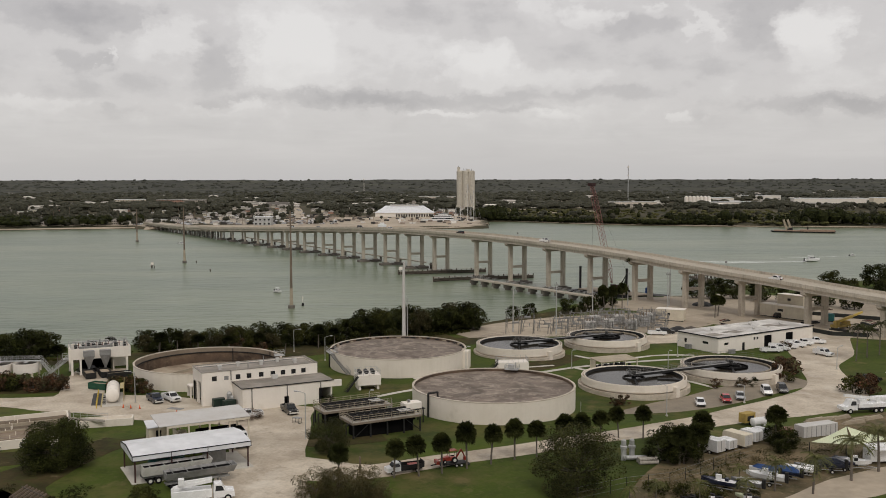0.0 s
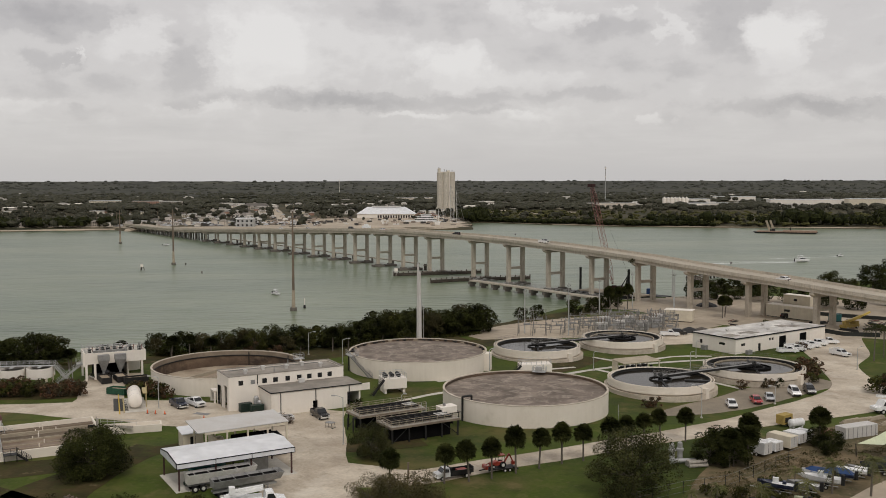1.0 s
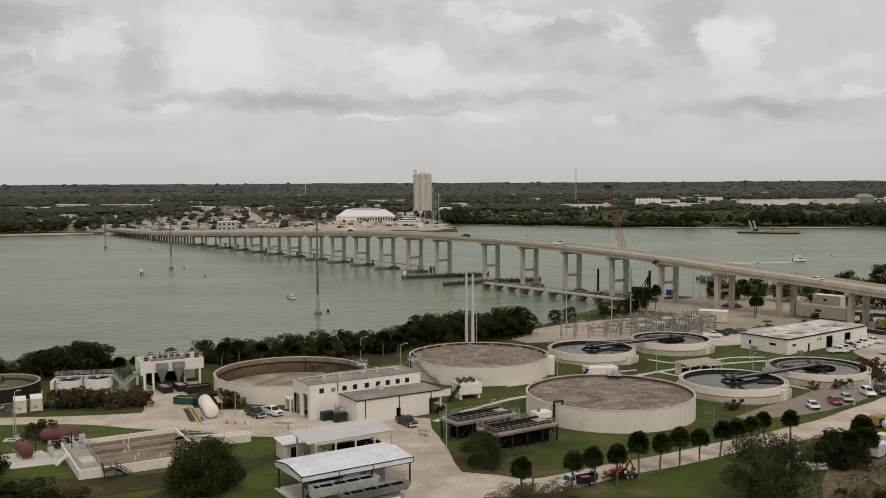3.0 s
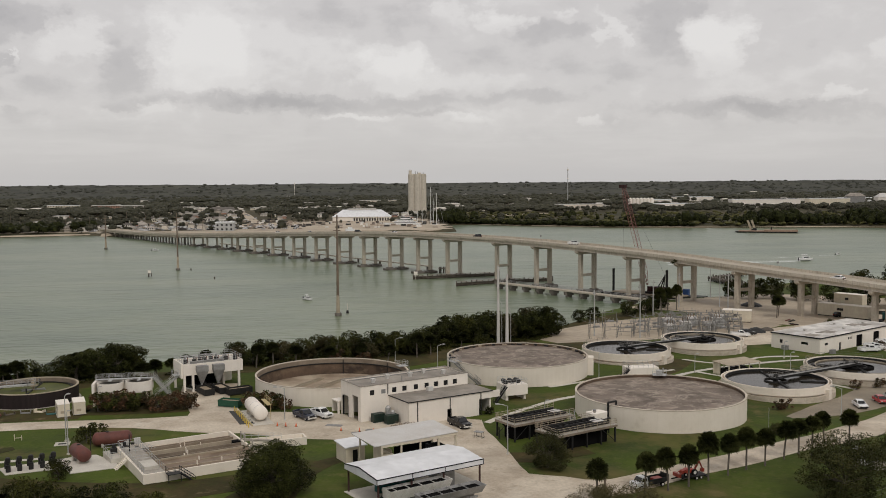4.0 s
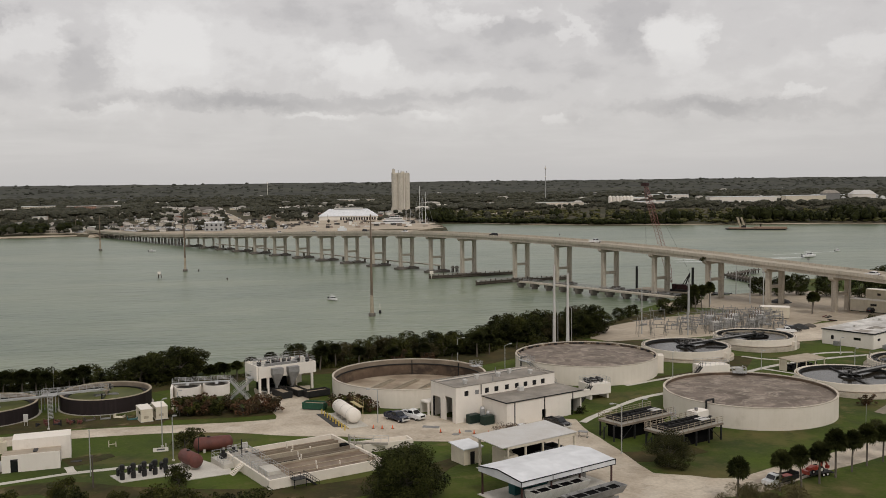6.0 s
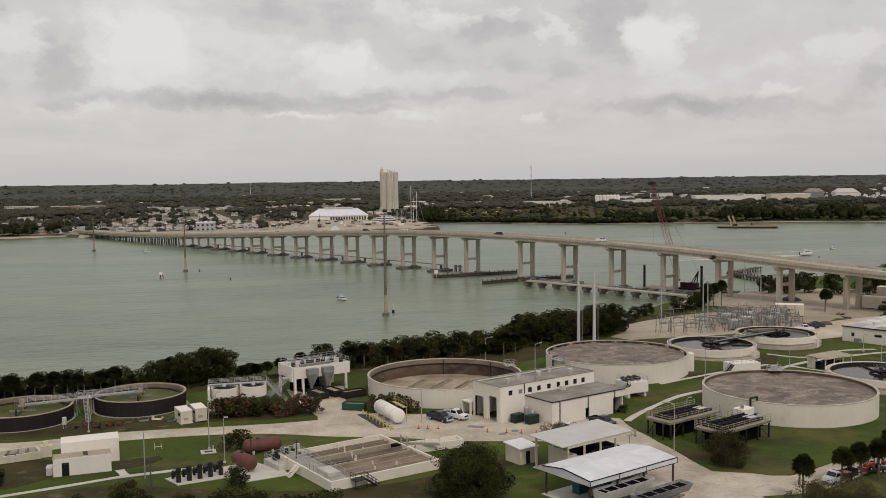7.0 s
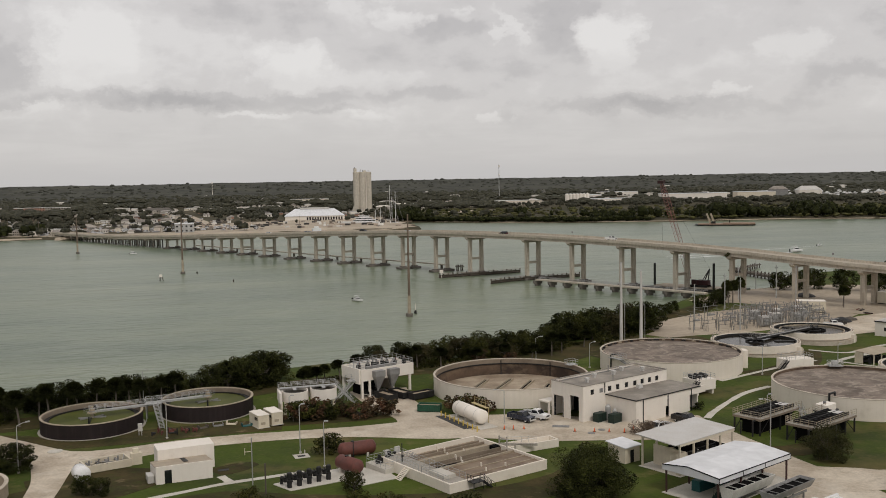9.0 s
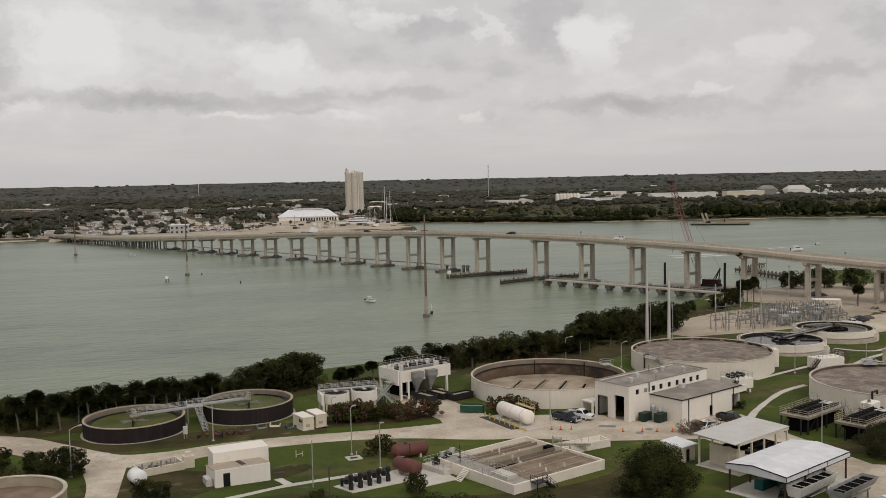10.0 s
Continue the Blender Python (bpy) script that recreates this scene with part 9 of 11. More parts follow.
# boats on trailers
def trailer_boat(x, y, turn, L, hull, label, cover=None, console=True):
    b = thing("trailer_boat", stand(x, y, turn, 0.05), label, "boat", "stored boats")
    H, B = L * 0.16, L * 0.32
    m = pose(0, 0, 0.75)
    part("hull", hull_geo(L, B, H), hull, b, at=m)
    part("deck", Geo().prism([(-L * 0.48, -B * 0.4), (L * 0.1, -B * 0.4), (L * 0.38, 0), (L * 0.1, B * 0.4), (-L * 0.48, B * 0.4)], 0.75 + H * 0.9, 0.75 + H * 0.97), HULL, b)
    if cover:
        part("cover", Geo().prism([(-L * 0.5, -B * 0.5), (L * 0.15, -B * 0.48), (L * 0.48, 0), (L * 0.15, B * 0.48), (-L * 0.5, B * 0.5)], 0.75 + H * 0.85, 0.75 + H * 1.9, [(-L * 0.3, -B * 0.1), (L * 0.1, -B * 0.08), (L * 0.2, 0), (L * 0.1, B * 0.08), (-L * 0.3, B * 0.1)]), cover, b)
    elif console:
        part("console", Geo().box(-0.4, -B * 0.16, 0.75 + H, 0.4, B * 0.16, 0.75 + H * 1.9, 0.06), HULL, b)
        part("windshield", Geo().bar((0.42, -B * 0.16, 0.75 + H * 2.0), (0.42, B * 0.16, 0.75 + H * 2.0), 0.05, 0.4), GLASS, b)
        part("seat", Geo().box(-1.5, -B * 0.2, 0.75 + H, -1.0, B * 0.2, 0.75 + H * 1.5, 0.05), HULLDARK, b)
    part("outboard", Geo().box(-L / 2 - 0.55, -0.25, 0.7, -L / 2 - 0.05, 0.25, 0.75 + H * 1.7, 0.08), DARK, b)
    part("trailer_frame", Geo().bar((-L * 0.45, -0.6, 0.55), (L * 0.35, -0.6, 0.55), 0.1).bar((-L * 0.45, 0.6, 0.55), (L * 0.35, 0.6, 0.55), 0.1).bar((L * 0.35, -0.6, 0.55), (L * 0.7, 0, 0.55), 0.1).bar((L * 0.35, 0.6, 0.55), (L * 0.7, 0, 0.55), 0.1), GALV, b)
    wheels(b, (-L * 0.15,), 1.9, 0.32, 0.2)


trailer_boat(41.7, 122.4, 150, 5.2, HULLDARK, "white and dark runabout on a trailer")
trailer_boat(45.8, 122.3, 146, 4.6, STEEL, "grey skiff on a galvanised trailer", None, False)
trailer_boat(49.5, 124.6, 152, 5.6, HULL, "white centre console boat on a trailer")
trailer_boat(53.2, 126.7, 150, 4.6, HULLDARK, "boat under a bright blue cover on a trailer", BLUE)
trailer_boat(50.3, 127.5, 150, 4.4, HULL, "small boat under a bright blue cover", BLUE)
trailer_boat(56.1, 128.2, 150, 4.4, HULL, "narrow white skiff on a trailer", None, False)
trailer_boat(57.7, 129.5, 146, 3.6, STEEL, "narrow grey skiff on a trailer", None, False)
trailer_boat(61.2, 129.9, 165, 5.2, HULLDARK, "dark blue boat under the shade sail", CARNAVY)
trailer_boat(63.6, 130.9, 172, 4.6, HULLDARK, "navy boat behind another under the shade sail", CARNAVY)
trailer_boat(66.2, 130.9, -14, 5.0, HULL, "white skiff with a dark rail on a trailer")
for x, y, a, m in ((44.4, 118.7, 150, SAIL), (39.1, 118.8, 150, DARK), (37.7, 118.4, 150, DARK), (39.9, 117.5, 150, HULL), (36.1, 117.6, 150, DARK), (45.2, 117.4, 150, HULL)):
    js = thing("jet_ski", stand(x, y, a, 0.1), "small jet ski stored on a rack", "jet ski", "stored jet skis")
    part("hull", hull_geo(2.9, 1.1, 0.55), m, js)
    part("seat", Geo().box(-0.9, -0.22, 0.5, 0.2, 0.22, 0.85, 0.05).bar((0.35, -0.35, 1.0), (0.35, 0.35, 1.0), 0.08), DARK, js)
    part("rack", Geo().bar((-1.2, -0.4, -0.02), (1.2, -0.4, -0.02), 0.1).bar((-1.2, 0.4, -0.02), (1.2, 0.4, -0.02), 0.1), GALV, js)
ss = thing("shade_sail", stand(68.8, 136.5, 8), "pale lime shade sail stretched between poles", "shade sail")
posts = [(-6.2, 3.0, 2.2), (0.8, 3.6, 4.4), (6.4, -0.5, 3.2), (-1.6, -2.0, 2.9), (-4.6, -5.0, 2.8)]
for x, y, z in posts:
    part("post", Geo().rod((x, y, -0.3), (x * 1.02, y, z), 0.08), DARK, ss)
for a, b_, c_ in ((0, 1, 3), (3, 1, 2)):
    v, f, n = [], [], 8
    A, Bv, C = Vector(posts[a]), Vector(posts[b_]), Vector(posts[c_])
    for i in range(n + 1):
        for j in range(n + 1 - i):
            u, w_ = i / n, j / n
            q = 1 - u - w_
            sag = 0.35 * (u * w_ + w_ * q + q * u) * 3
            cen = (A + Bv + C) / 3
            p = A * q + Bv * u + C * w_
            edge = 1 - 0.13 * (1 - min(1, 9 * min(q, u, w_) + abs(max(q, u, w_) - 0.5) * 1.6))
            v.append(tuple(cen + (p - cen) * edge - Vector((0, 0, sag * 0.4 + (0.03 if a else 0)))))
    idx = {}
    k = 0
    for i in range(n + 1):
        for j in range(n + 1 - i):
            idx[i, j] = k
            k += 1
    for i in range(n):
        for j in range(n - i):
            f.append((idx[i, j], idx[i + 1, j], idx[i, j + 1]))
            if i + j < n - 1:
                f.append((idx[i + 1, j], idx[i + 1, j + 1], idx[i, j + 1]))
    part("cloth", Geo().add(v, f), SAIL, ss, "pale lime cloth")
rv = thing("white_trailer_home", stand(73.8, 134.6, 4), "white travel trailer with a dark door", "trailer")
part("box", side([(-4, 0.5), (-4, 2.9), (3.4, 2.9), (4, 2.2), (4, 0.5)], 2.4), HULL, rv)
part("door", Geo().box(0.6, -1.23, 0.6, 1.5, -1.2, 2.5), DARK, rv)
part("awning", Geo().box(-3.4, -2.4, 2.6, 0.4, -1.2, 2.68), HULL, rv)
wheels(rv, (-0.6, 0.4), 2.1, 0.36)

# ---- plant clutter: lamps, vessels, bins, pumps ----
def street_lamp(x, y, h, arm, turn, label="slender pale lamp post with a single arm"):
    t = thing("street_lamp", stand(x, y, turn), label, "lamp post", "plant lamp posts")
    part("pole", Geo().rod((0, 0, -0.3), (0, 0, h), 0.11, 0.07, 8), GALV, t)
    part("arm", Geo().rod((0, 0, h - 0.05), (arm * 0.6, 0, h + 0.25), 0.05, n=6).rod((arm * 0.6, 0, h + 0.25), (arm, 0, h + 0.3), 0.05, n=6), GALV, t)
    part("lamp_head", Geo().box(arm - 0.15, -0.16, h + 0.2, arm + 0.55, 0.16, h + 0.38, 0.06), GALV, t)
    part("footing", Geo().rod((0, 0, -0.4), (0, 0, 0.25), 0.25, n=10), SLABMAT, t)


for x, y, h, arm, turn in ((-150.1, 169.3, 8.0, 1.8, 40), (-127.7, 184.2, 7.0, 0.0, 0), (-136.2, 215, 6.6, 0.6, 0), (-103.2, 168.6, 8.4, 0.5, 20), (-99.6, 158.9, 7.4, 0.2, 0), (-64, 178.3, 6.4, 1.6, 180), (-29.7, 221, 6.0, 1.5, 20), (-24.1, 149, 8.3, 1.5, 170), (64.3, 176.3, 3.7, 1.3, 200), (-13.5, 168, 4.6, 0.4, 0), (7, 203, 6.6, 0.5, 0), (33, 210, 4.4, 0.4, 0), (56, 207, 4.8, 0.4, 0), (45, 165.5, 6, 1.6, 140), (-104.5, 192.0, 4.5, 0.4, 0), (63, 224, 4.2, 0.4, 0), (-40, 233, 5.8, 1.4, 0), (98.5, 208, 5.4, 1.6, 30)):
    street_lamp(x, y, h, arm, turn)
for x, y, h, m, r in ((-111.3, 152.0, 7.4, GALV, 0.09), (-109.3, 145.8, 5.0, WOOD, 0.12), (-95.0, 156.4, 4.4, DARK, 0.08), (-87.5, 152.5, 4.6, DARK, 0.1), (-12.5, 130.5, 2.6, WOODPOLE, 0.16), (26.8, 158.6, 4.2, GALV, 0.05)):
    solo("bare_pole", Geo().rod((0, 0, -0.3), (0, 0, h), r, r * 0.85, 8).rod((0, 0, h), (0, 0, h + 0.12), r * 1.25, r * 0.6, 8), m, "bare upright pole on the plant grounds", "pole", stand(x, y))

# the rust-red surge vessels with their railed platform
for p, q, r, z in (((-96.3, 163.6), (-90.9, 164.6), 1.2, 1.4), ((-97.2, 155.6), (-94.6, 152.0), 1.15, 1.7)):
    d = Vector((q[0] - p[0], q[1] - p[1], 0))
    v = thing("surge_vessel", stand(p[0], p[1], math.degrees(math.atan2(d.y, d.x))), "rust-red horizontal steel vessel on saddles", "vessel", "rust-red vessels")
    L = d.length
    part("shell", Geo().lying((0, 0, z), (L, 0, z), r, 0.55, 22), RUST, v, smooth=True)
    for x in (L * 0.2, L * 0.8):
        part("saddle", Geo().box(x - 0.2, -r * 0.8, -0.3, x + 0.2, r * 0.8, z - r * 0.5), SLABMAT, v)
    part("flange", Geo().rod((L * 0.35, 0, z + r - 0.1), (L * 0.35, 0, z + r + 0.12), 0.3, n=12), DARK, v)
    part("nozzle", Geo().rod((L * 0.7, 0, z - r), (L * 0.7, 0, 0.2), 0.18), DARK, v)
pf = thing("pump_platform", stand(-90.4, 151.8, 24.5), "pale concrete pump platform with rails and dark machinery", "platform")
part("base", Geo().box(0, 0, -0.6, 6.2, 5.2, 0.8), SLABMAT, pf)
part("handrail", Geo().rail([(0.1, 0.1, 0.8), (6.1, 0.1, 0.8), (6.1, 5.1, 0.8), (0.1, 5.1, 0.8)], closed=True, post=1.4), GALV, pf)
for k, (x, y, a, h) in enumerate(((1.4, 3.4, 1.2, 1.4), (3.0, 3.0, 1.3, 1.7), (4.5, 3.6, 1.1, 1.2), (2.4, 1.5, 1.0, 0.9), (4.6, 1.6, 1.3, 1.0))):
    part("pump_motor", Geo().box(x - a / 2, y - 0.4, 0.8, x + a / 2, y + 0.4, 0.8 + h * 0.6, 0.1).rod((x, y, 0.8), (x, y, 0.8 + h), 0.3, n=10).rod((x, y, 1.2), (x + 1.2, y, 1.2), 0.14), DARK, pf)
part("control_panel", Geo().box(4.9, 4.0, 0.8, 5.9, 4.3, 2.6).box(3.4, 4.5, 0.8, 4.2, 4.7, 2.2), ROOFLIGHT, pf, "pale control panel")
stair(pf, (8.6, 2.0, -0.2), (6.2, 2.4, 0.8), 1.0, GALV)
solo("pump_pad", Geo().prism([(-108.2, 151.4), (-105.6, 147.5), (-97.2, 150.3), (-95.4, 147.0), (-88.6, 149.4), (-89.4, 152.0), (-94.6, 158.0), (-98.4, 156.8)], 0.2, lambda x, y: ground_z(x, y) + 0.1), SLABMAT, "pale concrete pad of the pump row", "slab", kind="structure")
for k in range(5):
    u = k / 4
    x, y = -105.7 + 6.2 * u, 149.0 + 2.6 * u
    pm = thing("booster_pump", stand(x, y, 24, 0.08) @ Matrix.Scale(1.12, 4), "black upright booster pump with elbow pipes", "pump", "black booster pumps")
    part("casing", Geo().lathe([(0.34, 0), (0.34, 1.0), (0.22, 1.05), (0.22, 1.35), (0.36, 1.4), (0.36, 2.0), (0.2, 2.15)], 14), DARK, pm)
    part("pipe", Geo().rod((0, 0, 0.9), (0, 2.3, 0.9), 0.22, n=10).rod((0, 2.3, 0.9), (0, 2.3, -0.1), 0.22, n=10).rod((0, 1.1, 0.55), (0, 1.1, 1.25), 0.34, n=12), DARK, pm)
    part("valve_wheel", Geo().ring(0.22, 0.28, 1.5, 1.55, 12, (0, 1.1)).rod((0, 1.1, 1.2), (0, 1.1, 1.5), 0.05), DARK, pm)

solo("manhole_ring", Geo().ring(0.9, 1.3, -0.2, 0.16, 22).disc(0.95, 0.1, 22, thick=0.2), SLABMAT, "pale concrete manhole ring in the rough grass", "manhole", stand(-146.9, 180.6))
# the white fuel tank with faded bollards
ft = thing("storage_tank", stand(-71.6, 186.0, -70), "white horizontal storage tank on a kerbed pad", "tank")
part("shell", Geo().lying((0, 0, 1.75), (9.2, 0, 1.75), 1.35, 0.3, 24), WHITE2, ft, smooth=True)
for x in (1.2, 4.6, 8.0):
    part("saddle", Geo().box(x - 0.25, -1.1, -0.1, x + 0.25, 1.1, 0.9), SLABMAT, ft)
    part("band", Geo().rod((x - 0.06, 0, 1.75), (x + 0.06, 0, 1.75), 1.37, n=24), ROOFLIGHT, ft)
part("pad", Geo().box(-1.4, -2.0, -0.3, 11.6, 2.0, 0.1), SLABMAT, ft)
part("stripe", Geo().box(-1.4, -2.3, -0.3, 11.6, -2.02, 0.2), BUFF, ft, "faded yellow painted kerb")
part("catwalk", Geo().box(2.5, 1.5, 2.9, 8, 2.3, 3.0).rail([(2.5, 2.3, 3.0), (8, 2.3, 3.0)], post=1.3).rod((2.6, 2.2, 0), (2.6, 2.2, 2.9), 0.06).rod((7.9, 2.2, 0), (7.9, 2.2, 2.9), 0.06), BUFF, ft, "buff railed catwalk")
for k in range(9):
    solo("bollard", Geo().lathe([(0.12, -0.2), (0.12, 1.0), (0.08, 1.1), (0.01, 1.14)], 10), YELLOW, "yellow steel bollard beside the storage tank", "bollard", stand(-71.6, 186.0, -70) @ pose(-1.6 + k * 1.65, -3.1, 0), "yellow bollards")
solo("asphalt_pad", Geo().prism([(-76.3, 186.8), (-73.6, 186.6), (-69.6, 176.6), (-72.6, 176.4)], 0.0, lambda x, y: ground_z(x, y) + 0.1), ASPHALT, "dark asphalt patch beside the storage tank", "asphalt patch", kind="structure")
for x, y in ((-65.1, 174.4), (-63.4, 174.0), (-61.4, 173.6), (-52.6, 169.3), (-49.1, 168.2), (-46.5, 167.3), (-43.9, 166.2), (-41.5, 167.6)):
    cn = thing("traffic_cone", stand(x, y, 20, 0.06), "orange traffic cone on the forecourt", "traffic cone", "traffic cones")
    part("cone", Geo().lathe([(0.17, 0.04), (0.04, 0.75), (0.01, 0.76)], 10), ORANGE, cn)
    part("base", Geo().box(-0.22, -0.22, 0, 0.22, 0.22, 0.05), DARK, cn)
solo("drain_grate", Geo().box(-1.6, -0.7, 0, 1.6, 0.7, 0.09), STEEL, "rusty drain grate in the forecourt", "drain grate", stand(-54.0, 173.6, -20, 0.0))
for x, y in ((-47.3, 169.2), (-50.0, 167.4)):
    solo("manhole_cover", Geo().disc(0.7, 0.1, 18, thick=0.2), STEEL, "round iron manhole cover in the concrete", "manhole", stand(x, y, 0, 0.0))


def dumpster(x, y, turn, L, mat, label):
    d = thing("dumpster", stand(x, y, turn, 0.06), label, "dumpster", "open dumpsters")
    part("shell", Geo().box(-L / 2, -1.15, 0.15, L / 2, -1.05, 1.45).box(-L / 2, 1.05, 0.15, L / 2, 1.15, 1.45).box(-L / 2, -1.05, 0.15, -L / 2 + 0.1, 1.05, 1.45).box(L / 2 - 0.1, -1.05, 0.15, L / 2, 1.05, 1.45).box(-L / 2, -1.05, 0.1, L / 2, 1.05, 0.2), mat, d)
    part("load", Geo().box(-L / 2 + 0.1, -1.05, 0.2, L / 2 - 0.1, 1.05, 1.1), TANKFLOOR, d, "brown sludge load")
    for k in range(5):
        part("rib", Geo().box(-L / 2 + 0.4 + k * (L - 0.9) / 4, -1.22, 0.15, -L / 2 + 0.5 + k * (L - 0.9) / 4, -1.15, 1.45), mat, d)


dumpster(-76.6, 191.0, -20, 4.6, GREENBIN, "green open sludge dumpster on the drive")
dumpster(-76.4, 202.0, 25, 5.4, DARK, "dark open dumpster on the grass")
dumpster(-84.0, 202.8, 121, 5.4, DARK, "dark open dumpster under the hoppers")
dumpster(-80.8, 204.2, 121, 5.4, DARK, "dark open dumpster under the hoppers")
# two cream cabinets and odds and ends by the dark tanks
for x, y, a in ((-110.5, 188.5, 0), (-107.8, 190.1, -2)):
    cb = thing("equipment_cabinet", stand(x, y, 20 + a), "cream walk-in equipment cabinet", "cabinet", "cream cabinets")
    part("box", Geo().box(-1.15, -2.3, 0.1, 1.15, 2.3, 2.5, 0.05), CREAM, cb)
    part("roof", Geo().slab([(-1.2, -2.35, 2.6), (1.2, -2.35, 2.6), (1.2, 2.35, 2.66), (-1.2, 2.35, 2.66)], 0.08), WHITE2, cb)
    part("louvre", Geo().box(-0.6, -2.33, 0.7, 0.3, -2.3, 1.2), BEIGE, cb)
    part("window", Geo().box(-1.18, -1.9, 1.5, -1.15, -0.5, 2.1), GLASS, cb)
    part("plinth", Geo().box(-1.25, -2.5, -0.2, 1.25, 2.5, 0.1), SLABMAT, cb)
r4 = random.Random(4)
for k in range(12):
    x, y = -130.5 + k * 0.75 + r4.uniform(-0.4, 0.4), 187.2 + r4.uniform(-1.2, 1.2)
    solo("pipe_manifold", Geo().rod((0, 0, 0), (0, 0, r4.uniform(0.5, 1.3)), 0.13, n=8).rod((0, 0, 0.5), (r4.uniform(0.6, 1.6), 0, 0.5), 0.15, n=8).rod((0.3, 0, 0.3), (0.3, 0, 0.75), 0.24, n=10), RUST if k % 3 else DARK, "rusty valve and pipe piece beside the tank", "pipework", stand(x, y, r4.uniform(0, 360)), "rusty pipe pieces")
solo("control_box", Geo().box(-0.4, -0.3, 0.9, 0.4, 0.3, 2.3).box(-0.3, -0.05, -0.2, -0.2, 0.05, 0.9).box(0.2, -0.05, -0.2, 0.3, 0.05, 0.9), ROOFLIGHT, "pale control box on a stand", "control box", stand(-133.0, 187.4, 10))
for x, y, a, m, l in ((-118.6, 190.4, 10, STEEL, "grey steel frame lying on grass"), (-116.0, 191.0, -12, CREAM, "weathered cream panel lying on grass"), (-113.0, 189.0, 15, TEALBIN, "teal crate lying on grass"), (-121.5, 189.6, 30, WOOD, "timber offcuts lying on grass")):
    solo("yard_scrap", Geo().box(-1.0, -0.6, 0, 1.0, 0.6, 0.12).box(-1.0, -0.6, 0.12, -0.9, 0.6, 0.7).box(0.9, -0.6, 0.12, 1.0, 0.6, 0.5), m, l, "scrap", stand(x, y, a), "yard scrap")
pp_ = thing("clarifier_part", stand(-138.7, 162.2, 118), "white lying cylinder vessel on the grass", "vessel")
part("shell", Geo().lying((-1.2, 0, 1.25), (1.3, 0, 1.25), 1.2, 0.35, 22), HULL, pp_, smooth=True)
part("cradle", Geo().box(-0.9, -0.9, -0.2, -0.6, 0.9, 0.5).box(0.6, -0.9, -0.2, 0.9, 0.9, 0.5), DARK, pp_)
ps = thing("open_valve_pit", stand(-138.6, 165.6, 22), "open concrete valve pit with pipes and scrap", "valve pit")
part("wall", Geo().box(0, 0, -0.5, 7.5, 0.3, 1.2).box(0, 4.0, -0.5, 7.5, 4.3, 1.2).box(0, 0.3, -0.5, 0.3, 4.0, 1.2).box(7.2, 0.3, -0.5, 7.5, 4.0, 1.2), CREAM, ps)
part("pit_floor", Geo().box(0.3, 0.3, -0.4, 7.2, 4.0, 0.2), DARK, ps)
for k in range(4):
    part("pipe", Geo().rod((1 + k * 1.6, 0.5, 0.7), (1 + k * 1.6, 3.8, 0.7), 0.2, n=8).rod((1 + k * 1.6, 2, 0.7), (1 + k * 1.6, 2, 1.6), 0.14, n=8), STEEL, ps)
r6 = random.Random(14)
for k in range(12):
    q_ = Vector((r6.uniform(0.6, 6.6), r6.uniform(0.8, 3.6), 0.6))
    part("scrap_bar", Geo().bar(q_, q_ + Vector((r6.uniform(-2.5, 2.5), r6.uniform(-1.2, 1.2), r6.uniform(0.1, 1.1))), 0.1), (GALV, BARK, CREAM)[k % 3], ps)
solo("white_cabinet", Geo().box(-0.9, -0.7, 0, 0.9, 0.7, 2.0, 0.05).box(-0.5, -0.4, 2.0, 0.4, 0.4, 2.7), CREAM, "cream pump cabinet beside the valve pit", "cabinet", stand(-131.2, 169.6, 15))
# the rotten plank frame and the well pumps at the south edge
pk = thing("plank_frame", stand(-62.5, 120.5, -38), "grey weathered timber plank frame", "frame")
for k in range(7):
    part("plank", Geo().bar((k * 0.95, 0, 0.2), (k * 0.95 + 0.35, 2.6, 1.5), 0.12, 0.3), WOODPOLE, pk)
part("rail", Geo().bar((-0.3, 2.0, 1.3), (6.6, 2.0, 1.3), 0.14).bar((-0.3, 0.4, 0.4), (6.6, 0.4, 0.4), 0.14), WOOD, pk)
wp = thing("well_pump", stand(30.4, 136.4, 15), "pair of grey upright well pumps with pipes", "pump")
for x in (0, 1.5):
    part("casing", Geo().lathe([(0.45, 0), (0.45, 1.9), (0.6, 1.95), (0.6, 2.3), (0.4, 2.4), (0.4, 3.2), (0.2, 3.4)], 14, (x, 0, 0)), GALV, wp)
part("pipe", Geo().rod((0, -0.8, 0.6), (4, -1.4, 0.5), 0.35, n=10).rod((0, 0, 0.6), (0, -0.8, 0.6), 0.35, n=10), GALV, wp)
ps = thing("pipe_stack", stand(34.0, 134.6, 10), "stack of pale pipes on the grass", "pipes")
for y, z in ((-0.5, 0.3), (0.1, 0.3), (0.7, 0.3), (-0.2, 0.78), (0.4, 0.78)):
    part("pipe", Geo().rod((-1.6, y, z), (1.6, y, z), 0.28, n=10), CONCRETE, ps)
fn = thing("chain_fence", Matrix.Identity(4), "thin dark fence posts with wire beside the storage lot", "fence")
fl = [Vector((x, y, ground_z(x, y))) for x, y in ((20, 118.5), (28, 122.6), (35, 124.6), (41, 129.0), (46.4, 133.4), (52.4, 137.6))]
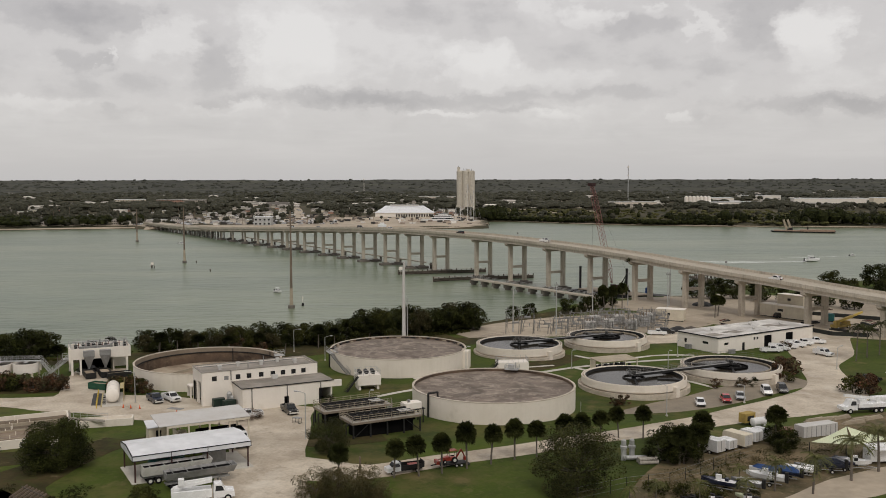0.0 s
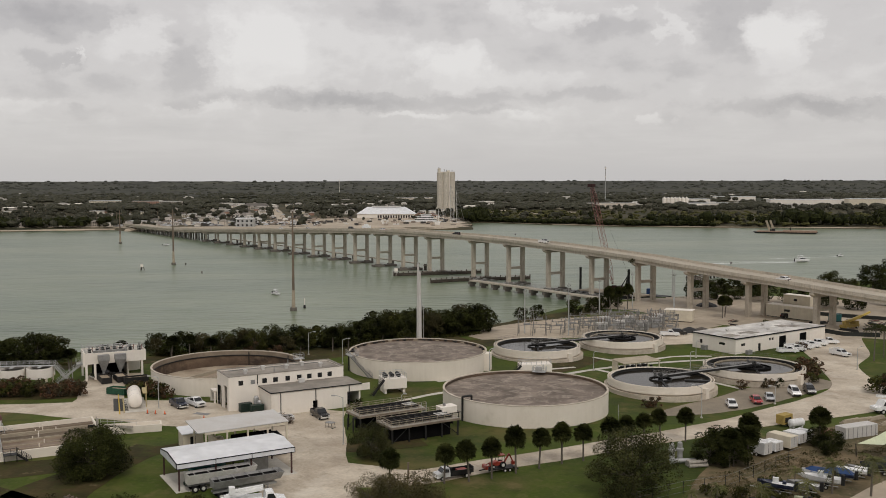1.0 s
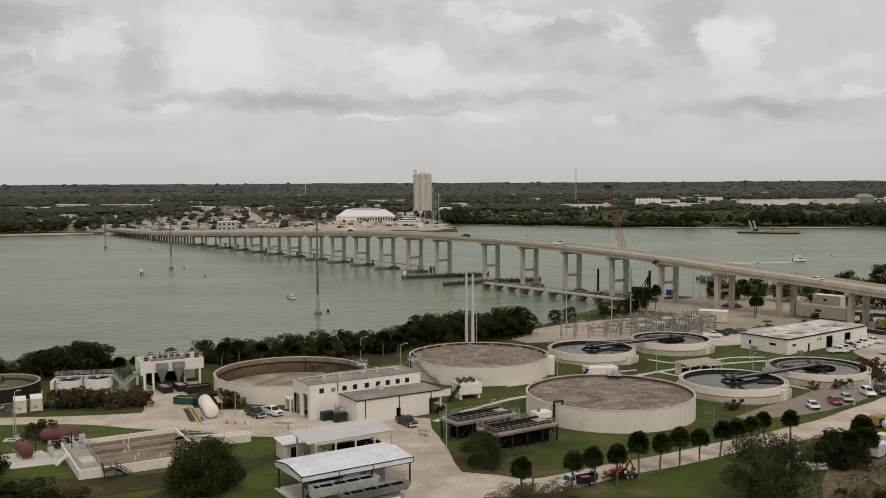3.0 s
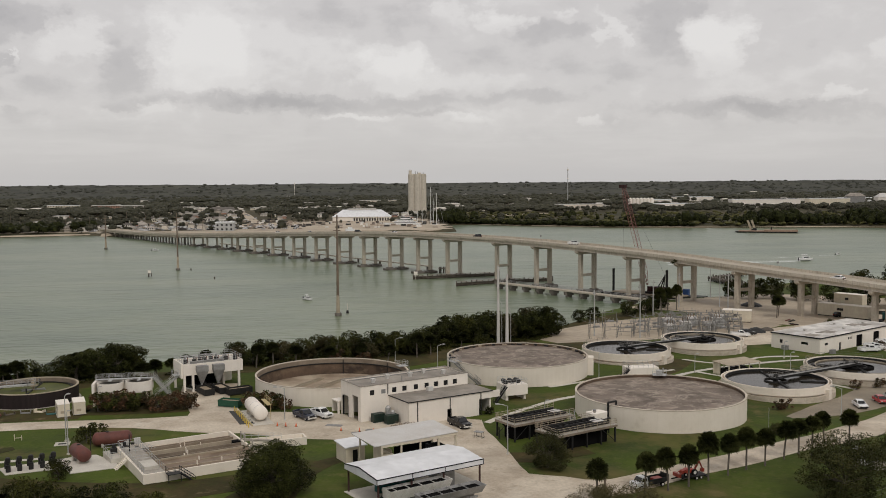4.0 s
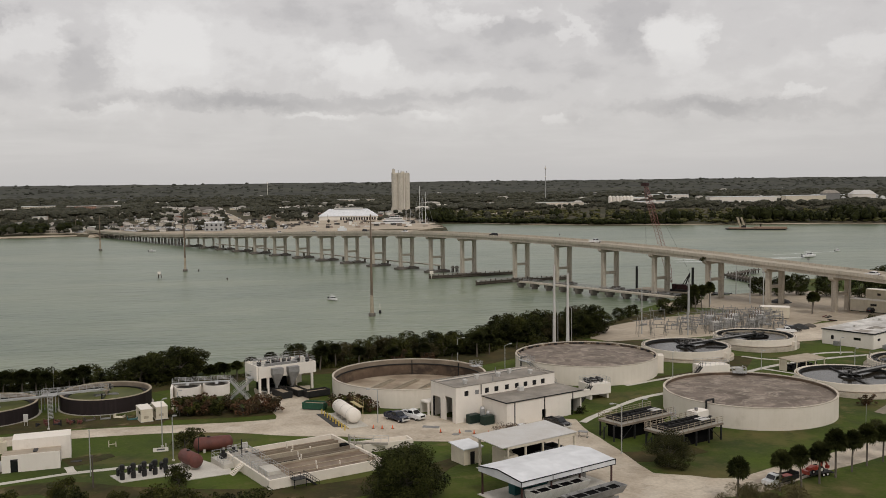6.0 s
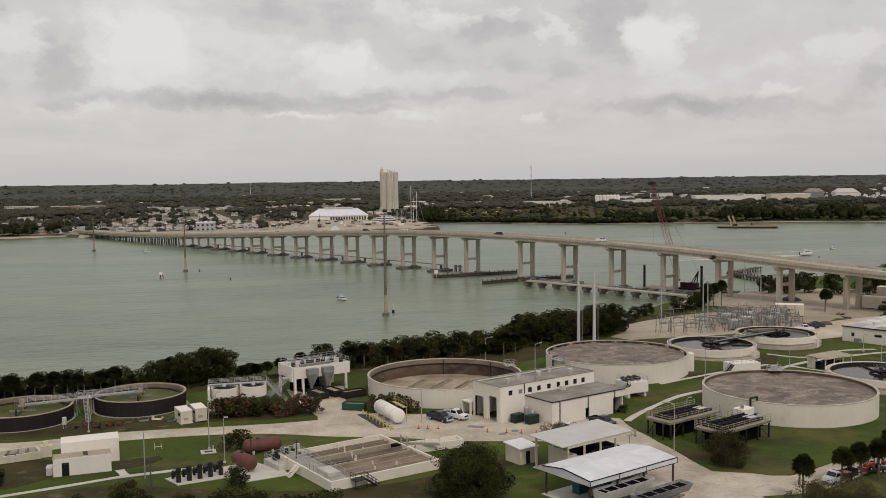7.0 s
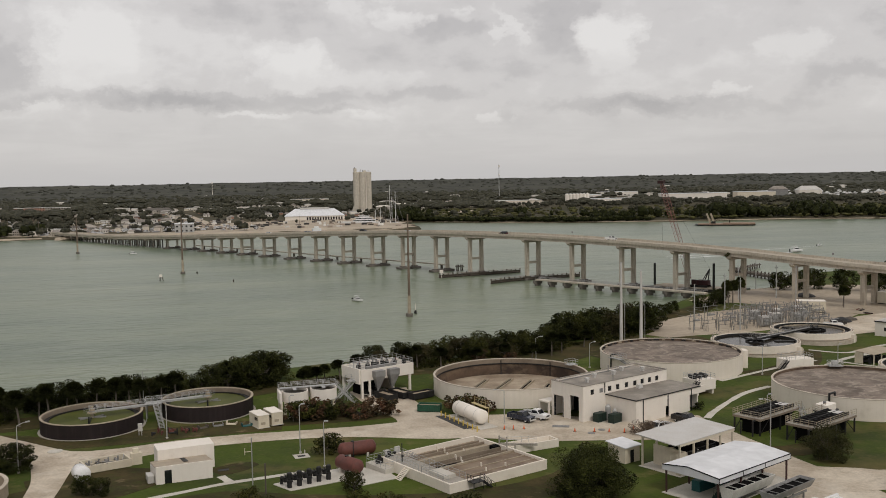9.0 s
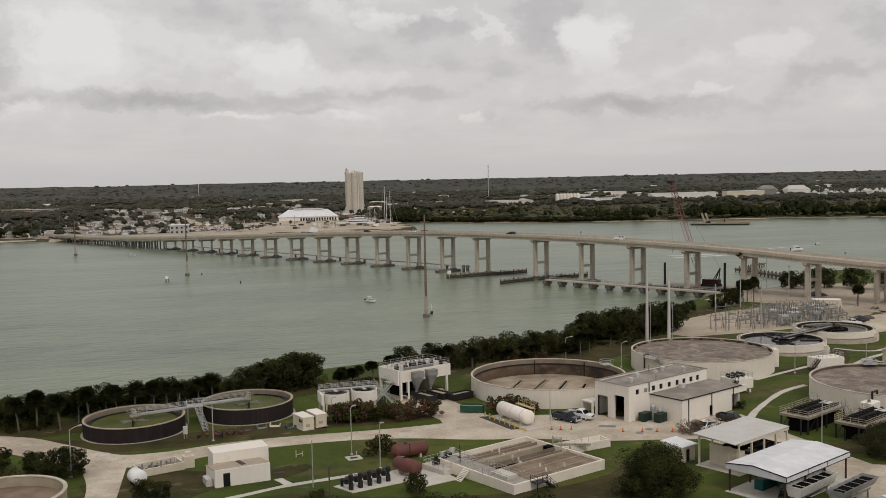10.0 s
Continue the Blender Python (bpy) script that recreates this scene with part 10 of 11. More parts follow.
for p, q in zip(fl, fl[1:]):
    n = max(1, round((q - p).length / 3))
    for k in range(n):
        a = p.lerp(q, k / n)
        part("fence_post", Geo().rod(a + Vector((0, 0, -0.2)), a + Vector((0, 0, 2.0)), 0.05, n=6), DARK, fn)
    part("fence_wire", Geo().rod(p + Vector((0, 0, 1.95)), q + Vector((0, 0, 1.95)), 0.02, n=4).rod(p + Vector((0, 0, 1.2)), q + Vector((0, 0, 1.2)), 0.015, n=4).rod(p + Vector((0, 0, 0.4)), q + Vector((0, 0, 0.4)), 0.015, n=4), STEEL, fn)

# ---- the substation ----
for x, y, h, m in ((21.9, 262.5, 14.0, GALV), (34.8, 258, 16, GALV), (53, 299, 12.5, GALV), (78.6, 295, 15.0, GALV), (85, 317, 12.5, GALV), (69.6, 318, 12.8, GALV), (92.2, 343, 13.5, GALV)):
    st_ = thing("transmission_pole" if h > 20 else "line_pole", stand(x, y), "tall pale concrete transmission pole" if h > 20 else "grey steel line pole by the substation", "pole", "transmission poles" if h > 20 else "substation line poles")
    part("shaft", Geo().rod((0, 0, -0.4), (0, 0, h), 0.46 if h > 20 else 0.22, 0.24 if h > 20 else 0.13, 12), ROOFLIGHT if h > 20 else GALV, st_)
    if h < 20:
        part("insulator", Geo().rod((-0.5, 0, h - 1.0), (0.5, 0, h - 1.0), 0.08, n=6).rod((-0.45, 0, h - 1.0), (-0.45, 0, h - 0.6), 0.1, n=6).rod((0.45, 0, h - 1.0), (0.45, 0, h - 0.6), 0.1, n=6), STEEL, st_)
for x, y, h in ((-10.29, 266.3, 23.6), (-9.84, 253.3, 22.6)):
    tp = thing("transmission_pole", pose(x, y, 0), "tall pale concrete transmission pole behind the aeration tank", "pole", "transmission poles")
    SURVEYED.append(tp)
    part("shaft", Geo().rod((0, 0, -0.4), (0, 0, h), 0.5, 0.27, 14), ROOFLIGHT, tp)
    part("cap", Geo().lathe([(0.29, h), (0.29, h + 0.1), (0.1, h + 0.2)], 12), GALV, tp)
    part("conduit", Geo().rod((0.95, -0.2, 0), (0.95, -0.2, 13.5), 0.07, n=6).rod((0.95, -0.2, 13.5), (0.3, -0.1, 14.2), 0.07, n=6), GALV, tp, "thin grey conduit standing beside the shaft")
r5 = random.Random(9)
for i in range(11):
    for j in range(7):
        if i < 3 and j > 1 or i < 5 and j > 4:
            continue
        o = Vector((19.5, 258.5, 0)) + Vector((1.0, 0.03, 0)) * (i * 4.4) + Vector((0.32, 0.95, 0)) * (j * 3.9 + (i % 2) * 0.7)
        ht = 7.6 if i < 2 and j == 0 else (3.2, 4.0, 4.4, 3.8, 4.4, 4.6, 3.8)[j] + r5.uniform(-1.5, 0.5)
        gt = thing("switch_gantry", pose(o.x + r5.uniform(-0.7, 0.7), o.y + r5.uniform(-0.7, 0.7), 0.03, 0, 0, 8 + r5.uniform(-5, 5)), "grey steel switchgear gantry with insulators", "gantry", "substation gantries")
        for px in (0, 4.6):
            part("leg", Geo().rod((px - 0.25, -0.25, -0.2), (px, 0, ht), 0.05, n=5).rod((px + 0.25, -0.25, -0.2), (px, 0, ht), 0.05, n=5).rod((px, 0.3, -0.2), (px, 0, ht), 0.05, n=5), WEATHERED, gt)
        part("beam", Geo().bar((-0.3, 0, ht), (4.9, 0, ht), 0.13), WEATHERED, gt)
        if (i * 3 + j) % 5:
            part("beam", Geo().bar((0, 0, ht * 0.62), (4.7, 0, ht * 0.62), 0.11), WEATHERED, gt)
        for q in range(4):
            part("insulator", Geo().lathe([(0.07, 0), (0.15, 0.1), (0.07, 0.2), (0.15, 0.3), (0.07, 0.4), (0.15, 0.5), (0.07, 0.9)], 8, (0.4 + q * 1.5, 0, ht * 0.62 if q % 2 else ht)), STEEL, gt)
        part("busbar", Geo().rod((1.9, 0, ht * 0.62 + 0.9), (1.9, 8.0, ht * 0.62 + 1.0), 0.04, n=5), STEEL, gt)
        if (i + j) % 2:
            part("disconnector", Geo().box(1.6, -0.4, ht * 0.62, 3.6, 0.4, ht * 0.62 + 0.5).rod((2, 0, ht * 0.62), (2.6, 0, ht * 0.62 + 1.5), 0.05).rod((3.2, 0, ht * 0.62), (3.8, 0, ht * 0.62 + 1.5), 0.05), STEEL, gt)
for x, y, a in ((46, 263, 8), (52.5, 267.5, 8), (59.5, 266, 8), (65, 272.5, 8), (57.5, 275.5, 8), (49.5, 274.5, 8), (68.5, 279.5, 8)):
    tf = thing("power_transformer", pose(x, y, 0.05, 0, 0, a), "pale grey power transformer with radiators", "transformer", "substation transformers")
    part("tank", Geo().box(-1.6, -1.1, 0.2, 1.6, 1.1, 3.2, 0.1), ROOFLIGHT, tf)
    for k in range(4):
        part("radiator", Geo().box(-1.3 + k * 0.75, -1.9, 0.5, -0.85 + k * 0.75, -1.15, 2.8), GALV, tf)
    for k in range(3):
        part("bushing", Geo().lathe([(0.12, 3.2), (0.2, 3.4), (0.1, 3.6), (0.18, 3.8), (0.08, 4.5)], 8, (-0.9 + k * 0.9, 0, 0)), WOODPOLE, tf)
for x, y, L, W, H, a, m, l in ((77.0, 284.0, 9.0, 4.5, 3.8, -24, CREAM, "cream relay cabin beside the substation"), (117.5, 288.0, 17.5, 4.0, 4.2, -52, CREAM, "long cream site trailer under the bridge"), (121.5, 291.5, 10, 3.6, 7.3, -52, CREAM, "stacked cream site container under the bridge")):
    cb = thing("site_cabin", pose(x, y, 0, 0, 0, a), l, "cabin", "site cabins")
    part("box", Geo().box(-L / 2, -W / 2, 0.3, L / 2, W / 2, H, 0.06), m, cb)
    part("roof", Geo().box(-L / 2 - 0.1, -W / 2 - 0.1, H, L / 2 + 0.1, W / 2 + 0.1, H + 0.14), WHITE2, cb)
    part("window", Geo().box(-L * 0.1, -W / 2 - 0.03, H - 1.9, L * 0.02, -W / 2, H - 1.1), GLASS, cb)
    part("skid", Geo().box(-L / 2 + 0.2, -W / 2 + 0.2, -0.3, L / 2 - 0.2, W / 2 - 0.2, 0.3), DARK, cb)
SILT = surface("black_silt_cloth", (0.03, 0.034, 0.03), (0.018, 0.02, 0.018))
sf = thing("silt_fence", Matrix.Identity(4), "low black silt fence round the site", "fence")
for p, q in (((112, 270), (114, 262)), ((114, 262), (118, 254)), ((118, 254), (128, 251)), ((126, 296), (146, 282)), ((146, 282), (190, 266))):
    part("mesh_panel", Geo().bar((*p, 0.65), (*q, 0.65), 0.06, 1.3), SILT, sf)
    for k in range(9):
        c = Vector((*p, 0)).lerp(Vector((*q, 0)), k / 8)
        part("fence_post", Geo().rod(c + Vector((0, 0, -0.3)), c + Vector((0, 0, 1.4)), 0.06, n=6), DARK, sf)
mc = thing("mobile_crane", stand(126.5, 266.5, 28), "dull yellow mobile crane with its boom lowered", "crane")
part("chassis", Geo().box(-3.4, -1.2, 0.6, 3.6, 1.2, 1.4, 0.1), OCHRE, mc)
part("cab", Geo().box(-3.2, -1.1, 1.4, -1.6, 0.2, 2.7, 0.15), OCHRE, mc)
part("counterweight", Geo().box(1.6, -1.1, 1.4, 3.4, 1.1, 2.3, 0.1), OCHRE, mc)
part("boom", Geo().bar((-2.0, 0.7, 1.9), (6.5, 0.7, 3.3), 0.75).bar((6.0, 0.7, 3.2), (11.5, 0.7, 4.3), 0.55), YELLOW, mc, "yellow telescopic boom")
wheels(mc, (-2.4, 2.4), 2.0, 0.55, 0.4)
gm_ = thing("green_compressor", stand(128.5, 280, 10), "green compressor with a cable drum on the site", "machine")
part("housing", Geo().box(-1.9, -1.0, 0.3, 1.9, 1.0, 2.6, 0.15), TEALBIN, gm_)
part("skid", Geo().box(-2.2, -1.1, -0.1, 2.2, 1.1, 0.3), DARK, gm_)
for k, (x, y, L_) in enumerate(((121, 276, 7), (131, 277, 9), (138, 272, 8), (124, 262, 6), (133, 263, 7))):
    ps = thing("timber_stack", stand(x, y, 20 + 35 * k), "dark stack of site timber on the sand", "stack", "site stacks")
    part("lower_timber", Geo().bar((-L_ / 2, 0, 0.2), (L_ / 2, 0, 0.2), 1.3, 0.5), (DARK, BARK, SILT)[k % 3], ps)
    part("upper_timber", Geo().bar((-L_ / 2, 0.2, 0.6), (L_ / 2 - 0.6, 0.2, 0.6), 0.8, 0.35), (DARK, BARK, SILT)[k % 3], ps)
solo("scrap_mound", Geo().lathe([(3.4, -0.2), (2.8, 0.5), (1.6, 1.1), (0.4, 1.5)], 9), DARK, "dark heap of scrap by the substation", "rubble", stand(73.9, 263.4), smooth=False)
solo("scrap_mound", Geo().lathe([(2.4, -0.2), (2.0, 0.5), (1.0, 0.9), (0.2, 1.1)], 8), BARK, "brown heap of scrap by the substation", "rubble", stand(78.5, 265.4), smooth=False)
solo("scrap_mound", Geo().lathe([(4.4, -0.2), (3.2, 0.7), (1.6, 1.3), (0.4, 1.6)], 10), DARK, "dark heap of rubble under the bridge", "rubble", stand(98, 318), smooth=False)
r8 = random.Random(28)
for k in range(34):
    x, y = r8.uniform(88, 150), r8.uniform(258, 312)
    if -6 < (x - B0.x) * BN.x + (y - B0.y) * BN.y < 13 or abs(x - 119) < 12 and abs(y - 290) < 8:
        continue
    sc = thing("site_scrap", stand(x, y, r8.uniform(0, 180)), "small dark pile of planks and pipes on the sand", "scrap", "bridge site scrap")
    for q in range(4):
        a_ = r8.uniform(-0.5, 0.5)
        part("plank", Geo().bar((-1.6, a_ + 0.5 * q - 0.8, 0.15 + 0.12 * (q % 2)), (r8.uniform(0.8, 1.9), a_ * 0.4 + 0.5 * q - 0.8, 0.2 + 0.3 * (q % 2)), 0.3, 0.22), (DARK, BARK, WOOD, RUST)[(k + q) % 4], sc)
solo("gate_hut", Geo().box(-3, -2, -0.3, 3, 2, 2.8).box(-3.4, -2.4, 2.8, 3.4, 2.4, 3.0), WHITE2, "low white gate hut with a flat roof", "hut", stand(106, 190, 12))

# odds and ends on the west lawn
vb = thing("valve_chamber", stand(-103.1, 166.4, 8), "square concrete valve chamber flush with the lawn", "chamber")
part("curb", Geo().box(-1.3, -1.2, -0.2, 1.3, -0.6, 0.14).box(-1.3, 0.6, -0.2, 1.3, 1.2, 0.14).box(-1.3, -0.6, -0.2, -0.7, 0.6, 0.14).box(0.7, -0.6, -0.2, 1.3, 0.6, 0.14), SLABMAT, vb)
part("cover", Geo().box(-0.7, -0.6, -0.2, 0.7, 0.6, 0.06), DARK, vb, "dark steel cover")
part("bollard", Geo().rod((0.9, 1.5, -0.2), (0.9, 1.5, 0.7), 0.1, n=8), SLABMAT, vb)
sp = thing("standpipe", stand(-112.2, 170.2, 12), "pale yellow bent standpipe on the lawn", "pipe")
part("riser", Geo().rod((-0.7, 0, -0.2), (-0.7, 0, 1.2), 0.07, n=8), CREAM, sp)
part("riser", Geo().rod((0.5, 0, -0.2), (0.5, 0, 0.9), 0.07, n=8), CREAM, sp)
part("spout", Geo().rod((-0.7, 0, 0.5), (0.5, 0, 0.5), 0.06, n=8), CREAM, sp)
solo("drain_cover", Geo().box(-0.9, -0.5, -0.1, 0.9, 0.5, 0.07, 0.02), DARK, "dark steel drain cover beside the switch hut", "cover", stand(-116.2, 161.6, 8))

# ---- the far shore: port, town, woods ----
rf = random.Random(3)
si = thing("grain_silo", pose(29.8, 1285, 2), "tall beige concrete silo block of joined cylinders", "silo")
for k, (x, y, h) in enumerate(((-7.8, 0, 54), (0, -2, 54.6), (7.8, 0, 54), (-4.4, 8, 54), (4.4, 8, 54))):
    part("cylinder", Geo().lathe([(4.6, -2), (4.6, h - 1), (4.5, h)], 20, (x, y, 0)), SILOMAT, si)
part("head_house", Geo().box(-11.6, -3.6, 53.4, 11.6, 10, 55.2).box(-11.4, -2, 55.2, -7.6, 2, 60).box(1.6, 0, 55.2, 5.4, 4, 57), SILOMAT, si)
for x, h in ((-9.8, 61.5), (-2.4, 58.5), (0.6, 58), (8.2, 57.5)):
    part("roof_vent", Geo().rod((x, 0, 55), (x, 0, h), 0.35, n=6), STEEL, si)
part("riser_pipe", Geo().rod((4.4, -5.6, 0), (4.4, -5.6, 56), 0.5, n=8), WHITE2, si)
part("side_bin", Geo().prism([(-16, -4), (-10, -4), (-10, 6), (-16, 6)], -2, 10, [(-11.5, -4), (-10, -4), (-10, 6), (-11.5, 6)]), SILOMAT, si)
sh = thing("port_shed", pose(-52, 1085, 2, 0, 0, -3), "long white port warehouse with a pitched roof", "warehouse")
part("wall", Geo().box(-36, -14, -1, 36, 14, 5), WHITE2, sh)
part("roof", Geo().add([(-37, -15, 5), (37, -15, 5), (24, 0, 13), (-24, 0, 13), (37, 15, 5), (-37, 15, 5)], [(0, 1, 2, 3), (1, 4, 2), (4, 5, 3, 2), (5, 0, 3), (5, 4, 1, 0)]), ROOFWHITE, sh)
for k in range(14):
    part("door", Geo().box(-10 + k * 3.2, -14.1, 0.5, -8.2 + k * 3.2, -14, 3.8), VOID, sh)
part("monitor", Geo().box(-18, -2, 12.6, 18, 2, 14.2), ROOFLIGHT, sh)
ya = thing("motor_yacht", pose(-6, 972, -1.3, 0, 0, 170), "large white motor yacht at the quay", "yacht")
part("hull", hull_geo(38, 8, 4.2), HULL, ya)
for z, a, b in ((4.2, -14, 9), (6.6, -11, 6), (9.0, -8, 2)):
    part("superstructure", Geo().box(a, -3.2 + (z - 4) * 0.2, z, b, 3.2 - (z - 4) * 0.2, z + 1.2).box(a - 1, -3.3 + (z - 4) * 0.2, z + 2.1, b + 1.5, 3.3 - (z - 4) * 0.2, z + 2.4), HULL, ya)
    part("window_band", Geo().box(a + 0.3, -3.1 + (z - 4) * 0.2, z + 1.2, b - 0.3, 3.1 - (z - 4) * 0.2, z + 2.1), GLASS, ya)
for x, y, h in ((26, 962, 42), (33, 968, 36), (30, 975, 30), (18, 985, 18), (13, 990, 16)):
    sb = thing("sailing_boat", pose(x, y, -1.3, 0, 0, rf.uniform(150, 200)), "white sailing yacht with a tall bare mast", "sailing boat", "sailing yachts")
    part("hull", hull_geo(h * 0.42, h * 0.1, h * 0.05 + 0.6), HULL, sb)
    part("mast", Geo().rod((1, 0, 1), (1, 0, h), 0.3, 0.2, 8), HULL, sb)
    part("boom", Geo().rod((1, 0, 3), (-h * 0.16, 0, 3.2), 0.22, n=6), HULL, sb)
    part("rigging", Geo().rod((1, 0, h), (h * 0.2, 0, 2), 0.12, n=4).rod((1, 0, h), (-h * 0.2, 0, 2), 0.12, n=4).bar((1, -h * 0.05, h * 0.6), (1, h * 0.05, h * 0.6), 0.2), STEEL, sb)
bb = thing("blue_workboat", pose(-64, 846, -1.3, 0, 0, 185), "blue-hulled work boat with a white house", "boat")
part("hull", hull_geo(20, 6, 2.6), BLUE, bb)
part("house", Geo().box(-5, -2, 2.4, 3, 2, 5.4, 0.3).box(-3, -1.6, 5.4, 1, 1.6, 7), HULL, bb)
strip("port_quay", [(-300, 875, 20), (-220, 880, 36), (-120, 900, 70), (-40, 940, 130), (20, 960, 90), (40, 980, 30)], SANDMAT, "bare sandy port ground", "ground", 0.25, 20)
strip("quay_edge", [(-306, 868, 12), (-240, 869, 18), (-150, 868, 24), (-40, 878, 34), (20, 890, 40), (38, 896, 24)], SANDMAT, "bare pale sand along the port quay", "ground", 0.28, 14)
strip("port_lot", [(-190, 985, 60), (-110, 1000, 130), (-20, 1030, 120), (48, 1070, 70)], SANDMAT, "bare beige port yard", "ground", 0.3, 20)
strip("town_road", [(-300, 884, 14), (-330, 912, 14), (-365, 960, 13), (-420, 1060, 13)], DECKMAT, "pale road leaving the bridge", "road", 0.3, 12)
strip("town_street", [(-150, 905, 15), (-170, 1000, 14), (-215, 1250, 12), (-270, 1550, 9), (-335, 2000, 9)], SANDMAT, "long straight pale street through the town", "road", 0.35, 30)
for line in ([(60, 1260, 30), (85, 1300, 50), (120, 1330, 40)], [(120, 1190, 30), (160, 1215, 46), (220, 1240, 30)], [(-420, 890, 10), (-350, 900, 12), (-318, 890, 8)]):
    strip("sand_bank", line, SANDMAT, "pale sandy clearing on the far shore", "ground", 0.3, 20)


def block(name, x, y, L, W, H, turn, wall, roof, label, pitched=False, floors=1, group="", bays=0):
    b = thing(name, pose(x, y, terrain(x, y), 0, 0, turn), label, "building", group)
    part("wall", Geo().box(-L / 2, -W / 2, -2, L / 2, W / 2, H), wall, b)
    if pitched:
        o = 0.6
        part("roof", Geo().add([(-L / 2 - o, -W / 2 - o, H), (L / 2 + o, -W / 2 - o, H), (L / 2 + o, W / 2 + o, H), (-L / 2 - o, W / 2 + o, H), (-L / 2 + W * 0.3, 0, H + W * 0.28), (L / 2 - W * 0.3, 0, H + W * 0.28)], [(0, 1, 5, 4), (1, 2, 5), (2, 3, 4, 5), (3, 0, 4), (3, 2, 1, 0)]), roof, b)
    else:
        part("roof", Geo().box(-L / 2 - 0.4, -W / 2 - 0.4, H, L / 2 + 0.4, W / 2 + 0.4, H + 0.6), roof, b)
    n = bays or max(2, int(L / 4))
    for f_ in range(floors):
        for k in range(n):
            x0 = -L / 2 + (k + 0.3) * L / n
            part("window", Geo().box(x0, -W / 2 - 0.08, 1.0 + f_ * H / floors, x0 + 0.4 * L / n, -W / 2, 1.0 + f_ * H / floors + min(1.6, H / floors * 0.5)), GLASS, b)
    return b


block("apartment_block", -590, 1612, 54, 14, 9, 8, CREAM, ROOFWHITE, "long cream apartment block with a pale roof", floors=3, bays=12)
block("apartment_block", -520, 1628, 50, 14, 8, 4, TERRACOTTA, ROOFLIGHT, "pinkish apartment block among trees", floors=3, bays=12)
block("apartment_block", -470, 1612, 40, 14, 8, -4, HOUSEWALL, ROOFLIGHT, "long beige apartment block among trees", floors=3, bays=9)
block("motel", -278, 1420, 40, 14, 5, 6, HOUSEWALL, HOUSEROOF, "low beige motel with a hipped roof", True, 2, bays=10)
block("pavilion", -400, 946, 15, 9, 3.2, 10, WHITE2, ROOFWHITE, "white hip-roofed waterfront pavilion", True)
block("boat_store", -190, 892, 18, 12, 8, 0, GALV, ROOFWHITE, "pale grey boat store by the bridge", False, 2)
tk = thing("tank_block", pose(436, 1480, terrain(436, 1480), 0, 0, 4), "row of tall white storage tanks side by side", "tanks")
for k in range(7):
    part("tank", Geo().lathe([(3.0, -2), (3.0, 13.6), (2.4, 14.4), (0.6, 15.2), (0.5, 16.2), (0.05, 16.3)], 14, (-18 + 6 * k, 0, 0)), WHITE2, tk)
part("gangway", Geo().box(-20, -0.6, 15.0, 20, 0.6, 15.2), GALV, tk)
block("warehouse", 314, 1440, 78, 24, 7, 2, HOUSEWALL, ROOFLIGHT, "long low pale warehouse", bays=14)
block("warehouse", 490, 1470, 78, 26, 6, 5, WHITE2, ROOFWHITE, "long low white warehouse", bays=12)
block("warehouse", 690, 1540, 124, 30, 10, -8, WHITE2, ROOFWHITE, "very long white warehouse", bays=16)
block("warehouse", 744, 1415, 68, 26, 13, -10, CREAM, ROOFWHITE, "cream warehouse behind the mangroves", bays=10)
block("boat_hangar", 826, 1470, 30, 20, 15, -12, STEEL, ROOFGREY, "tall grey boat hangar", True, bays=1)
block("boat_hangar", 895, 1480, 42, 24, 13, -12, WHITE2, ROOFLIGHT, "tall pale boat hangar", True, bays=1)
block("warehouse", 724, 1975, 92, 30, 8, -6, WHITE2, ROOFWHITE, "distant white flat-roofed warehouse", bays=10)
block("warehouse", 980, 1700, 90, 30, 8, -12, WHITE2, ROOFWHITE, "distant white warehouse by the marina", bays=10)
block("warehouse", 1060, 1420, 110, 30, 8, -14, HOUSEWALL, ROOFLIGHT, "distant pale warehouse by the marina", bays=10)
block("warehouse", -20, 1900, 80, 26, 8, 5, HOUSEWALL, ROOFLIGHT, "distant pale warehouse in the woods", bays=10)
block("warehouse", 560, 1760, 60, 26, 7, 0, WHITE2, ROOFWHITE, "distant white shed in the woods", bays=8)
solo("gravel_cone", Geo().lathe([(8, -1), (0.3, 9)], 16), ROOFLIGHT, "pale conical gravel stockpile", "stockpile", pose(16, 1420, 3), smooth=True)
HOUSES = []
for k, (L, W, H, wl, rfm, pt, fl_) in enumerate(((9, 7, 2.8, HOUSEWALL, HOUSEROOF, True, 1), (11, 7, 2.8, WHITE2, HOUSEROOF, True, 1), (8, 6.5, 4.6, HOUSEWALL, ROOFGREY, True, 2), (13, 8, 3.2, CREAM, ROOFLIGHT, False, 1), (10, 7, 2.8, TERRACOTTA, HOUSEROOF, True, 1), (18, 10, 3.8, WHITE2, ROOFLIGHT, False, 1))):
    HOUSES.append(block("house", 0, 1200, L, W, H, 0, wl, rfm, "small far-off house among trees", pt, fl_, "town houses", 4))
spots = []
while len(spots) < 330:
    y = 905 + 800 * rf.random() ** 1.25
    x = rf.uniform(-0.56, 0.18) * y + (60 if y > 1200 else -30)
    if along(FAR_SHORE, x) + 14 > y or (-210 < x < 60 and y < 1110) or abs(x + 150 + (y - 900) * 0.17) < 14:
        continue
    if (x < -330 and rf.random() < 0.7) or (x > 30 and y < 1380):
        continue
    if all((x - a) ** 2 + (y - b) ** 2 > 14.5 ** 2 for a, b in spots):
        spots.append((x, y))
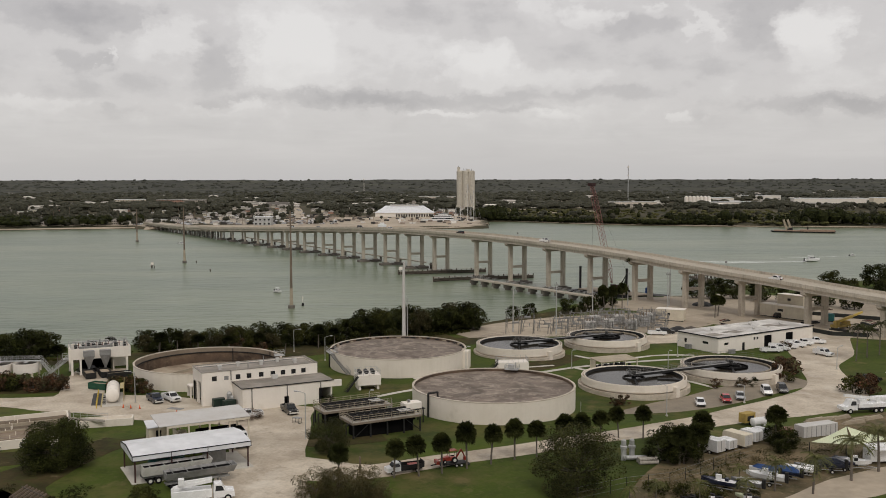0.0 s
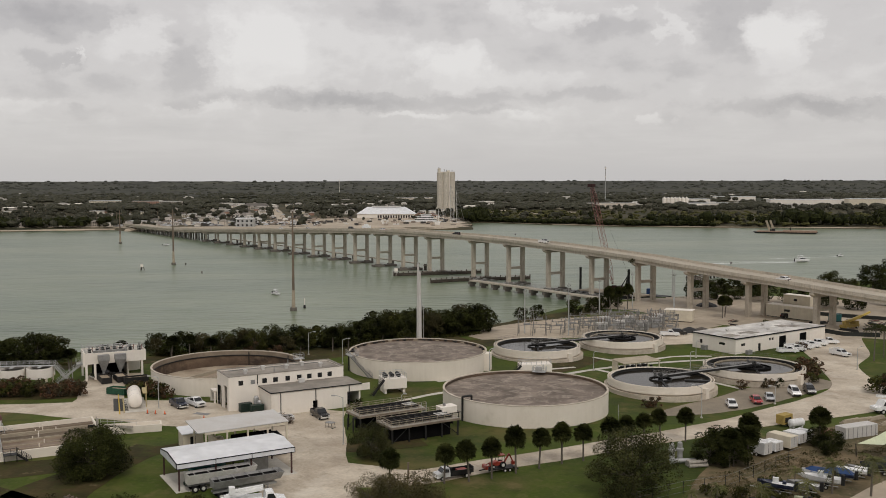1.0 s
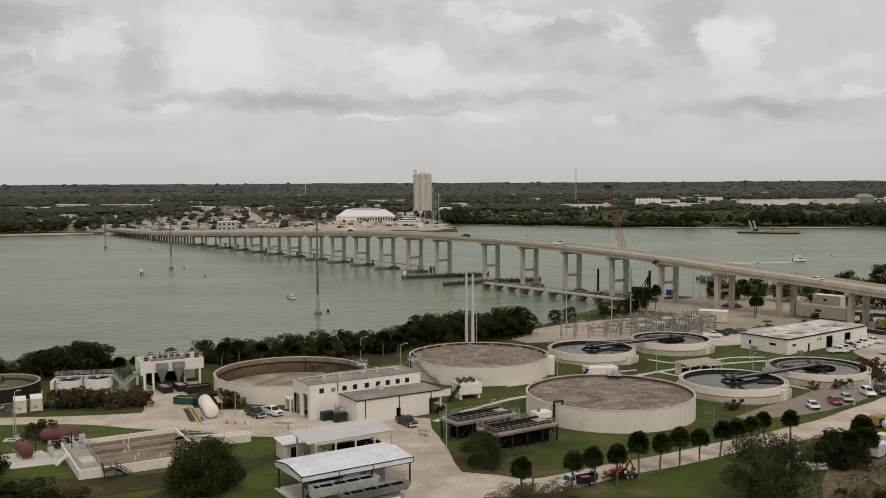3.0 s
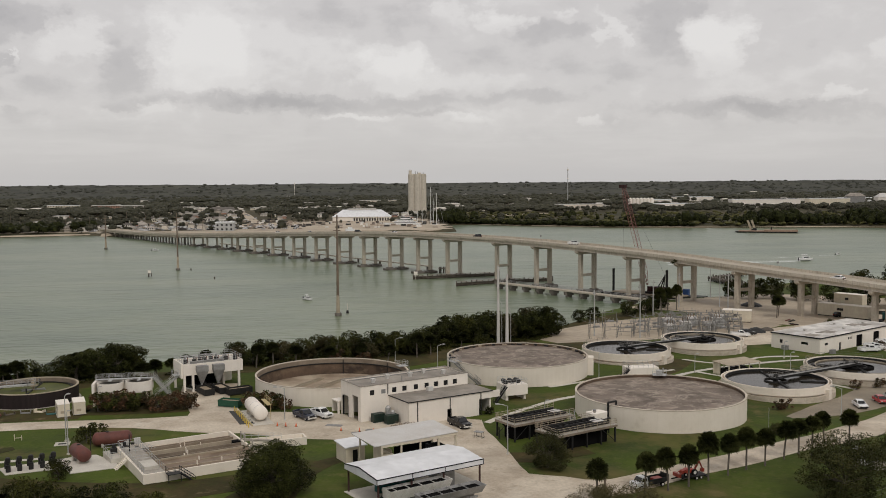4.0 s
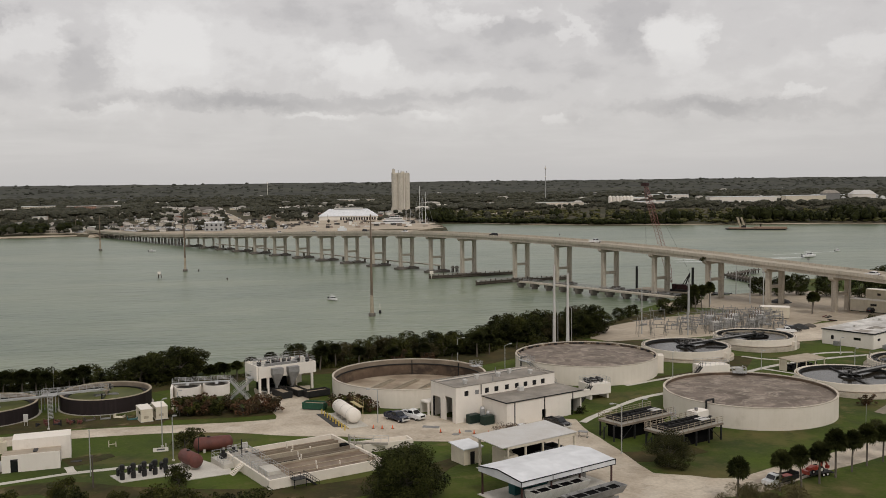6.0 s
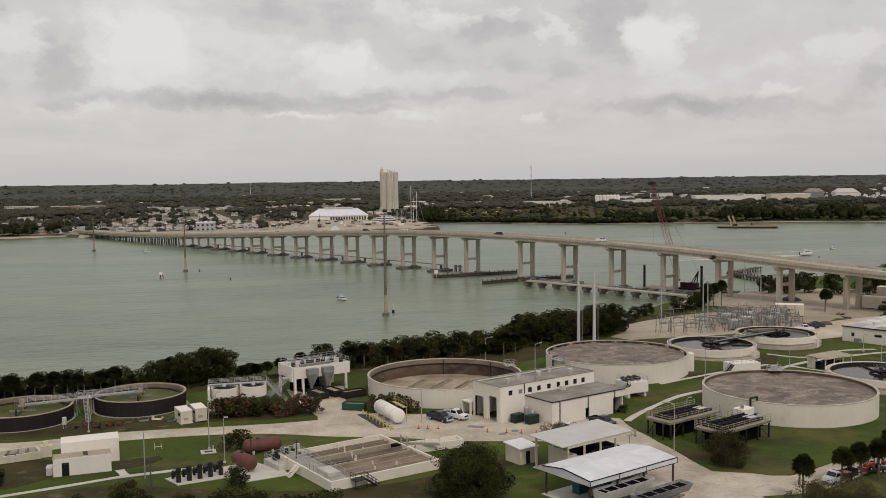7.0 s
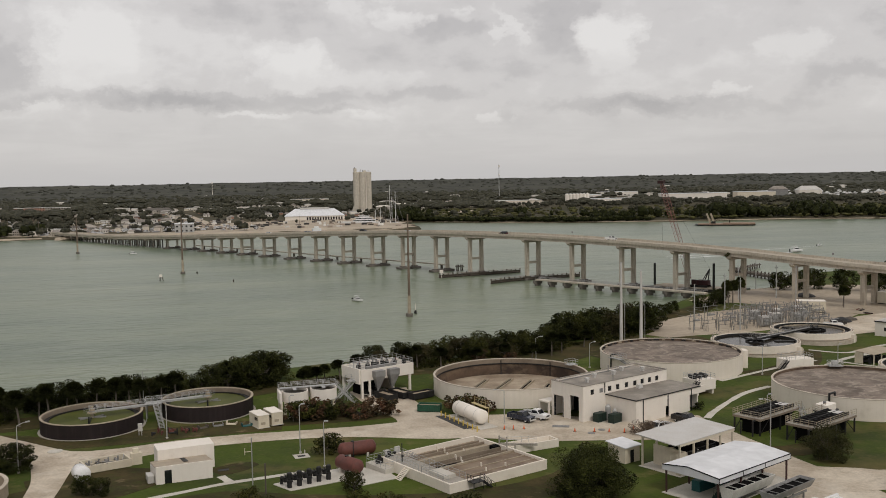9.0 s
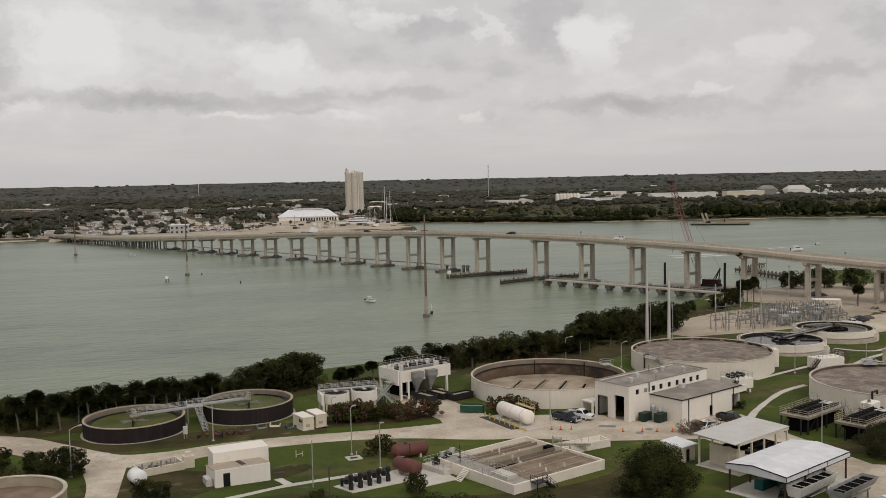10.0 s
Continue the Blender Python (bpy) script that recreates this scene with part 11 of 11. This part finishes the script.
for x, y in spots:
    h_ = copy_thing(rf.choice(HOUSES), pose(x, y, terrain(x, y), 0, 0, rf.choice((0, 8, 90, 95, 172, -6))))
    h_.matrix_basis = h_.matrix_basis @ Matrix.Scale(rf.uniform(0.68, 0.98), 4)
for x, y in ((620, 1600), (560, 1660), (850, 1640), (200, 1560), (420, 1700), (250, 1800), (330, 1720), (1000, 1560), (1100, 1600), (900, 1800), (1150, 1750), (780, 1700)):
    copy_thing(HOUSES[rf.choice((3, 5))], pose(x, y, terrain(x, y), 0, 0, rf.uniform(-15, 15)))
# parked cars, too small and many to pick apart
g = Geo()
for k in range(260):
    x, y = (rf.uniform(-330, -120), rf.uniform(900, 985)) if k % 3 else (rf.uniform(-520, -150), rf.uniform(960, 1300))
    if along(FAR_SHORE, x) + 16 > y:
        continue
    z = terrain(x, y) + 0.3
    a, b = (2.3, 0.95) if rf.random() < 0.6 else (0.95, 2.3)
    g.box(x - a, y - b, z, x + a, y + b, z + 0.85).box(x - a * 0.5, y - b * 0.8, z + 0.85, x + a * 0.4, y + b * 0.8, z + 1.5)
solo("far_parked_cars", g, surface("mixed_far_car_paint", (0.5, 0.5, 0.5), (0.35, 0.35, 0.36), rough=0.3, island=0.7), "rows of far-off parked cars", "cars", kind="stuff")
g = Geo()
for k in range(70):
    x, y = rf.uniform(900, 1300), rf.uniform(1380, 1560)
    g.rod((x, y, 0), (x, y, rf.uniform(9, 17)), 0.14, 0.1, 5)
solo("marina_masts", g, HULL, "thicket of far-off marina masts", "masts", kind="stuff")
g = Geo()
for k in range(220):
    x, y = rf.uniform(880, 1320), rf.uniform(1370, 1570)
    z = terrain(x, y) + rf.choice((0, 0, 3.5, 7.0))
    a, h = rf.uniform(2.5, 6.5), rf.uniform(1.2, 2.6)
    g.prism([(x - a, y - 1.4), (x + a * 0.6, y - 1.4), (x + a, y), (x + a * 0.6, y + 1.4), (x - a, y + 1.4)], z + 0.8, z + 0.8 + h).box(x - a * 0.5, y - 0.9, z + 0.8 + h, x + a * 0.3, y + 0.9, z + 2.2 + h)
solo("marina_boats", g, surface("mixed_far_gelcoat", (0.72, 0.72, 0.7), (0.5, 0.5, 0.5), island=0.35), "mass of white boats stored at the far marina", "boats", kind="stuff")
rm = thing("radio_mast", pose(396.5, 1860, 3), "slim grey lattice radio mast", "mast")
part("shaft", Geo().rod((0, 0, 0), (0, 0, 63), 0.8, 0.6, 6).rod((0, 0, 63), (0, 0, 69), 0.3, n=5), GALV, rm)
part("antenna", Geo().lathe([(1.5, 47), (1.5, 49), (0.9, 49.2)], 8).lathe([(1.7, 63), (1.7, 66), (0.7, 66.2)], 8), WHITE2, rm)
rm2 = thing("radio_mast", pose(-305, 3193, 8), "distant pale radio mast", "mast")
part("shaft", Geo().rod((0, 0, 0), (0, 0, 38), 0.6, 0.45, 6).lathe([(1.6, 33), (1.6, 37), (0.9, 38)], 8), WHITE2, rm2)
g = Geo()
for k in range(60):
    x = rf.uniform(-700, 60)
    y = rf.uniform(900, 1400)
    if along(FAR_SHORE, x) + 12 < y:
        g.rod((x, y, 1), (x, y, rf.uniform(9, 15)), 0.22, 0.15, 5)
solo("far_street_poles", g, WOODPOLE, "far-off street and power poles", "poles", kind="stuff")


# goods, vehicles and sheds lying about the port, too small and many to pick apart
for name_, mat_, n_ in (("port_goods", surface("mixed_port_goods", (0.3, 0.25, 0.2), (0.16, 0.13, 0.11), scale=0.04, fine=0.4, island=0.75), 170), ("port_pallets", surface("dark_port_goods", (0.07, 0.065, 0.06), (0.04, 0.038, 0.036), island=0.5), 120), ("port_white_goods", surface("pale_port_goods", (0.7, 0.68, 0.64), (0.55, 0.53, 0.5), island=0.2), 60)):
    g = Geo()
    for k in range(n_):
        x, y = rf.uniform(-300, 44), rf.uniform(900, 1130)
        if along(FAR_SHORE, x) + 14 > y or abs(x + 52) < 42 and abs(y - 1085) < 22 or (x > -110 and y < 985 and rf.random() < 0.5):
            continue
        z = terrain(x, y) + 0.25
        a, b, h = rf.uniform(0.6, 3.2), rf.uniform(0.8, 2.4), rf.uniform(0.5, 2.2)
        g.box(x - a, y - b, z - 0.4, x + a, y + b, z + h)
    solo(name_, g, mat_, "far-off goods and vehicles strewn over the port yard", "port goods", kind="stuff")
strip("far_beach", [(x, along(FAR_SHORE, x) + 3.2, 2.6 + 1.4 * math.sin(x * 0.03)) for x in range(-900, -318, 20)], SANDMAT, "thin pale beach on the far shore", "beach", 0.12, 20)
strip("far_beach", [(x, along(FAR_SHORE, x) + 2.6, 1.3 + 0.9 * math.sin(x * 0.05)) for x in range(84, 900, 20)], SANDMAT, "thin pale beach below the mangroves", "beach", 0.12, 20)


def wood(name, mat, label, pts, size, per, seed):
    ob = new(name, leaf_mesh(name, mat, pts, size, per, seed, flat=0.6, shell=0.95))
    return tagged(ob, label, "woods", kind="stuff")


def clump(x, y, h, r):
    return (x, y, terrain(x, y) + h * 0.55, r, h * 0.45)


clear_of = [(22, 1285, 30), (-52, 1085, 50), (-590, 1600, 45), (-500, 1615, 60), (-278, 1410, 34), (436, 1470, 34), (314, 1425, 50), (490, 1455, 55), (690, 1515, 80), (744, 1395, 46), (826, 1450, 34), (-190, 886, 18), (1000, 1450, 110), (1150, 1470, 130), (1270, 1500, 110)]
near_w, mid_w, far_w, scrub = [], [], [], []
while len(near_w) < 1750:
    y = 880 + 620 * rf.random() ** 1.3
    x = rf.uniform(-0.64, 0.98) * y
    d = y - along(FAR_SHORE, x)
    if d < 7 or (-300 < x < 50 and y < 1110 and (rf.random() < 0.8 or (x > -130 and y < 1010))) or any((x - a) ** 2 + (y - b) ** 2 < c * c for a, b, c in clear_of) or abs(x + 150 + (y - 900) * 0.17) < 16:
        continue
    if x > 60 and y < along(FAR_SHORE, x) + 400 and rf.random() < 0.86:
        continue
    if any(abs(x - a) < 7.5 and -20 < y - b < 7 for a, b in spots):
        continue
    h = rf.uniform(3.5, 8)
    near_w.append(clump(x, y, h, h * rf.uniform(0.45, 0.8)))
while len(scrub) < 2000:
    x = rf.uniform(56, 1000)
    y = along(FAR_SHORE, x) + 6 + rf.random() ** 1.4 * 330
    h = rf.uniform(1.6, 4.0)
    scrub.append(clump(x, y, h, h * rf.uniform(0.9, 1.5)))
dark = []
while len(dark) < 760:
    u = rf.random()
    x = 250 + 800 * u if rf.random() < 0.95 else rf.uniform(60, 250)
    if 292 < x < 352 and rf.random() < 0.85:
        continue
    y = along(FAR_SHORE, x) + (rf.uniform(8, 70) if x > 250 else rf.uniform(40, 260))
    h = rf.uniform(7, 12) * (1.35 if noise.noise((x * 0.021, 7.0, 0)) > 0.1 else 0.8) * (1 if x > 250 else 0.6)
    dark.append(clump(x, y, h, h * rf.uniform(0.3, 0.5)))
for k in range(420):
    x = rf.uniform(52, 300)
    h = rf.uniform(2.2, 4.6)
    dark.append(clump(x, along(FAR_SHORE, x) + rf.uniform(4, 12), h, h * rf.uniform(0.6, 1.0)))
for k in range(60):
    x, y = rf.gauss(58, 10), rf.gauss(1030, 14)
    if y > along(FAR_SHORE, x) + 6:
        dark.append(clump(x, y, rf.uniform(8, 15), rf.uniform(4, 7)))
for k in range(150):
    x = rf.uniform(-640, -330)
    dark.append(clump(x, along(FAR_SHORE, x) + rf.uniform(10, 60), rf.uniform(6, 11), rf.uniform(4, 7)))
TOWN_GAPS = [(rf.uniform(-0.62, 0.95), 1 / rf.uniform(1 / 3300, 1 / 1350), rf.uniform(18, 60)) for k in range(150)]
while len(mid_w) < 4600:
    y = 1 / rf.uniform(1 / 2900, 1 / 1300)
    x = rf.uniform(-0.64, 0.98) * y
    if any((x - a) ** 2 + (y - b) ** 2 < c * c for a, b, c in clear_of) or any(abs(x - a * b) < c and abs(y - b) < c * 1.6 for a, b, c in TOWN_GAPS):
        continue
    if noise.noise((x * 0.006, y * 0.003, 4.0)) > 0.32 and rf.random() < 0.6:
        continue
    h = rf.uniform(5, 10)
    mid_w.append(clump(x, y, h, h * rf.uniform(0.7, 1.4)))
for k in range(900):
    y = rf.uniform(3500, 4800)
    x = rf.uniform(-0.64, 0.98) * y
    h = rf.uniform(5, 9.5)
    far_w.append(clump(x, y, h, h * rf.uniform(0.7, 1.5)))
while len(far_w) < 2600:
    y = 1 / rf.uniform(1 / 4700, 1 / 2300)
    x = rf.uniform(-0.64, 0.98) * y
    h = rf.uniform(4, 8)
    far_w.append(clump(x, y, h, h * rf.uniform(0.8, 1.7)))
# the far canopy as one uneven sheet of tree tops, distance haze mixed into its colour
g = Geo()
rows_, cols_ = 110, 330
for j in range(rows_):
    y = 1 / (1 / 2500 + (1 / 4840 - 1 / 2500) * j / (rows_ - 1))
    for i in range(cols_):
        x = (-0.72 + 1.78 * i / (cols_ - 1)) * y
        g.v.append((x, y, terrain(x, y) + (-1.0 if j == 0 else 4.0 + 2.6 * noise.noise((x * 0.02, y * 0.012, 0)) + 2.4 * noise.noise((x * 0.005, y * 0.003, 3)))))
g.f = [(j * cols_ + i, j * cols_ + i + 1, (j + 1) * cols_ + i + 1, (j + 1) * cols_ + i) for j in range(rows_ - 1) for i in range(cols_ - 1)]
solo("horizon_canopy", g, stain(surface("hazed_far_canopy", (0.082, 0.083, 0.068), (0.036, 0.038, 0.033), rough=0.95, scale=0.016, fine=0.07, bump=0.0, spec=0.1, patch=0.42), 0.003, 0.5, 0.66, (0.1, 0.098, 0.068), 0.5, (1, 2.2, 1)), "continuous dark tree canopy reaching the horizon", "woods", kind="stuff", smooth=True)
# pale buildings scattered through the woods, too far to pick apart
g = Geo()
for k in range(128):
    a_, b_, c_ = TOWN_GAPS[k]
    x, y, z, a, b, h = a_ * b_, b_ + c_ * 0.3, terrain(a_ * b_, b_), rf.uniform(5, 17), rf.uniform(4, 7), rf.uniform(2.8, 5)
    g.box(x - a, y - b, z - 1, x + a, y + b, z + h)
    g.add([(x - a - 0.5, y - b - 0.5, z + h), (x + a + 0.5, y - b - 0.5, z + h), (x + a + 0.5, y + b + 0.5, z + h), (x - a - 0.5, y + b + 0.5, z + h), (x - a * 0.6, y, z + h * 1.35), (x + a * 0.6, y, z + h * 1.35)], [(0, 1, 5, 4), (1, 2, 5), (2, 3, 4, 5), (3, 0, 4), (3, 2, 1, 0)])
solo("far_roofs", g, surface("mixed_far_houses", (0.55, 0.52, 0.47), (0.38, 0.35, 0.31), scale=0.05, fine=0.5, island=0.5), "pale far-off houses scattered through the woods", "houses", kind="stuff")
for h_ in HOUSES:
    rootless(h_)
wood("far_shore_trees", LEAF_FAR, "scattered trees between the houses on the far shore", near_w, 0.55, 60, 1)
wood("far_shore_scrub", LEAF_FARB, "olive scrub along the far bank", scrub, 0.5, 26, 2)
wood("far_pine_stand", LEAF_BLACK, "dark stand of pines on the far bank", dark, 0.75, 70, 3)
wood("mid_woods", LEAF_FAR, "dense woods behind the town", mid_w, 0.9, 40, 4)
wood("horizon_woods", LEAF_HAZED, "continuous woods reaching the horizon", far_w, 1.5, 24, 5)

# ---- the plan laid out: north to south distances on the plan are drawn short, and grow by a tenth near at hand ----
PLAN_Y = [-3000, 130, 170, 250, 320, 450, 700, 900, 1300, 1900, 3000, 4800]
SITE_Y = [-3302, 144.3, 188.2, 275, 350, 487.4, 743.4, 941.5, 1320.8, 1850.7, 2718.3, 3897.2]
SITE_X = [0.99, 0.99, 0.99, 0.984, 0.978, 0.969, 0.951, 0.937, 0.91, 0.873, 0.812, 0.727]


def site(x, y, rise=True):
    """From plan to site; what stands on the rise comes forward with it."""
    X, Y = float(np.interp(y, PLAN_Y, SITE_X)) * x + 0.6, float(np.interp(y, PLAN_Y, SITE_Y)) + 0.0168 * x
    k = (ground_z(x, y) - old_ground(x, y)) / 46 if rise else 0.0
    return X + (-58 - X) * k, Y + (12 - Y) * k


LONG = {"building", "shed", "carport", "hut", "basin", "filter frame", "platform", "canopy", "jetty", "footbridge", "warehouse"}


def lay_out(ob):
    m = ob.matrix_basis.copy()
    if m == Matrix.Identity(4):
        if ob.type == "MESH":
            n = len(ob.data.vertices)
            co_ = np.empty(n * 3)
            ob.data.vertices.foreach_get("co", co_)
            co_ = co_.reshape(n, 3)
            far = co_[:, 1] > 262
            x_ = np.interp(co_[far, 1], PLAN_Y, SITE_X) * co_[far, 0] + 0.6
            co_[far, 1] = np.interp(co_[far, 1], PLAN_Y, SITE_Y) + 0.0168 * co_[far, 0]
            co_[far, 0] = x_
            for i in np.flatnonzero(~far):
                co_[i, :2] = site(co_[i, 0], co_[i, 1])
            ob.data.vertices.foreach_set("co", co_.ravel())
            ob.data.update()
        for child in ob.children:
            lay_out(child)
        return
    p = m.translation.copy()
    rise = p.z > old_ground(p.x, p.y) + 0.25 or abs(p.z - ground_z(p.x, p.y)) < 0.25
    X, Y = site(p.x, p.y, rise)
    ax_ = m.to_3x3() @ Vector((1, 0, 0))
    ax_.normalize()
    ux, uy = site(p.x + ax_.x, p.y + ax_.y, False), site(p.x - ax_.y, p.y + ax_.x, False)
    o = site(p.x, p.y, False)
    ex, ey = Vector((ux[0] - o[0], ux[1] - o[1])), Vector((uy[0] - o[0], uy[1] - o[1]))
    turn = math.atan2(ex.y, ex.x) - math.atan2(ax_.y, ax_.x)
    grow = Matrix.Identity(4)
    if ob.get("category") in LONG:
        grow = Matrix.Diagonal((ex.length, abs(ex.x * ey.y - ex.y * ey.x) / ex.length, 1, 1))
    m.translation = Vector((0, 0, 0))
    ob.matrix_basis = Matrix.Translation((X, Y, p.z)) @ Matrix.Rotation(turn, 4, "Z") @ m @ grow


for ob in list(scene.objects):
    if ob.parent is None and ob.type in ("MESH", "EMPTY") and ob not in SURVEYED:
        lay_out(ob)
